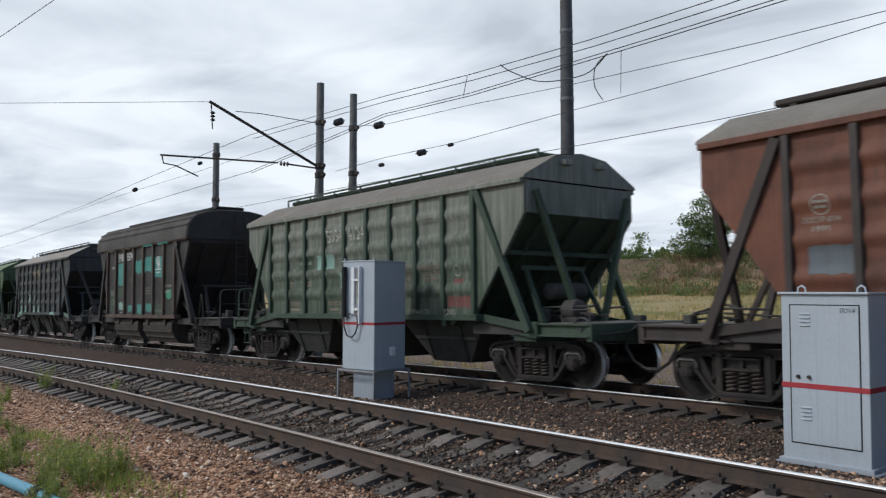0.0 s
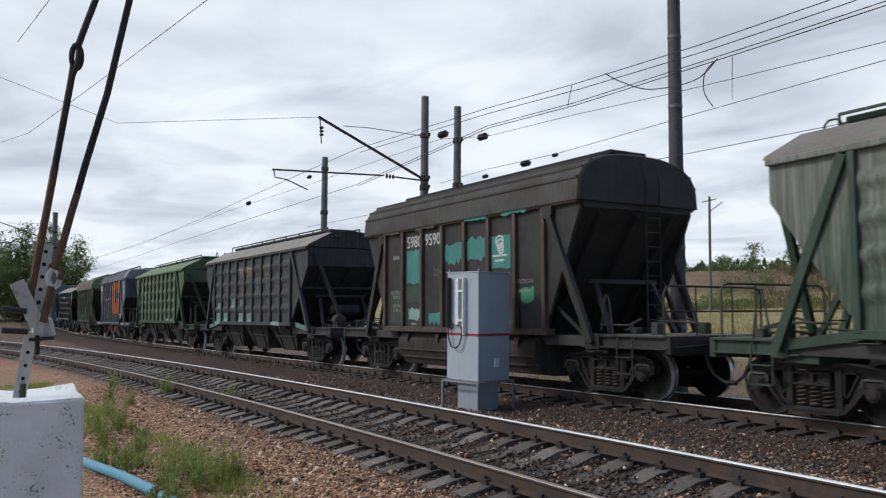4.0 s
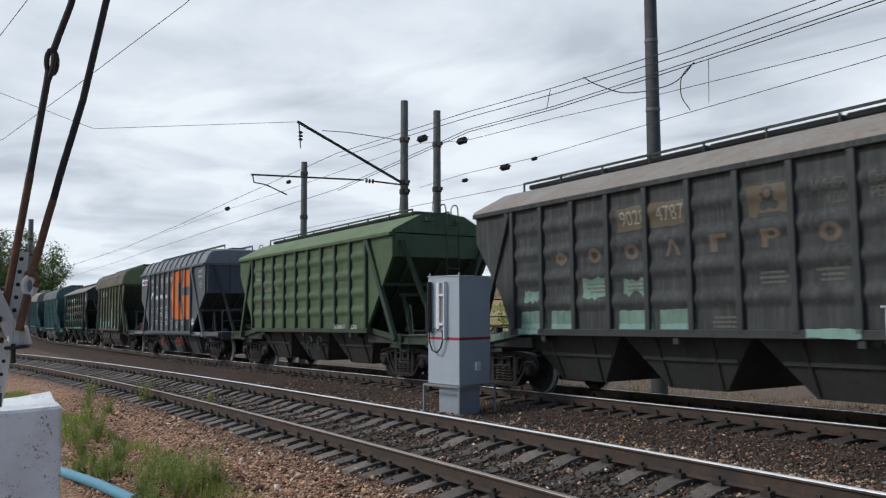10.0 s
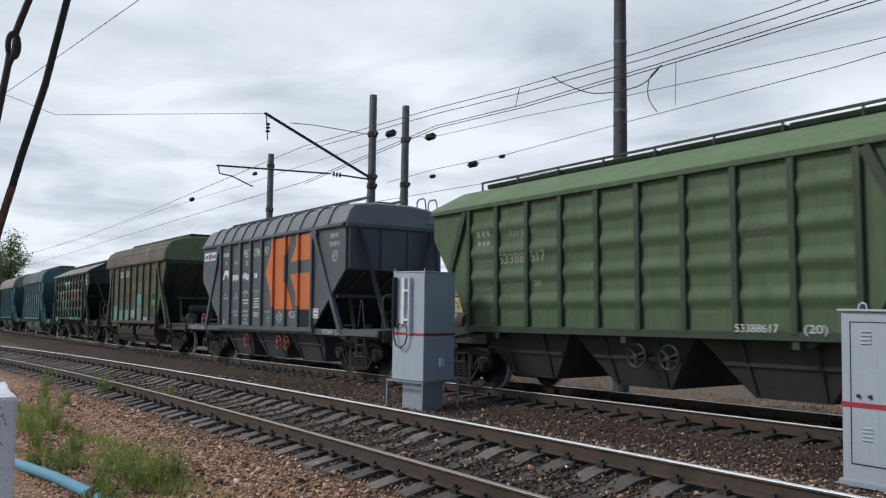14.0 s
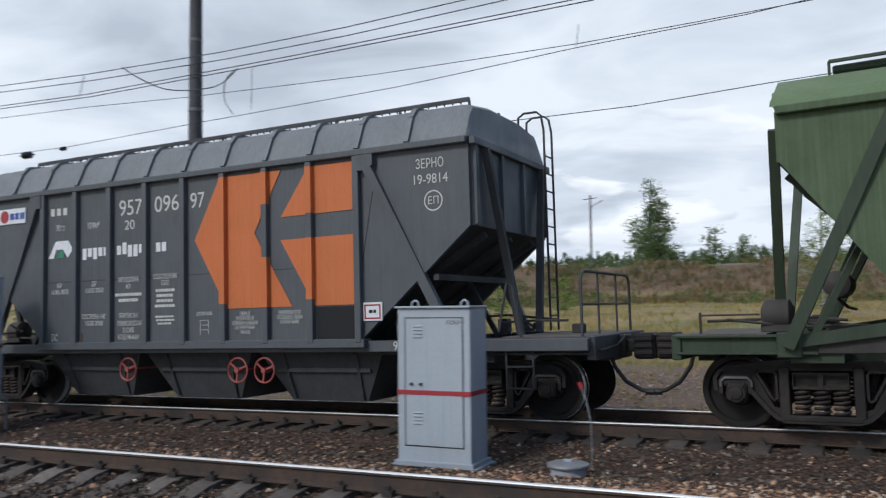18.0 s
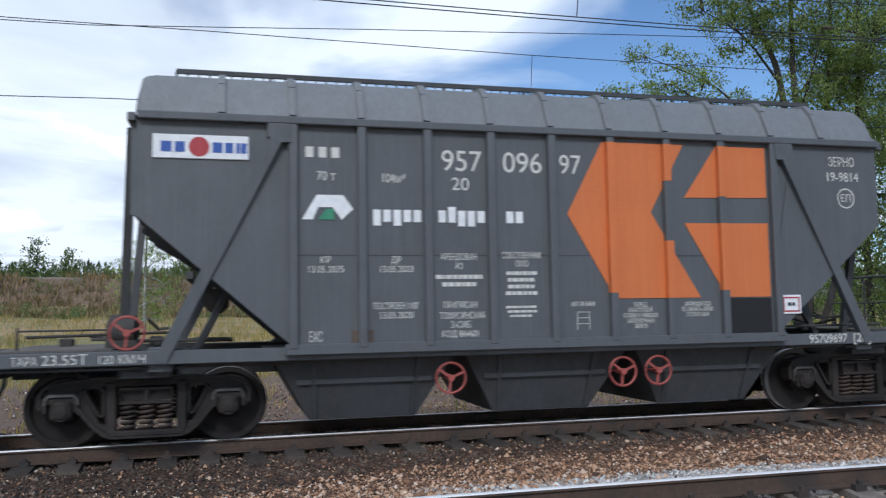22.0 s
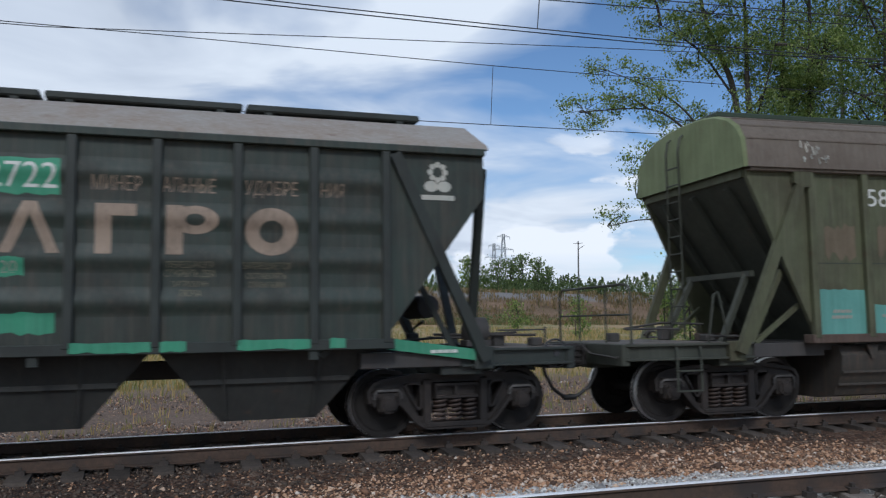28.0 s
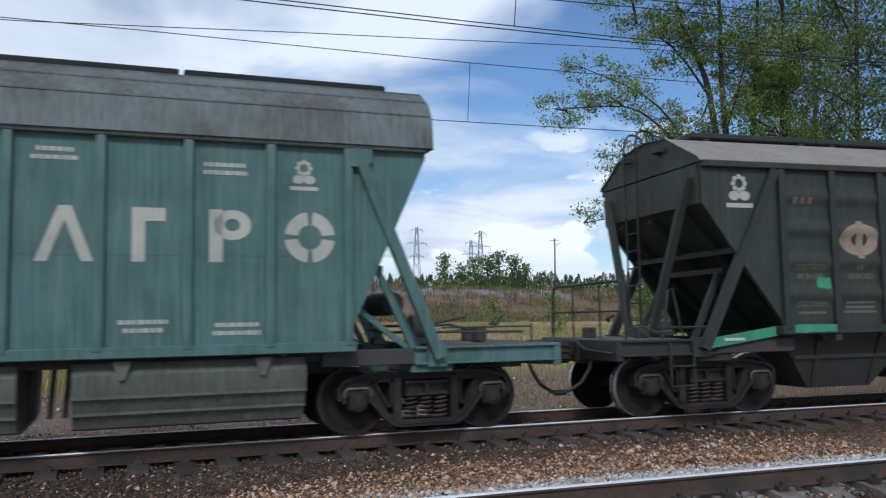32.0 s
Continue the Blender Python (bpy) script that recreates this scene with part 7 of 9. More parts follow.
for b, d, e, size in ((60.28, 29.0, 11.44, 0.25), (57.52, 29.3, 11.29, 0.25), (54.55, 25.5, 9.47, 0.2), (57.33, 27.5, 8.6, 0.13), (52.53, 24.0, 10.01, 0.11), (73.46, 31.0, 6.47, 0.15), (69.44, 33.0, 8.37, 0.14)):
    x, y = bearing(b, d)
    strain_insulator(x, y, 1.587 + d * math.tan(radians(e)), size)
for (x, y), z, zz in ((A, 8.0, 0.4), (B, 7.6, 0.2)):
    for dx in (-2.2, -0.9):
        s = Shape()
        s.tube([(x, y, z), (x + dx, y + 0.7, 1.0)], 0.012, 5)
        solid("guy_wire", s, WIRE, "thin slanting guy wire of a concrete mast", "guy wire", "mast guy wires")
# two wires of the empty track cross the sky behind the anchor rods
for label, ends in (("thin wire crossing the sky", (bearing(87.79, 24) + (1.587 + 24 * math.tan(radians(15.5)),), bearing(86.1, 20) + (1.587 + 20 * math.tan(radians(18.2)),), bearing(83, 16) + (8.3,))),
                    ("thin wire crossing the sky", (bearing(92, 40) + (7.0,), bearing(86.99, 30) + (1.587 + 30 * math.tan(radians(10.13)),), bearing(83.1, 24) + (1.587 + 24 * math.tan(radians(13.65)),), bearing(76.46, 17) + (1.587 + 17 * math.tan(radians(19.43)),), bearing(70, 14) + (8.2,))),
                    ("thin span wire between masts", (bearing(92, 30) + (9.2,), bearing(81.86, 29) + (1.587 + 29 * math.tan(radians(11.21)),), (-26.27, 10.13, 7.78)))):
    s = Shape()
    s.tube([Vector(p) for p in ends], 0.008, 5)
    solid("overhead_wire", s, WIRE, label, "overhead wire", "overhead wires")


# ---- cabinets between the tracks ----
DOOR_GAP = plain("dark_door_gap", (0.02, 0.021, 0.022), 0.8)
STEEL_GREY = paint("grey_enamel_steel", (0.40, 0.44, 0.49), (0.28, 0.3, 0.32), 0.3, (0.46, 0.48, 0.5), 0.15, 0.06, 0.5)


def cabinet_b():
    x, y = -5.03, 9.48
    g = -0.42
    c = thing("signal_cabinet", "light grey steel signal cabinet with a red band, shut", "cabinet", "grey signal cabinets", at=pose(x, y, g, 0, 0, 3.5))
    s = Shape()
    s.slab(-0.5, 0.5, -0.27, 0.27, 0.06, 1.97, 0.008)
    part("body", s, CAB_GREY, c)
    s = Shape()
    s.slab(-0.53, 0.52, -0.31, 0.29, 1.972, 2.0, 0.006)
    part("lid", s, CAB_GREY, c)
    s = Shape()
    s.slab(-0.54, 0.54, -0.31, 0.31, 0.0, 0.07, 0.008)
    part("plinth", s, STEEL_GREY, c)
    s = Shape()
    for a, b2, z0, z1 in ((-0.40, 0.41, 1.845, 1.857), (-0.40, 0.41, 0.245, 0.257), (-0.40, -0.388, 0.245, 1.857), (0.398, 0.41, 0.245, 1.857)):
        s.box(a, b2, -0.2745, -0.262, z0, z1)
    part("door_gap", s, DOOR_GAP, c)
    s = Shape()
    s.slab(-0.386, 0.396, -0.277, -0.26, 0.259, 1.843, 0.004)
    door = part("door", s, CAB_GREY, c)
    for z in (1.60, 0.52):
        for i in range(4):
            s = Shape()
            s.prism([(-0.277, z + i * 0.045), (-0.295, z + i * 0.045 + 0.008), (-0.277, z + i * 0.045 + 0.022)], -0.27, -0.15, "x")
            part("vent_slat", s, CAB_GREY, door)
    for u in (-0.30, -0.17):
        s = Shape()
        s.lathe([(0.02, -0.03), (0.022, 0.0)], 12, (u, -0.278, 1.02), "y")
        part("lock", s, IRON, door)
    s = Shape()
    s.slab(-0.503, 0.503, -0.281, 0.275, 0.885, 0.945, 0.002)
    part("red_band", s, RED, c, "red painted band")
    for u in (-0.33, 0.36):
        s = Shape()
        s.tube([(u - 0.05, -0.1, 1.99), (u - 0.04, -0.1, 2.05), (u, -0.1, 2.075), (u + 0.04, -0.1, 2.05), (u + 0.05, -0.1, 1.99)], 0.012, 8)
        part("lifting_eye", s, CAB_GREY, c)
    for u in (-0.56, 0.56):
        s = Shape()
        s.slab(u - 0.03, u + 0.03, -0.36, 0.34, -0.1, 0.02, 0.006)
        part("foot_rail", s, STEEL_GREY, c)
    lettering(c, "ПСЧ-Р", 0.28, 1.765, 0.05, BLACK, -0.2785, 0.17)
    return c


def cabinet_a():
    g = ground_z(-14.9, 9.2)
    c = thing("signal_cabinet", "tall grey steel signal cabinet on a pedestal with thin legs", "cabinet", "grey signal cabinets", at=pose(-14.78, 9.32, g, 0, 0, 13))
    w = 0.46
    s = Shape()
    s.slab(-w, w, -w, w, 0.62, 2.82, 0.01)
    part("body", s, CAB_GREY, c)
    s = Shape()
    s.slab(-w - 0.015, w + 0.015, -w - 0.015, w + 0.015, 2.82, 2.845, 0.006)
    part("lid", s, CAB_GREY, c)
    s = Shape()
    s.slab(-w - 0.004, w + 0.004, -w - 0.004, w + 0.004, 1.53, 1.585, 0.002)
    part("red_band", s, RED, c, "red painted band")
    s = Shape()
    s.slab(-0.3, 0.3, -0.3, 0.3, -0.1, 0.62, 0.01)
    part("pedestal", s, STEEL_GREY, c)
    s = Shape()
    f = 0.52
    for a, b2 in ((-f, -f), (f, -f), (f, f), (-f, f)):
        s.slab(a - 0.02, a + 0.02, b2 - 0.02, b2 + 0.02, -0.15, 0.6, 0.004)
    part("leg_frame", s, GALV, c)
    s = Shape()
    for a, b2, d2, e2 in ((-f, -f, f, -f), (f, -f, f, f), (f, f, -f, f), (-f, f, -f, -f)):
        s.bar((a, b2, 0.6), (d2, e2, 0.6), 0.045, 0.04)
    part("leg_rail", s, GALV, c)
    # conduit cover, tube and cable on the face towards the near track
    s = Shape()
    s.slab(-0.13, -0.04, -w - 0.09, -w, 1.75, 2.7, 0.008)
    part("conduit_cover", s, SIGN_WHITE, c, "pale upright conduit cover")
    s = Shape()
    s.slab(-0.035, 0.07, -w - 0.05, -w, 1.72, 2.7, 0.008)
    part("conduit_cover", s, CONCRETE, c, "dark slotted conduit")
    s = Shape()
    s.slab(0.075, 0.11, -w - 0.09, -w, 1.55, 2.72, 0.006)
    part("guard_rail", s, SIGN_WHITE, c)
    for z in (2.42, 1.82):
        part("fixing_strap", Shape().slab(-0.04, 0.09, -w - 0.1, -w - 0.04, z, z + 0.05, 0.006), SIGN_WHITE, c)
    s = Shape()
    s.tube([(-0.36, -w - 0.06, 2.72), (-0.36, -w - 0.06, 1.68)], 0.05, 10)
    part("conduit", s, BLACK, c, "black upright conduit")
    s = Shape()
    s.tube([(-0.36, -w - 0.06, 1.7), (-0.33, -w - 0.08, 1.48), (-0.24, -w - 0.09, 1.31), (-0.1, -w - 0.09, 1.27), (0.0, -w - 0.08, 1.36), (0.05, -w - 0.06, 1.55), (0.0, -w - 0.04, 1.72)], 0.016, 8)
    s.tube([(-0.3, -w - 0.03, 1.66), (-0.2, -w - 0.05, 1.76), (-0.1, -w - 0.04, 1.74)], 0.012, 8)
    part("cable", s, HOSE, c, "drooping black cable")
    s = Shape()
    s.slab(w, w + 0.05, -0.02, 0.12, 0.9, 1.08, 0.01)
    part("socket_box", s, SIGN_WHITE, c)
    for u, v in ((-w + 0.03, -w + 0.03), (w - 0.03, -w + 0.03), (-w + 0.03, w - 0.03)):
        s = Shape()
        s.slab(u - 0.015, u + 0.015, v - 0.015, v + 0.015, 2.84, 2.9, 0.003)
        part("corner_lug", s, GALV, c)
    return c


cabinet_b()
cabinet_a()
g = ground_z(-3.35, 9.44)
cap = thing("cable_pit_cover", "round pale grey steel cable pit cover on the gravel", "manhole cover", at=pose(-3.35, 9.44, g))
s = Shape()
s.lathe([(0.21, -0.05), (0.21, 0.1)], 28)
part("collar", s, STEEL_GREY, cap)
s = Shape()
s.lathe([(0.245, 0.1), (0.25, 0.115), (0.245, 0.135), (0.18, 0.155), (0.05, 0.16)], 32)
part("lid", s, GALV, cap)
s = Shape()
s.slab(-0.05, 0.05, -0.02, 0.02, 0.15, 0.185, 0.004)
part("grip", s, STEEL_GREY, cap)
g = ground_z(-3.15, 9.7)
stake = thing("cable_stake", "thin bent wire stake with a rusty red tip", "stake", at=pose(-3.15, 9.7, g))
s = Shape()
s.tube([(0.0, 0, -0.1), (0.01, 0, 0.3), (0.0, 0, 0.6), (-0.05, 0, 0.85), (-0.1, 0, 0.98)], 0.009, 6)
part("rod", s, GALV, stake)
s = Shape()
s.tube([(-0.1, 0, 0.98), (-0.13, 0, 1.06)], 0.028, 8)
part("tip", s, RED, stake)

# ---- white anchor block with its rods ----
blk = thing("anchor_block", "whitewashed concrete anchor block with chipped edges", "concrete block", at=pose(0, 0, 0))
bm = bmesh.new()
bmesh.ops.create_cube(bm, size=1.0)
bmesh.ops.scale(bm, vec=(1.3, 1.75, 1.5), verts=bm.verts)
bmesh.ops.bevel(bm, geom=bm.edges[:], offset=0.018, segments=2, affect="EDGES")
bmesh.ops.subdivide_edges(bm, edges=bm.edges[:], cuts=5, use_grid_fill=True)
for v in bm.verts:
    n3 = noise.noise_vector(v.co * 3.1)
    v.co += n3 * 0.014 + noise.noise_vector(v.co * 11) * 0.006
    if v.co.z > 0.6:
        v.co.z += 0.05 * noise.noise(v.co * 1.7) - 0.02 * (v.co.x > 0.5)
me = bpy.data.meshes.new("block")
bm.to_mesh(me)
bm.free()
me.materials.append(WHITEWASH)
me.shade_smooth()
me.set_sharp_from_angle(angle=radians(28))
part("block", me, None, blk, at=pose(-9.09, 0.145, -0.08, 0, 0, -2))
anchor = thing("guy_anchor", "rusty guy rods on a riveted white bracket", "guy rods", at=pose(0, 0, 0))
X0 = -8.75


def flat(y0, z0, y1, z1, wide, thick, x=X0):
    """A flat steel strip standing in the plane of the rods."""
    return Shape().bar((x, y0, z0), (x, y1, z1), thick, wide, (0, -(z1 - z0), y1 - y0))


STRIP = paint("chipped_white_steel", (0.66, 0.65, 0.62), (0.22, 0.18, 0.15), 0.5, (0.5, 0.45, 0.38), 0.3, 0.75, 0.7)
lower = part("lower_bracket", flat(0.54, 1.27, 0.45, 0.62, 0.085, 0.02), STRIP, anchor, "perforated white steel strip")
part("lower_bracket", flat(0.58, 1.27, 0.50, 0.62, 0.06, 0.02, X0 - 0.12), STRIP, anchor)
for i in range(5):
    z = 0.72 + 0.12 * i
    part("bolt_hole", Shape().lathe([(0.017, -0.012), (0.017, 0.012)], 10, (X0, 0.464 + 0.138 * (z - 0.62), z), "x"), BLACK, lower)
upper = part("upper_bracket", flat(0.655, 2.10, 0.59, 1.42, 0.115, 0.02), STRIP, anchor, "perforated white steel strip")
for i in range(5):
    z = 1.55 + 0.12 * i
    part("bolt_hole", Shape().lathe([(0.02, -0.013), (0.02, 0.013)], 10, (X0, 0.602 + 0.095 * (z - 1.55), z), "x"), BLACK, upper)
part("trough", flat(0.41, 1.74, 0.60, 1.33, 0.13, 0.05, X0 + 0.02), STRIP, anchor, "worn white steel channel")
part("trough", flat(0.47, 1.72, 0.64, 1.36, 0.03, 0.12, X0 - 0.02), STRIP, anchor)
part("clamp_box", Shape().slab(X0 - 0.14, X0 + 0.05, 0.56, 0.735, 1.22, 1.37, 0.01, pose(0, 0, 0)), STRIP, anchor, "chipped white steel clamp")
part("clamp_plate", flat(0.70, 1.40, 0.74, 1.24, 0.03, 0.22), STRIP, anchor)
part("clamp_plate", flat(0.55, 1.20, 0.72, 1.215, 0.03, 0.2), IRON_BROWN, anchor)
part("foot_bolt", Shape().tube([(X0 + 0.02, 0.49, 0.60), (X0 + 0.02, 0.50, 0.79)], 0.028, 8), IRON, anchor)
part("foot_plate", Shape().slab(X0 - 0.15, X0 + 0.08, 0.40, 0.56, 0.58, 0.64, 0.01), STRIP, anchor)
for y0, z0, y1, z1 in ((0.30, 1.49, 0.50, 1.465), (0.30, 1.29, 0.52, 1.275)):
    part("cross_bolt", Shape().tube([(X0 + 0.05, y0, z0), (X0 + 0.05, y1, z1)], 0.028, 8), RUST_ROD, anchor, "rusty long bolt")
part("bolt", Shape().tube([(X0 + 0.04, 0.60, 1.24), (X0 + 0.04, 0.605, 1.06)], 0.022, 8), RUST_ROD, anchor)
RUST_BROWN = grainy("orange_brown_rust", (0.085, 0.042, 0.025), (0.17, 0.085, 0.048), (0.05, 0.034, 0.027), 11, 0.85, 0.4, 0.004)
part("rod", Shape().tube([(X0, 0.525, 1.58), (X0, 0.64, 2.404), (X0, 0.70, 2.85)], 0.036, 10), RUST_BROWN, anchor, "rust-brown guy rod")
part("rod", Shape().tube([(X0, 0.70, 2.85), (X0, 0.815, 3.72), (X0, 0.83, 3.86)], 0.033, 10), RUST_ROD, anchor, "tarred guy rod")
ring1 = [(X0, 0.855 + 0.045 * math.sin(2 * math.pi * i / 14), 3.95 + 0.12 * math.cos(2 * math.pi * i / 14)) for i in range(15)]
part("link", Shape().tube(ring1, 0.026, 8, caps=False), RUST_ROD, anchor, "bent link between rods")
part("link", Shape().tube([(X0, 0.815, 3.72), (X0 + 0.03, 0.86, 3.86), (X0 + 0.03, 0.87, 4.02)], 0.026, 8), RUST_ROD, anchor)
part("rod", Shape().tube([(X0, 0.855, 4.02), (X0, 0.905, 4.2), (X0, 1.011, 4.553), (X0, 1.32, 6.2), (X0, 1.85, 9.0)], 0.033, 10), RUST_ROD, anchor, "tarred guy rod")
part("rod", Shape().tube([(X0 + 0.05, 0.645, 1.36), (X0 + 0.05, 0.705, 1.70)], 0.036, 10), RUST_BROWN, anchor, "rust-brown guy rod")
ring2 = [(X0 + 0.05, 0.722 + 0.05 * math.sin(2 * math.pi * i / 14), 1.78 + 0.085 * math.cos(2 * math.pi * i / 14)) for i in range(15)]
part("link", Shape().tube(ring2, 0.026, 8, caps=False), STRIP, anchor, "bent eye of the rod")
part("link", Shape().tube([(X0 + 0.02, 0.68, 1.8), (X0 + 0.02, 0.70, 1.9), (X0 + 0.05, 0.74, 1.92), (X0 + 0.08, 0.79, 1.84), (X0 + 0.06, 0.77, 1.77)], 0.026, 8), RUST_BROWN, anchor)
part("rod", Shape().tube([(X0 + 0.05, 0.725, 1.86), (X0 + 0.05, 0.79, 2.12), (X0 + 0.05, 0.855, 2.416), (X0 + 0.05, 0.90, 2.6)], 0.036, 10), RUST_BROWN, anchor, "rust-brown guy rod")
part("rod", Shape().tube([(X0 + 0.05, 0.90, 2.6), (X0 + 0.05, 0.957, 2.862), (X0 + 0.05, 1.14, 3.609), (X0 + 0.05, 1.324, 4.613), (X0 + 0.05, 1.75, 6.6), (X0 + 0.05, 2.3, 9.0)], 0.034, 10), RUST_ROD, anchor, "tarred guy rod")

s = Shape()
s.tube([(-16.0, 1.25, ground_z(-16, 1.3) + 0.03), (-13.5, 1.6, ground_z(-13.5, 1.6) + 0.07), (-11.9, 1.9, ground_z(-11.9, 1.9) + 0.09), (-10.5, 2.1, ground_z(-10.5, 2.1) + 0.09), (-9.0, 2.25, ground_z(-9, 2.3) + 0.07), (-6.0, 2.3, ground_z(-6, 2.3) + 0.04)], 0.068, 14)
pipe = thing("water_pipe", "blue plastic water pipe lying on the verge", "pipe")
part("tube", s, BLUE_PIPE, pipe)
s = Shape()
s.tube([(-10.6, 2.085, ground_z(-10.6, 2.08) + 0.09), (-10.35, 2.115, ground_z(-10.3, 2.1) + 0.09)], 0.074, 14)
part("sleeve", s, BLACK, pipe)

# ---- plants ----
def leaf_material(name, c0, c1, c2, through=0.35):
    """Leaves: a colour for each leaf, light shining through."""
    m, nt, b = mat_base(name)
    geo = nt.nodes.new("ShaderNodeNewGeometry")
    v = coords(nt)
    clump = tex(nt, "ShaderNodeTexNoise", v, Scale=0.9, Detail=3, Roughness=0.6).outputs["Fac"]
    col = ramp(nt, geo.outputs["Random Per Island"], (0.0, c0), (0.55, c1), (1.0, c2))
    col = mixed(nt, 0.55, col, mixed(nt, ramp(nt, clump, (0.35, (0, 0, 0)), (0.65, (1, 1, 1))), (0.55, 0.6, 0.55), (1.25, 1.2, 1.0)), "MULTIPLY")
    nt.links.new(col, b.inputs["Base Color"])
    b.inputs["Roughness"].default_value = 0.6
    tr = nt.nodes.new("ShaderNodeBsdfTranslucent")
    nt.links.new(mixed(nt, 1.0, col, (1.3, 1.35, 0.7), "MULTIPLY"), tr.inputs["Color"])
    mx = nt.nodes.new("ShaderNodeMixShader")
    mx.inputs[0].default_value = through
    nt.links.new(b.outputs[0], mx.inputs[1])
    nt.links.new(tr.outputs[0], mx.inputs[2])
    nt.links.new(mx.outputs[0], nt.nodes["Material Output"].inputs[0])
    return m


LEAF = leaf_material("summer_leaves", (0.10, 0.155, 0.055), (0.19, 0.265, 0.09), (0.38, 0.43, 0.19), 0.55)
LEAF_DARK = leaf_material("dense_dark_leaves", (0.09, 0.14, 0.055), (0.165, 0.235, 0.085), (0.31, 0.36, 0.15), 0.55)
LEAF_FAR = leaf_material("distant_leaves", (0.08, 0.125, 0.05), (0.115, 0.17, 0.06), (0.18, 0.22, 0.085), 0.35)
LEAF_WOODS = leaf_material("distant_woods", (0.055, 0.085, 0.036), (0.09, 0.135, 0.05), (0.15, 0.19, 0.075), 0.35)
GRASS_LEAF = leaf_material("dry_and_green_grass", (0.17, 0.20, 0.065), (0.37, 0.285, 0.13), (0.52, 0.35, 0.19), 0.35)
WEED_LEAF = leaf_material("feathery_weed_green", (0.14, 0.20, 0.065), (0.25, 0.31, 0.105), (0.42, 0.42, 0.19), 0.5)
RUSSET = leaf_material("russet_withered_herbs", (0.12, 0.12, 0.05), (0.22, 0.15, 0.085), (0.32, 0.225, 0.14), 0.3)
BARK = grainy("grey_brown_bark", (0.04, 0.034, 0.028), (0.08, 0.07, 0.06), (0.033, 0.03, 0.024), 9, 0.95, 0.8, 0.03)
BIRCH = grainy("white_birch_bark", (0.30, 0.29, 0.27), (0.48, 0.47, 0.45), (0.06, 0.055, 0.05), 7, 0.85, 0.4, 0.01)


def leaves_mesh(name, centres, size, mat, seed, droop=0.3):
    """Leaf blades, one folded quad each, at the centres."""
    r = np.random.default_rng(seed)
    c = np.asarray(centres, dtype=float)
    n = len(c)
    a = r.normal(size=(n, 3))
    a[:, 2] -= droop
    a /= np.linalg.norm(a, axis=1)[:, None]
    b = r.normal(size=(n, 3))
    b -= a * (a * b).sum(1)[:, None]
    b /= np.linalg.norm(b, axis=1)[:, None]
    s = (size * r.uniform(0.6, 1.35, n))[:, None]
    v = np.stack([c - a * s * 0.5, c + b * s * 0.3, c + a * s * 0.5, c - b * s * 0.3], 1).reshape(-1, 3)
    me = bpy.data.meshes.new(name)
    me.vertices.add(4 * n)
    me.vertices.foreach_set("co", v.ravel())
    me.loops.add(4 * n)
    me.loops.foreach_set("vertex_index", np.arange(4 * n, dtype=np.int32))
    me.polygons.add(n)
    me.polygons.foreach_set("loop_start", np.arange(0, 4 * n, 4, dtype=np.int32))
    me.materials.append(mat)
    me.update()
    me.validate()
    return me


def bowed(a, b, bow, r, k=5):
    a, b = Vector(a), Vector(b)
    side = Vector((r.uniform(-1, 1), r.uniform(-1, 1), r.uniform(0.2, 1))) * bow * (b - a).length
    return [a.lerp(b, i / k) + side * math.sin(math.pi * i / k) for i in range(k + 1)]


def tree(label, foot, stems, limbs, blobs, leaf_mat, leaf_size, per_m3, seed, bark=None, cluster=0.4, per_cluster=26, group=""):
    """A tree in its own space: stems and limbs as (points, radius), the crown as blobs (centre, radii, share of leaves)."""
    r = random.Random(seed)
    bark = bark or BARK
    t = thing("tree", label, "tree", group, at=pose(*foot))
    for pts, rad in stems:
        part("trunk", Shape().tube(curved(pts, 4), rad, 9, rad * 0.25), bark, t)
    nodes = [Vector(p) for pts, _ in stems for p in pts[1:]]
    for pts, rad in limbs:
        part("limb", Shape().tube(curved(pts, 3), rad, 7, rad * 0.3), bark, t)
        nodes += [Vector(p) for p in pts[1:]]
    twigs, centres = Shape(), []
    for (cx, cy, cz), (rx, ry, rz), share in blobs:
        vol = 4.19 * rx * ry * rz
        count = max(4, int(vol * per_m3 * share))
        hub = Vector((cx, cy, cz))
        near = min(nodes, key=lambda p: (p - hub).length)
        twigs.tube(bowed(near, hub, 0.08, r), 0.05 * max(0.5, min(2.0, rx / 1.2)), 5, 0.015, False)
        for i in range(count):
            d = Vector((r.gauss(0, 1), r.gauss(0, 1), r.gauss(0, 1))).normalized() * r.uniform(0.35, 1.0) ** 0.6
            p = hub + Vector((d.x * rx, d.y * ry, d.z * rz))
            if i % 2 == 0:
                twigs.tube(bowed(hub.lerp(p, 0.15), p, 0.1, r, 3), 0.014, 3, 0.005, False)
            m = max(3, int(per_cluster * r.uniform(0.5, 1.4)))
            spread = cluster * r.uniform(0.7, 1.3)
            for _ in range(m):
                centres.append((p.x + r.gauss(0, spread), p.y + r.gauss(0, spread), p.z + r.gauss(0, spread * 0.6)))
    tagged(part("branchwork", twigs, bark, t), kind="stuff")
    tagged(part("crown", leaves_mesh("crown", centres, leaf_size, leaf_mat, seed), None, t, "uneven crown of small leaves with gaps"), kind="stuff")
    return t


def grove_spot(b, d):
    x, y = bearing(b, d)
    return x, y, ground_z(x, y) - 0.1


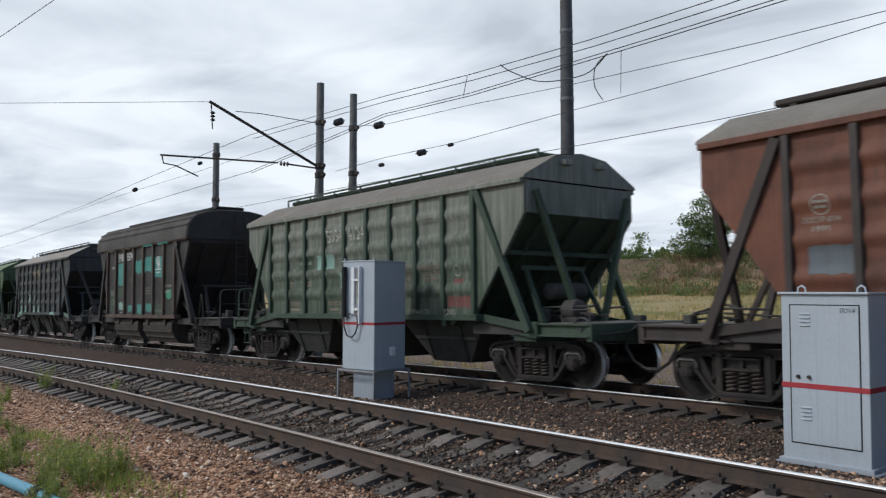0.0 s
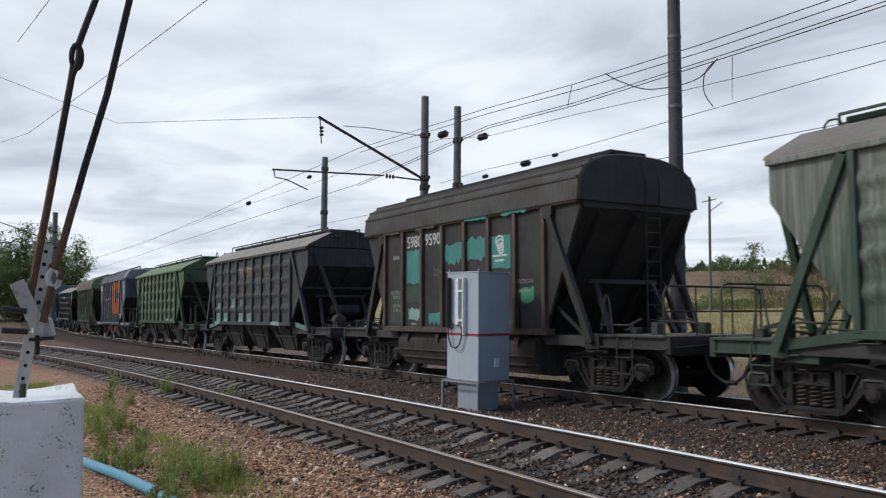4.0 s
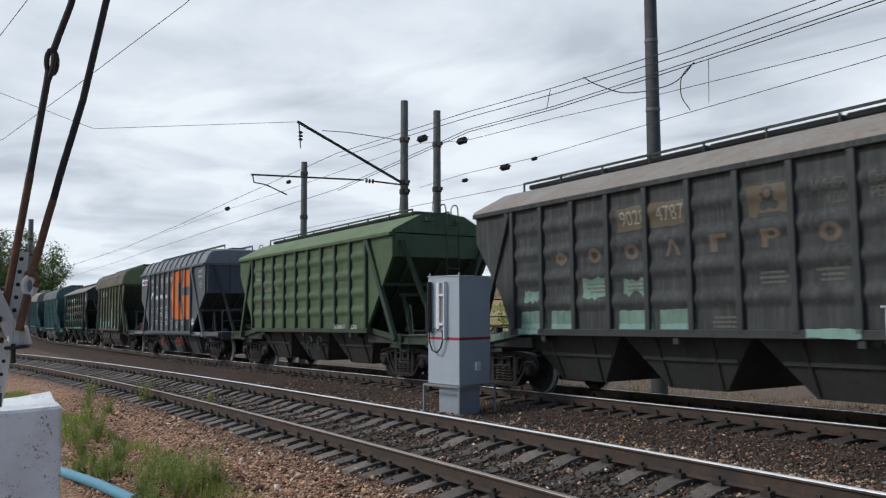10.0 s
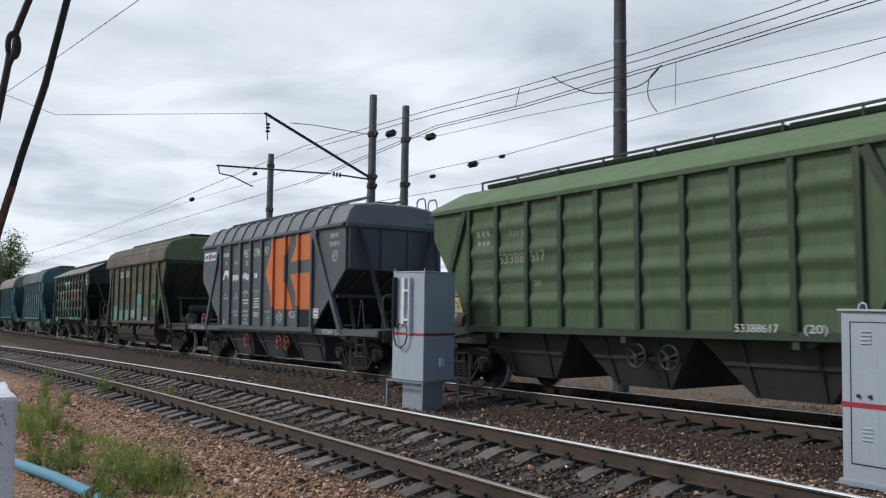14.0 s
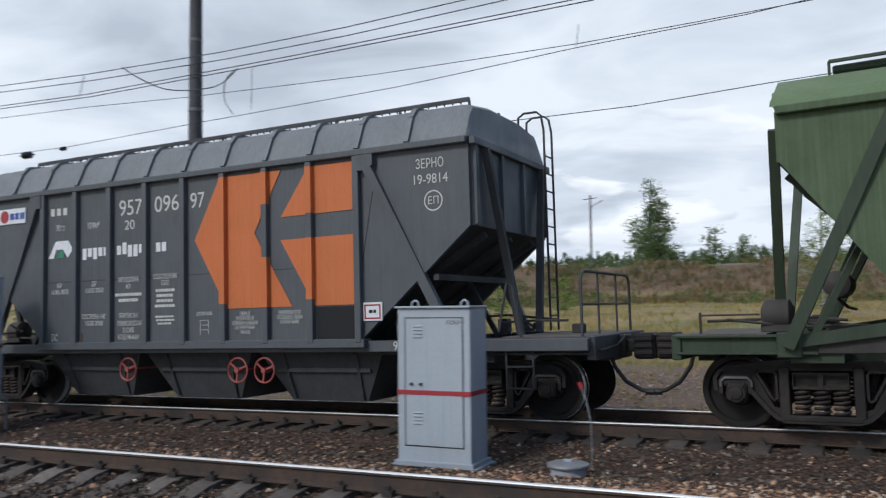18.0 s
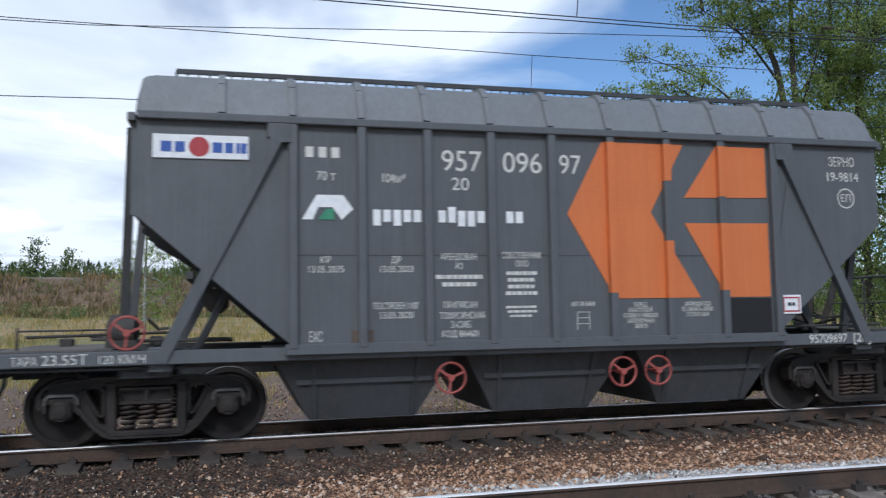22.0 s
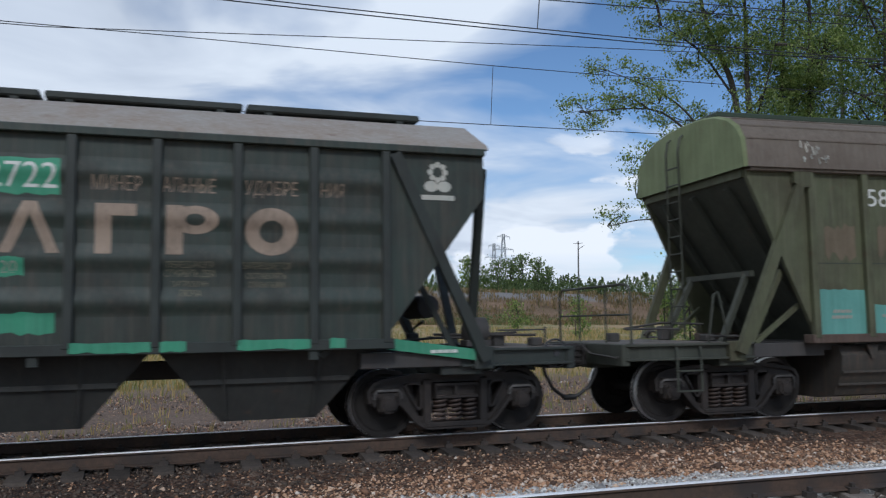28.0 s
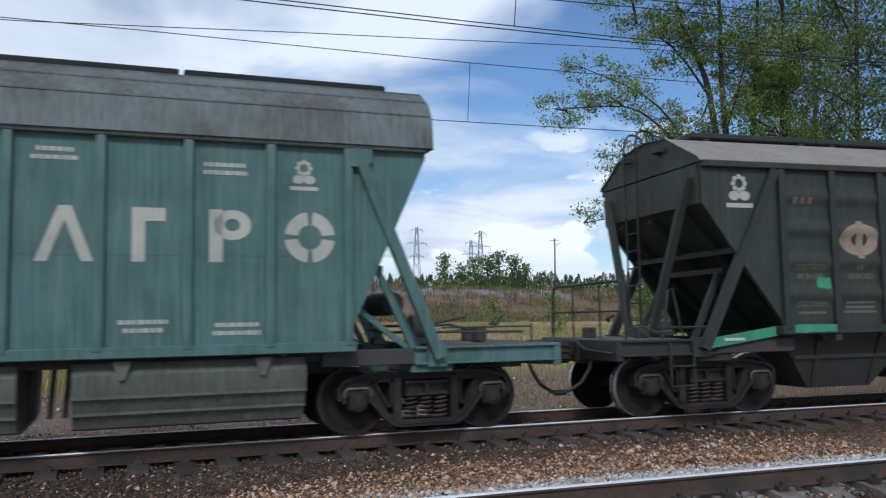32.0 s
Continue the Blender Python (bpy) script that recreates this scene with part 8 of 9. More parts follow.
def polar(foot, d):
    """From bearing, elevation and a step back to a place in a tree's own space."""
    def f(b, e, back=0.0):
        x, y = bearing(b, d + back)
        return x - foot[0], y - foot[1], EYE[2] + math.tan(radians(e)) * (d + back) - foot[2]
    return f


# the wide old tree by the line
D = 30.0
foot = grove_spot(-39.45, D)
q = polar(foot, D)
base = (0, 0, 0)
stems = [([base, q(-39.5, 5.4), q(-39.5, 8.6), q(-38.8, 15.0), q(-38.0, 17.6), q(-36.9, 20.6), q(-35.8, 28)], 0.17),
         ([q(-39.5, 8.0), q(-39.8, 11.2), q(-39.6, 15.6), q(-39.6, 19.6), q(-39.3, 28)], 0.15),
         ([(0.4, 0.3, 0), q(-40.5, 5.5, 0.5), q(-40.8, 7.0, 0.6), q(-41.5, 13.2, 0.8), q(-41.8, 17.1, 0.9), q(-42.4, 28, 1.0)], 0.15),
         ([q(-39.4, 5.6), q(-38.9, 7.6, -0.2), q(-38.2, 9.5, -0.3), q(-37.1, 11.4, -0.4)], 0.12),
         ([(0.7, 0.5, 0), q(-42.6, 6.5, 0.8), q(-43.4, 16.5, 1.2), q(-43.6, 27, 1.4)], 0.13)]
limbs = [([q(-39.4, 5.0), q(-37.9, 5.6, -0.4), q(-36.3, 6.3, -0.7), q(-33.5, 7.3, -1.0), q(-30.4, 6.9, -1.3)], 0.05),
         ([q(-39.2, 7.0), q(-37.2, 7.1, -0.3), q(-36.1, 6.5, -0.5)], 0.05),
         ([q(-38.9, 7.7), q(-36.1, 8.4, 0.2), q(-32.4, 8.7, 0.4)], 0.05),
         ([q(-37.3, 11.2, -0.4), q(-35.3, 13.4, -0.7), q(-33.2, 14.6, -0.9), q(-28.6, 14.6, -1.2)], 0.055),
         ([q(-37.6, 11.0, -0.3), q(-36.2, 13.6, -0.5), q(-34.2, 15.5, -0.7), q(-30.6, 17.2, -0.9)], 0.05),
         ([q(-38.6, 15.2), q(-36.6, 18.1), q(-34.1, 19.9)], 0.05),
         ([q(-39.7, 12.5), q(-40.6, 15.0, -0.8), q(-41.4, 18.0, -1.2)], 0.05)]
blobs = []
for b, e, size, share in ((-28.9, 14.7, 0.7, 1), (-30.6, 17.2, 0.65, 1), (-31.8, 15.5, 0.75, 1), (-33.3, 16.6, 0.6, 0.9), (-29.6, 13.7, 0.5, 0.9), (-33.9, 14.9, 0.8, 1), (-35.6, 13.6, 0.8, 1),
                          (-36.2, 12.2, 0.8, 1), (-33.1, 11.2, 0.75, 1), (-34.5, 10.4, 0.65, 0.9), (-32.4, 10.0, 0.5, 0.7), (-36.4, 10.3, 0.7, 0.7), (-37.8, 12.8, 0.8, 1), (-31.4, 7.6, 0.6, 0.6),
                          (-33.8, 8.3, 0.7, 0.4), (-36.6, 8.2, 0.6, 0.35), (-35.1, 5.1, 0.5, 0.7), (-34.3, 19.7, 0.8, 1), (-36.2, 18.6, 0.9, 1), (-37.4, 20.1, 1.0, 1), (-36.6, 17.0, 0.65, 0.8),
                          (-39.4, 18.1, 1.0, 0.8), (-40.7, 18.8, 1.1, 1), (-41.1, 16.1, 1.0, 1), (-40.1, 14.4, 0.8, 0.9), (-41.9, 14.5, 0.9, 1), (-38.8, 13.4, 0.6, 0.7), (-43.2, 14.8, 1.1, 1),
                          (-44.1, 16.9, 1.2, 1), (-35.6, 25.3, 2.2, 0.7), (-40.8, 25.0, 2.6, 0.7), (-32.8, 22.6, 1.2, 0.7), (-42.4, 10.4, 1.1, 1), (-41.6, 6.0, 1.1, 0.9), (-43.0, 12.2, 1.0, 1), (-38.6, 16.2, 0.6, 0.6)):
    back = 0.9 * math.sin(b * 5.1 + e)
    blobs.append((q(b, e, back), (size * 1.3, size * 1.3, size * 0.85), share))
tree("wide many-stemmed deciduous tree with loose green foliage", foot, stems, limbs, blobs, LEAF, 0.09, 10.5, 3, cluster=0.17, per_cluster=46, group="trees beside the line")

# the close-grown trees behind it
for i, (b, d, top, rad, bark) in enumerate(((-43.6, 34, 16.5, 2.1, BARK), (-45.2, 36, 18, 2.0, BIRCH), (-47.4, 33, 17, 2.5, BARK), (-50.5, 35, 18, 2.7, BARK), (-54.0, 33, 17, 2.7, BARK))):
    foot = grove_spot(b, d)
    r = random.Random(60 + i)
    lean = r.uniform(-0.4, 0.4)
    stems = [([(0, 0, 0), (lean * 0.3, 0.1, top * 0.3), (lean * 0.6, 0, top * 0.6), (lean, -0.1, top * 0.97)], 0.16)]
    limbs = []
    for j in range(10):
        a, z = r.uniform(0, 6.28), top * (0.22 + 0.07 * j)
        L = rad * r.uniform(0.6, 1.0)
        limbs.append((bowed((lean * 0.5, 0, z), (math.cos(a) * L, math.sin(a) * L, z + L * 0.7), 0.06, r), 0.05))
    blobs = []
    z = 1.4
    while z < top:
        k = rad * (0.62 + 0.38 * math.sin(math.pi * min(1, z / top) ** 0.8))
        for j in range(3):
            a = r.uniform(0, 6.28)
            blobs.append(((math.cos(a) * k * 0.55, math.sin(a) * k * 0.55, z + r.uniform(-0.4, 0.4)), (k * 0.62, k * 0.62, 0.95), 0.8))
        z += 1.25
    tree("tall close-grown birch with a white trunk" if bark is BIRCH else "tall close-grown deciduous tree with dense dark foliage", foot, stems, limbs, blobs, LEAF_DARK, 0.11, 3.0, 80 + i, bark, 0.32, 42, "trees beside the line")


def round_tree(label, b, d, e_top, half, seed, bottom=0.12, leaf=0.3, density=2.2, mat=None, taper=0.6, bark=None, group="", e_base=None):
    """A distant tree with its top at an elevation; half is the half-width of its crown in metres."""
    x, y, z0 = grove_spot(b, d)
    if e_base is not None:
        z0 = max(z0, EYE[2] + math.tan(radians(e_base)) * d - 1.0) if e_base > 5 else z0
    top = EYE[2] + math.tan(radians(e_top)) * d - z0
    r = random.Random(seed)
    stems = [([(0, 0, 0), (r.uniform(-0.2, 0.2), 0, top * 0.4), (r.uniform(-0.3, 0.3), 0, top * 0.92)], max(0.05, top * 0.013))]
    limbs, blobs = [], []
    n = max(5, int(top / max(0.7, half * 0.55)))
    for i in range(n):
        f = bottom + (0.96 - bottom) * (i + 0.5) / n
        k = half * (math.sin(math.pi * min(1.0, 0.12 + 0.88 * f) ** taper) ** 0.8 + 0.1)
        for j in range(3):
            a = r.uniform(0, 6.28)
            c = (math.cos(a) * k * 0.5, math.sin(a) * k * 0.5, top * f + r.uniform(-0.3, 0.3) * half * 0.4)
            blobs.append((c, (k * 0.58, k * 0.58, max(0.35, top / n * 0.62)), 1.0))
        a = r.uniform(0, 6.28)
        limbs.append((bowed((0, 0, top * f * 0.8), (math.cos(a) * k * 0.7, math.sin(a) * k * 0.7, top * f), 0.06, r, 3), max(0.02, top * 0.004)))
    return tree(label, (x, y, z0), stems, limbs, blobs, mat or LEAF_FAR, leaf, density, seed, bark, leaf * 1.3, 12, group)


# single trees in the field and beyond the bank
round_tree("slender young birch with sparse leaves in the meadow", 3.3, 60, 8.5, 2.3, 11, 0.05, 0.13, 4.2, LEAF, 0.7, BIRCH)
round_tree("thin birch sapling in the dry meadow", -10.4, 62, 5.1, 0.95, 12, 0.12, 0.16, 1.5, LEAF, 0.8, BIRCH)
round_tree("tall dense tree on the far bank", 13.75, 128, 8.25, 4.4, 13, 0.08, 0.3, 2.2, LEAF_FAR, 0.75, group="trees beyond the bank")
round_tree("rounded tree on the far bank", 9.7, 132, 5.2, 3.0, 14, 0.1, 0.4, 1.3, group="trees beyond the bank")
round_tree("small rounded tree on the far bank", 8.0, 133, 4.4, 2.3, 15, 0.1, 0.4, 1.3, group="trees beyond the bank")
round_tree("tall narrow tree on the far bank", -1.6, 128, 8.2, 4.6, 16, 0.06, 0.3, 2.2, group="trees beyond the bank")
round_tree("broad dark tree beyond the bank", 35.0, 112, 6.9, 4.6, 17, 0.03, 0.26, 2.8, LEAF_WOODS, group="trees beyond the bank")
round_tree("dark pointed spruce beyond the bank", -20.8, 185, 4.9, 2.3, 18, 0.06, 0.6, 0.8, LEAF_DARK, 0.45, group="trees beyond the bank")
round_tree("rounded tree beside a taller one on the far bank", 0.5, 126, 6.2, 3.4, 19, 0.06, 0.3, 2.2, group="trees beyond the bank")
for i, (b, e, h) in enumerate(((-22.9, 4.75, 2.4), (-23.8, 5.0, 2.6), (-24.6, 5.25, 3.0), (-25.6, 4.9, 2.8), (-26.3, 4.2, 2.2), (-22.0, 4.1, 2.0))):
    round_tree("rounded tree in a clump beyond the bank", b, 180 + 3 * (i % 3), e, h, 20 + i, 0.06, 0.6, 0.8, group="trees beyond the bank")
for i, (b, d, e, h) in enumerate(((-35.6, 42, 5.0, 1.7), (-37.3, 44, 3.6, 1.6), (-34.2, 46, 3.0, 1.2), (-41.5, 38, 6.0, 1.9))):
    round_tree("leafy bush at the edge of the trees", b, d, e, h, 30 + i, 0.08, 0.17, 2.6, LEAF, 0.8, group="bushes by the trees")
for i, (b, d, e, h) in enumerate(((-28.2, 64, 2.1, 1.0), (19.5, 70, 2.0, 0.9), (24.0, 66, 1.8, 1.2), (54.0, 60, 2.2, 1.6), (-7.0, 92, 2.2, 1.2), (30.0, 85, 2.4, 1.5), (-24.2, 80, 1.9, 1.1))):
    round_tree("low green bush in the meadow", b, d, e, h, 40 + i, 0.1, 0.2, 2.2, LEAF, 0.9, group="bushes in the meadow")
for i, (b, e, h) in enumerate(((32.6, 4.2, 2.2), (37.6, 3.6, 2.2), (39.8, 3.9, 2.0), (41.6, 3.0, 1.8), (31.0, 3.2, 2.0))):
    round_tree("young tree in a thicket beyond the bank", b, 114 + 3 * (i % 2), e, h, 70 + i, 0.04, 0.26, 2.2, LEAF_FAR, group="trees beyond the bank")
# the old trees at the end of the line
for i, (b, d, e, h) in enumerate(((84.0, 150, 4.1, 3.0), (85.3, 156, 4.7, 4.2), (86.9, 152, 4.6, 4.2), (88.9, 158, 4.2, 4.4), (91.5, 150, 4.2, 4.4))):
    round_tree("broad round-crowned tree beyond the bend", b, d, e, h, 50 + i, 0.05, 0.34, 2.2, LEAF_FAR, 0.9, group="trees beyond the bend")


def far_woods():
    """A ragged belt of young woods along the horizon, of slim pointed crowns."""
    r = random.Random(9)
    c = []
    b = 50.0
    while b > -56:
        d = r.uniform(150, 215) if b < 30 else r.uniform(135, 180)
        x, y = bearing(b, d)
        e = 2.95 + 0.55 * noise.noise((b * 0.35, 1.0, 0.0)) + r.uniform(-0.2, 0.6)
        if b > 22:
            e -= 0.55
        if -14.5 < b < -2.0:
            e += 0.95 + 0.5 * noise.noise((b * 0.8, 5.0, 0.0))
        if b < -26.5:
            e += 0.1
        top = EYE[2] + math.tan(radians(e)) * d
        w = r.uniform(1.3, 3.4)
        low = 3.0
        for _ in range(460):
            f = r.random() ** 0.8
            k = w * (1.03 - f ** 2.4) * (0.85 + 0.15 * math.sin(f * 11 + b * 40))
            c.append((x + r.gauss(0, k * 0.55), y + r.gauss(0, k * 0.55), low + (top - low) * f + r.gauss(0, 0.15)))
        b -= 0.15 * r.uniform(0.6, 1.4)
    return leaves_mesh("far_woods", c, 0.42, LEAF_WOODS, 9)


tagged(new("far_woods", far_woods()), "ragged belt of green woods along the horizon", "woods", kind="stuff")


def tufts(name, count, spot, height, mat, seed, blades=4, spread=0.12, width=0.02):
    """Grass: bent blades in tufts; spot gives the next place."""
    r = random.Random(seed)
    v, f = [], []
    for _ in range(count):
        x, y = spot(r)
        z = ground_z(x, y) - 0.01
        h0 = height * r.uniform(0.5, 1.4)
        for _ in range(blades):
            a = r.uniform(0, 6.28)
            px_, py_ = x + r.gauss(0, spread), y + r.gauss(0, spread)
            h = h0 * r.uniform(0.6, 1.1)
            lx, ly = math.cos(a) * h * 0.35, math.sin(a) * h * 0.35
            wx, wy = -math.sin(a) * width, math.cos(a) * width
            n = len(v)
            v += [(px_ - wx, py_ - wy, z), (px_ + wx, py_ + wy, z), (px_ + lx * 0.4 + wx * 0.7, py_ + ly * 0.4 + wy * 0.7, z + h * 0.6), (px_ + lx * 0.4 - wx * 0.7, py_ + ly * 0.4 - wy * 0.7, z + h * 0.6), (px_ + lx, py_ + ly, z + h)]
            f += [(n, n + 1, n + 2, n + 3), (n + 3, n + 2, n + 4)]
    s = Shape()
    s.v, s.f = v, f
    return s.mesh(name, mat, smooth=False)


def meadow_spot(r):
    while True:
        b = r.uniform(-46, 62)
        d = 18 + 75 * r.random() ** 1.5
        x, y = bearing(b, d)
        if y > far_y(x) + 16.5 + 2.0 * noise.noise((x * 0.2, y * 0.2, 0)) and noise.noise((x * 0.12, y * 0.12, 7)) + r.uniform(-0.2, 0.5) > 0:
            return x, y


tagged(new("meadow_grass", tufts("meadow_grass", 15000, meadow_spot, 0.38, GRASS_LEAF, 5, 4, 0.16, 0.022)), "dry yellow and green meadow grass", "grass", kind="stuff")


def bank_spot(r):
    while True:
        x = r.uniform(-70, 95)
        y = 113 + 0.30 * x + r.uniform(-24, -1)
        if noise.noise((x * 0.15, y * 0.3, 2)) > r.uniform(-0.5, 0.2):
            return x, y


def shrubs():
    """Low leafy scrub on the slope of the far bank, thicker towards the west."""
    r = random.Random(21)
    c = []
    for _ in range(1500):
        x = r.uniform(-75, 60)
        if r.random() > (1.0 if x < -22 else 0.42):
            continue
        y = 113 + 0.30 * x + r.uniform(-26, -3)
        if noise.noise((x * 0.1, y * 0.2, 8)) < r.uniform(-0.3, 0.25):
            continue
        z, h, w = ground_z(x, y), r.uniform(0.4, 1.5), r.uniform(0.4, 1.0)
        for _ in range(70):
            f = r.random()
            c.append((x + r.gauss(0, w * (1.1 - 0.6 * f)), y + r.gauss(0, w * 0.6), z + h * f))
    return leaves_mesh("bank_shrubs", c, 0.2, LEAF_FAR, 22)


tagged(new("bank_shrubs", shrubs()), "low green scrub on the slope of the far bank", "shrubs", kind="stuff")
tagged(new("bank_herbs", tufts("bank_herbs", 6500, bank_spot, 0.75, RUSSET, 6, 5, 0.4, 0.09)), "withered russet herbs on the far bank", "herbs", kind="stuff")


def behind_spot(r):
    x = r.uniform(-30, 26)
    return x, far_y(x) + 6.0 + 12.0 * r.random()


tagged(new("trackside_grass", tufts("trackside_grass", 1500, behind_spot, 0.24, GRASS_LEAF, 7, 4, 0.1, 0.014)), "short grass at the foot of the ballast", "grass", kind="stuff")


# weeds on the verge by the pipe
def weed_mesh(height, seed, bushy):
    r = random.Random(seed)
    s = Shape()
    for _ in range(bushy):
        a = r.uniform(0, 6.28)
        lean = r.uniform(0.05, 0.5)
        h = height * r.uniform(0.6, 1.05)
        bx, by = r.gauss(0, 0.05), r.gauss(0, 0.05)
        tip = Vector((bx + math.cos(a) * h * lean, by + math.sin(a) * h * lean, h))
        root = Vector((bx, by, 0))
        s.tube([root, root.lerp(tip, 0.5) + Vector((0, 0, 0.02)), tip], 0.005, 3, 0.002, False)
        for i in range(34):
            f = 0.12 + 0.88 * i / 34
            p = root.lerp(tip, f)
            t = r.uniform(0, 6.28)
            L = height * (0.26 - 0.19 * f) * r.uniform(0.6, 1.3)
            d = Vector((math.cos(t), math.sin(t), r.uniform(0.1, 0.9))).normalized()
            w = d.cross(Vector((0, 0, 1))).normalized() * (0.007 + 0.004 * (1 - f))
            e = p + d * L
            s.add([p - w * 0.4, p + d * L * 0.5 - w, e, p + d * L * 0.5 + w], [(0, 1, 2, 3)])
            if L > 0.05:
                for g in (-1, 1):
                    k = d * 0.5 + w.normalized() * g * 0.6
                    m0 = p + d * L * 0.45
                    s.add([m0, m0 + k * L * 0.25 + w * 0.5, m0 + k * L * 0.5, m0 + k * L * 0.25 - w * 0.5], [(0, 1, 2, 3)])
    return s.mesh("weed", WEED_LEAF, smooth=False)


WEEDS = [weed_mesh(0.75, 1, 9), weed_mesh(0.5, 2, 10), weed_mesh(0.3, 3, 9)]
r = random.Random(31)
for x, y, k in ((-10.7, 2.64, 0), (-11.05, 2.98, 0), (-11.5, 2.7, 0), (-11.8, 2.55, 1), (-11.2, 2.3, 1), (-12.6, 2.1, 1), (-13.3, 1.85, 2), (-14.0, 2.5, 1), (-15.0, 2.1, 1), (-16.8, 2.6, 0), (-17.4, 2.3, 1),
                (-19.2, 2.8, 0), (-20.6, 3.4, 1), (-21.5, 4.4, 0), (-18.2, 5.0, 1), (-10.1, 2.25, 1), (-11.4, 3.3, 1), (-12.2, 2.9, 2), (-13.0, 2.35, 2), (-10.4, 2.05, 2), (-9.7, 2.0, 1), (-22.5, 3.2, 1), (-24.5, 3.6, 0), (-15.8, 2.9, 2),
                (-13.6, 2.2, 2), (-14.4, 2.15, 2), (-14.7, 2.6, 2), (-13.1, 2.0, 2), (-16.3, 2.25, 1), (-17.0, 2.9, 2), (-17.8, 2.7, 1), (-13.9, 1.9, 2)):
    solid("weed", WEEDS[k], None, ("tall", "bushy", "low")[k] + " feathery green weed growing in the gravel", "weed", "weeds by the pipe", at=pose(x, y, ground_z(x, y) - 0.02, 0, 0, r.uniform(0, 360)))


def verge_spot(r):
    while True:
        x = r.uniform(-30, -8.6)
        y = near_y(x) - 2.5 - abs(r.gauss(0, 0.8))
        if noise.noise((x * 0.5, y * 0.7, 4)) + r.uniform(-0.1, 0.2) > 0.12:
            return x, y


tagged(new("verge_grass", tufts("verge_grass", 1900, verge_spot, 0.13, WEED_LEAF, 8, 5, 0.08, 0.006)), "low green grass on the gravel verge", "grass", kind="stuff")


# ---- loose stones of the ballast ----
def stones(name, spots, size, mat, seed):
    """Angular stones, each a lopsided eight-sided lump, as one mesh."""
    r = np.random.default_rng(seed)
    p = np.asarray(spots, dtype=float)
    n = len(p)
    base = np.array([(1, 0, 0), (0, 1, 0), (-1, 0, 0), (0, -1, 0), (0, 0, 1), (0, 0, -1)], dtype=float)
    s = size * np.exp(r.normal(0, 0.42, n))
    v = base[None] * r.uniform(0.6, 1.15, (n, 6, 1)) + r.normal(0, 0.16, (n, 6, 3))
    v[:, :, 2] *= 0.65
    a = r.uniform(0, 6.28, n)
    ca, sa = np.cos(a)[:, None], np.sin(a)[:, None]
    x, y = v[:, :, 0] * ca - v[:, :, 1] * sa, v[:, :, 0] * sa + v[:, :, 1] * ca
    tilt = r.normal(0, 0.35, n)[:, None]
    z = v[:, :, 2] + x * tilt
    v = np.stack([x, y, z], 2) * s[:, None, None] + p[:, None]
    tri = np.array([(0, 1, 4), (1, 2, 4), (2, 3, 4), (3, 0, 4), (1, 0, 5), (2, 1, 5), (3, 2, 5), (0, 3, 5)], dtype=np.int32)
    f = (tri[None] + 6 * np.arange(n, dtype=np.int32)[:, None, None]).ravel()
    me = bpy.data.meshes.new(name)
    me.vertices.add(6 * n)
    me.vertices.foreach_set("co", v.ravel())
    me.loops.add(24 * n)
    me.loops.foreach_set("vertex_index", f)
    me.polygons.add(8 * n)
    me.polygons.foreach_set("loop_start", np.arange(0, 24 * n, 3, dtype=np.int32))
    me.materials.append(mat)
    me.update()
    me.validate()
    return me


def stone_material(name, *stops):
    m, nt, b = mat_base(name)
    geo = nt.nodes.new("ShaderNodeNewGeometry")
    v = coords(nt)
    fine = tex(nt, "ShaderNodeTexNoise", v, Scale=60, Detail=4, Roughness=0.6).outputs["Fac"]
    col = ramp(nt, geo.outputs["Random Per Island"], *stops)
    col = mixed(nt, 0.4, col, mixed(nt, fine, (0.5, 0.5, 0.5), (1.3, 1.3, 1.3)), "MULTIPLY")
    nt.links.new(col, b.inputs["Base Color"])
    b.inputs["Roughness"].default_value = 0.92
    return m


STONE_BROWN = stone_material("brown_gravel_stone", (0.0, (0.055, 0.036, 0.027)), (0.3, (0.25, 0.135, 0.080)), (0.55, (0.48, 0.265, 0.150)), (0.8, (0.63, 0.405, 0.255)), (0.95, (0.68, 0.50, 0.37)), (1.0, (0.8, 0.73, 0.65)))
STONE_OILY_SHADED = stone_material("oily_shaded_stone", (0.0, (0.036, 0.028, 0.024)), (0.5, (0.08, 0.06, 0.046)), (0.85, (0.145, 0.106, 0.078)), (1.0, (0.24, 0.195, 0.155)))
STONE_PALE = stone_material("pale_new_stone", (0.0, (0.28, 0.265, 0.25)), (0.5, (0.50, 0.48, 0.455)), (1.0, (0.8, 0.77, 0.73)))


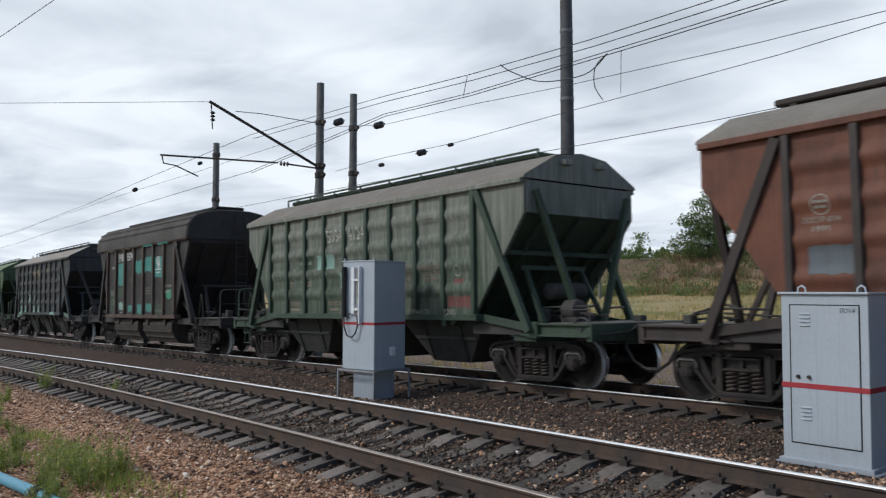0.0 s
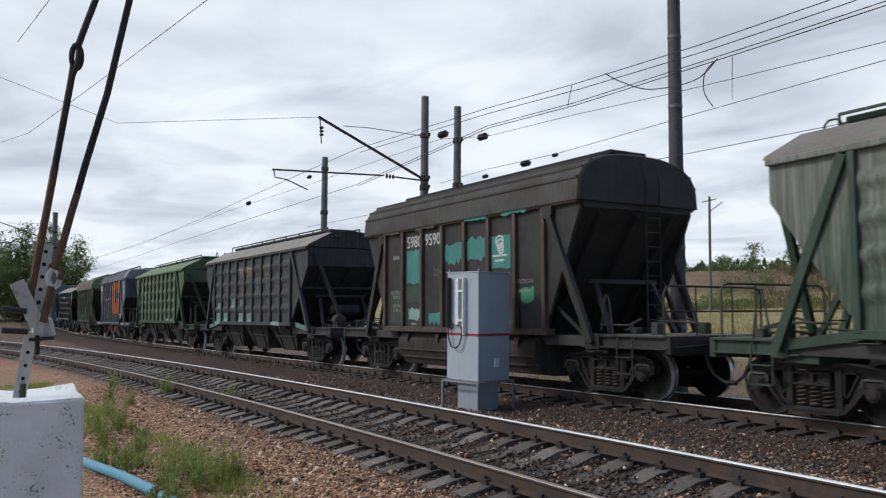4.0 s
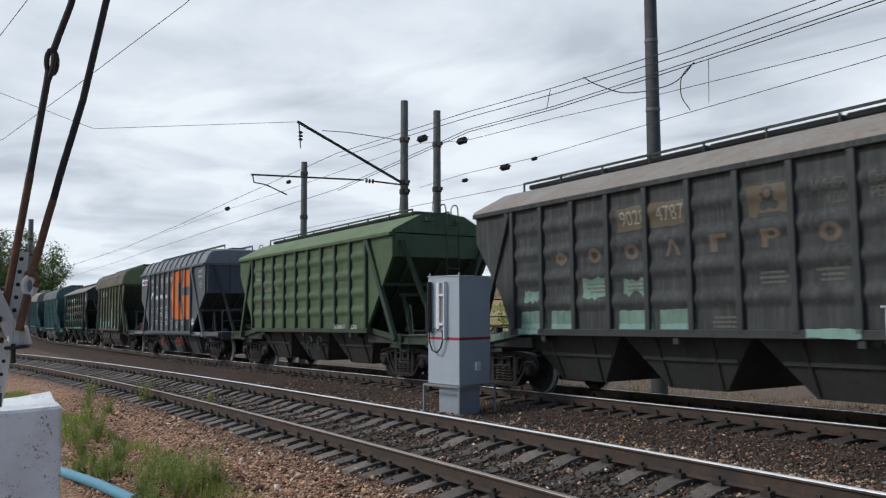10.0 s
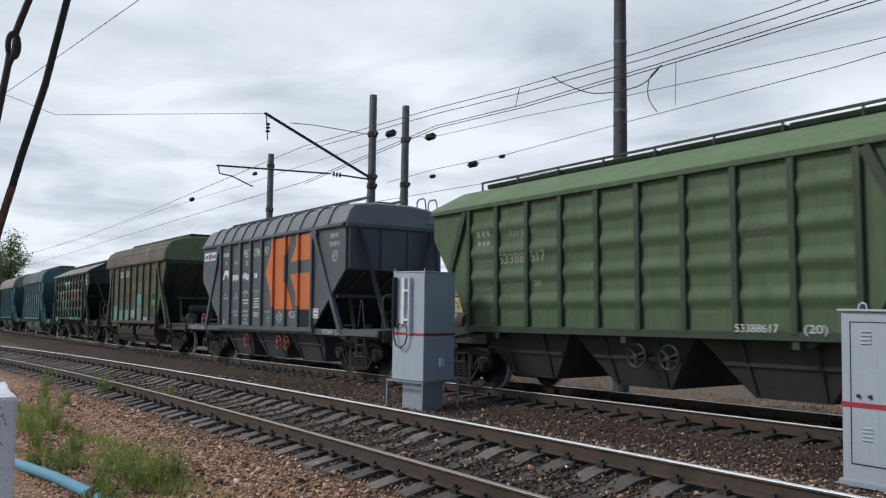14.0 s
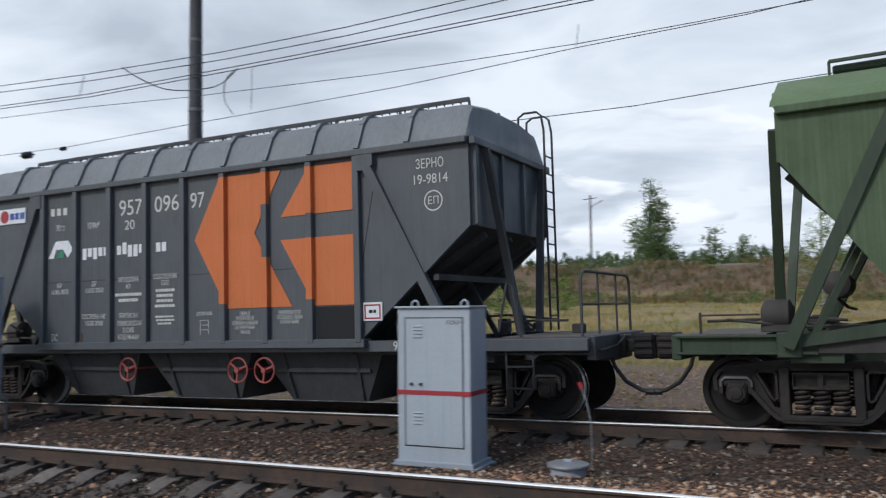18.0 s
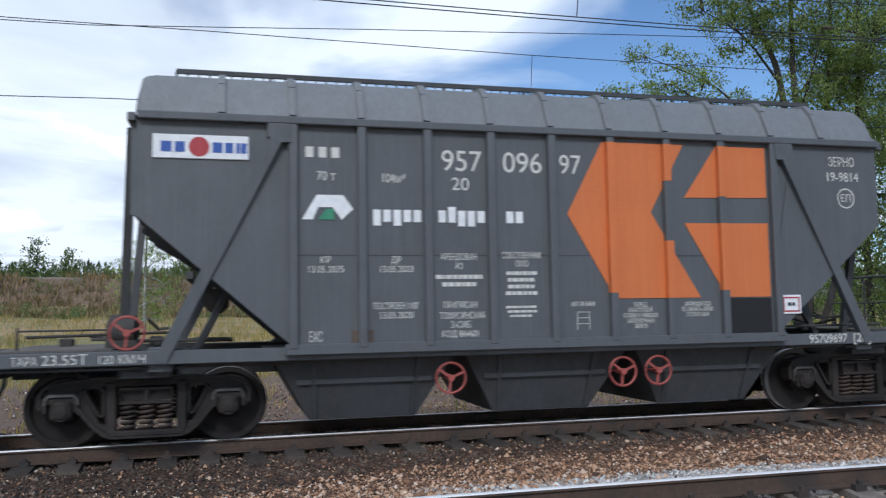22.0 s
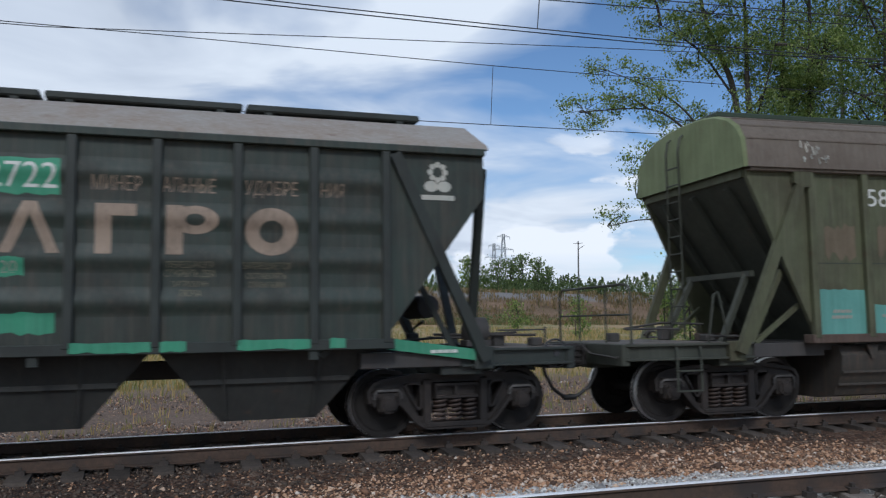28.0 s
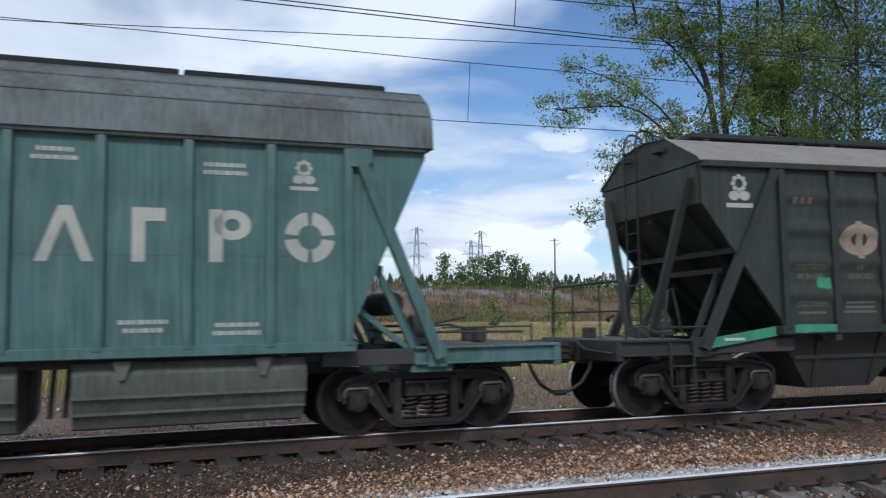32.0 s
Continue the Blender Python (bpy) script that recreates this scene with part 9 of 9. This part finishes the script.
def scatter(count, seed):
    """Sort stones into brown, oily or shade-darkened, and pale by where they lie along the two tracks."""
    r = random.Random(seed)
    sets = ([], [], [])
    while count > 0:
        x = r.uniform(-26, 10) if r.random() < 0.72 else r.uniform(-12, 10)
        n, f = near_y(x), far_y(x)
        y = r.uniform(n - 4.2, f - 0.6) if r.random() < 0.8 else f + 0.6 + 9.0 * r.random() ** 1.5
        d = math.hypot(x, y)
        if d < 2.2 or r.random() > min(1.0, 11.0 / d) or (x < -8 and y < n - 3.4 and r.random() < 0.6):
            continue
        on, of = y - n, y - f
        k = 0
        pale = smooth(1.8, 4.0, x + 1.2 * noise.noise((x * 0.6, y * 0.6, 1)) - 0.4 * (on - 1.5)) * smooth(0.75, 0.95, on) * (1 - smooth(2.95, 3.4, on + 0.4 * noise.noise((x, y, 5))))
        if r.random() < pale * 0.9:
            k = 2
        # oily between the rails; beside the train dark stones paint in its shade
        elif abs(on) < 1.15 + 0.2 * noise.noise((x, y, 2)) or abs(of) < 1.75 + 1.2 * (1 - smooth(-0.5, 3.5, x)) + 0.4 * noise.noise((x, y, 3)):
            k = 1 if r.random() < 0.85 else 0
        elif on > 1.2 and r.random() < 0.6 * (1 - smooth(-7.0, 2.0, x)):
            k = 1
        if abs(on) < 1.4 and abs(abs(on) - GAUGE / 2) < 0.09:
            continue
        sets[k].append((x, y, ground_z(x, y) + (r.uniform(-0.008, 0.02) if abs(on) > 1.3 else r.uniform(-0.01, 0.05))))
        count -= 1
    # the wide shoulder behind the train
    for _ in range(26000):
        x = r.uniform(-16, 18)
        y = far_y(x) + 2.0 + 13.0 * r.random()
        q = r.random()
        sets[2 if q < 0.07 else 0 if q < 0.62 else 1].append((x, y, ground_z(x, y) + r.uniform(0, 0.04)))
    return sets


for name, spots, mat, lab in zip(("gravel_stones", "oily_ballast_stones", "pale_ballast_stones"), scatter(140000, 12), (STONE_BROWN, STONE_OILY_SHADED, STONE_PALE),
                                 ("loose brown gravel stones beside the tracks", "ballast stones dark with oil between the rails and with painted shade beside the train", "pale new ballast stones along the near rail")):
    tagged(new(name, stones(name, spots, 0.02, mat, len(spots))), lab, "gravel", kind="stuff")

# ---- far masts and pylons ----
POLE_FAR = grainy("weathered_pole_concrete", (0.12, 0.115, 0.11), (0.19, 0.185, 0.175), (0.09, 0.085, 0.08), 4, 0.9, 0.2, 0.01)
PYLON = plain("grey_pylon_steel", (0.26, 0.28, 0.30), 0.6, 0.3)
for b, d, e in ((17.7, 111, 7.33), (-8.8, 116, 7.17), (-28.4, 160, 5.91), (42.4, 92, 7.0)):
    x, y = bearing(b, d)
    z0 = ground_z(x, y) - 0.3
    top = EYE[2] + math.tan(radians(e)) * d
    m = thing("far_mast", "slim concrete mast with a crossarm on the far bank", "mast", "masts on the far bank", at=pose(x, y, z0))
    part("pole", Shape().tube([(0, 0, 0), (0, 0, top - z0)], 0.17, 10, 0.12), POLE_FAR, m)
    part("crossarm", Shape().bar((-1.0, 0, top - z0 - 0.5), (0.9, 0, top - z0 - 0.35), 0.09), IRON, m)
    part("bracket", Shape().bar((0, 0, top - z0 - 1.6), (1.5, 0.3, top - z0 - 0.7), 0.07), IRON, m)
for b, d, e, w in ((-15.2, 420, 7.25, 7), (-18.9, 430, 6.7, 6.5), (-23.3, 420, 6.45, 6), (-22.65, 470, 5.8, 6), (-11.3, 520, 5.85, 5), (-15.9, 520, 5.5, 6)):
    x, y = bearing(b, d)
    top = EYE[2] + math.tan(radians(e)) * d
    z0 = -1.0
    H = top - z0
    m = thing("lattice_pylon", "tall grey lattice power pylon far across the fields", "pylon", "power pylons", at=pose(x, y, z0, 0, 0, b + 12))
    for sx in (-1, 1):
        for sy in (-1, 1):
            part("leg", Shape().bar((sx * w / 2, sy * w / 2, 0), (sx * 0.5, sy * 0.5, H), 0.2), PYLON, m)
    s = Shape()
    n = 9
    for i in range(n):
        z_a, z_b = H * i / n, H * (i + 1) / n
        wa, wb = w / 2 + (0.5 - w / 2) * i / n, w / 2 + (0.5 - w / 2) * (i + 1) / n
        for sy in (-1, 1):
            s.bar((-wa, sy * wa, z_a), (wb, sy * wb, z_b), 0.11)
            s.bar((wa, sy * wa, z_a), (-wb, sy * wb, z_b), 0.11)
        s.bar((-wa, -wa, z_a), (wa, -wa, z_a), 0.1)
    tagged(part("bracing", s, PYLON, m), kind="stuff")
    for z, L in ((H * 0.97, 3.2), (H * 0.84, 5.2), (H * 0.71, 3.8)):
        s = Shape()
        s.bar((-L, 0, z), (L, 0, z), 0.2)
        s.bar((-L, 0, z), (0, 0, z + 1.2), 0.2)
        s.bar((L, 0, z), (0, 0, z + 1.2), 0.2)
        for q2 in (-L, L):
            s.bar((q2, 0, z), (q2, 0, z - 1.4), 0.16)
        part("crossarm", s, PYLON, m)

STACK = grainy("banded_chimney_concrete", (0.26, 0.24, 0.23), (0.34, 0.32, 0.3), (0.22, 0.2, 0.19), 0.5, 0.9, 0.2, 0.05)
STACK_RED = plain("faded_red_chimney_band", (0.30, 0.13, 0.11), 0.8)
for b, e in ((-13.9, 4.6), (-14.2, 4.5), (-14.75, 4.4)):
    x, y = bearing(b, 900)
    top = EYE[2] + math.tan(radians(e)) * 900
    m = thing("chimney", "far banded works chimney on the horizon", "chimney", "works chimneys", at=pose(x, y, -2))
    part("shaft", Shape().tube([(0, 0, 0), (0, 0, top + 2)], 1.4, 12, 1.1), STACK, m)
    for k in (0.98, 0.9, 0.82):
        part("band", Shape().lathe([(1.2, -1.4), (1.18, 1.4)], 14, (0, 0, (top + 2) * k)), STACK_RED, m)

# ---- the train's way ----
TRAIN = (-18.1192, 60.6767, 1.6483, -0.2302, -1.898, -0.0373, 1.3098)
ARC = [0.0]
for i in range(1, 2001):
    a, b2 = -320 + (i - 1) * 0.25, -320 + i * 0.25
    ARC.append(ARC[-1] + math.hypot(0.25, far_y(b2) - far_y(a)))
ARC0 = ARC[1280]


def place_on_track(s):
    s += ARC0
    lo, hi = 0, 2000
    while hi - lo > 1:
        mid = (lo + hi) // 2
        if ARC[mid] <= s:
            lo = mid
        else:
            hi = mid
    x = -320 + 0.25 * (lo + (s - ARC[lo]) / (ARC[hi] - ARC[lo]))
    return Vector((x, far_y(x), GRADE * max(-90, min(60, x))))


def travelled(t):
    u = (t - 16) / 16
    return sum(c * u ** i for i, c in enumerate(TRAIN))


def wagon_pose(t, k):
    s = travelled(t) - SPACING * (k - 5) + SHIFT.get(k, 0.0)
    a, b2 = place_on_track(s + 5.25), place_on_track(s - 5.25)
    m = (a + b2) / 2
    d = a - b2
    return pose(m.x, m.y, m.z, 0, -math.degrees(math.atan2(d.z, math.hypot(d.x, d.y))), math.degrees(math.atan2(d.y, d.x)))


def motions():
    for k, w in WAGONS.items():
        walk(w, [(t, wagon_pose(t, k)) for t in range(0, 33)])
    for k, sets in WHEELSETS.items():
        s0 = travelled(0.0)
        rows = []
        for i in range(0, 214):
            t = min(32.0, i * 0.15)
            rows.append((t, math.degrees((travelled(t) - s0) / 0.475)))
        for ws, base in sets:
            walk(ws, [(t, base @ pose(0, 0, 0, 0, a, 0)) for t, a in rows])


motions()
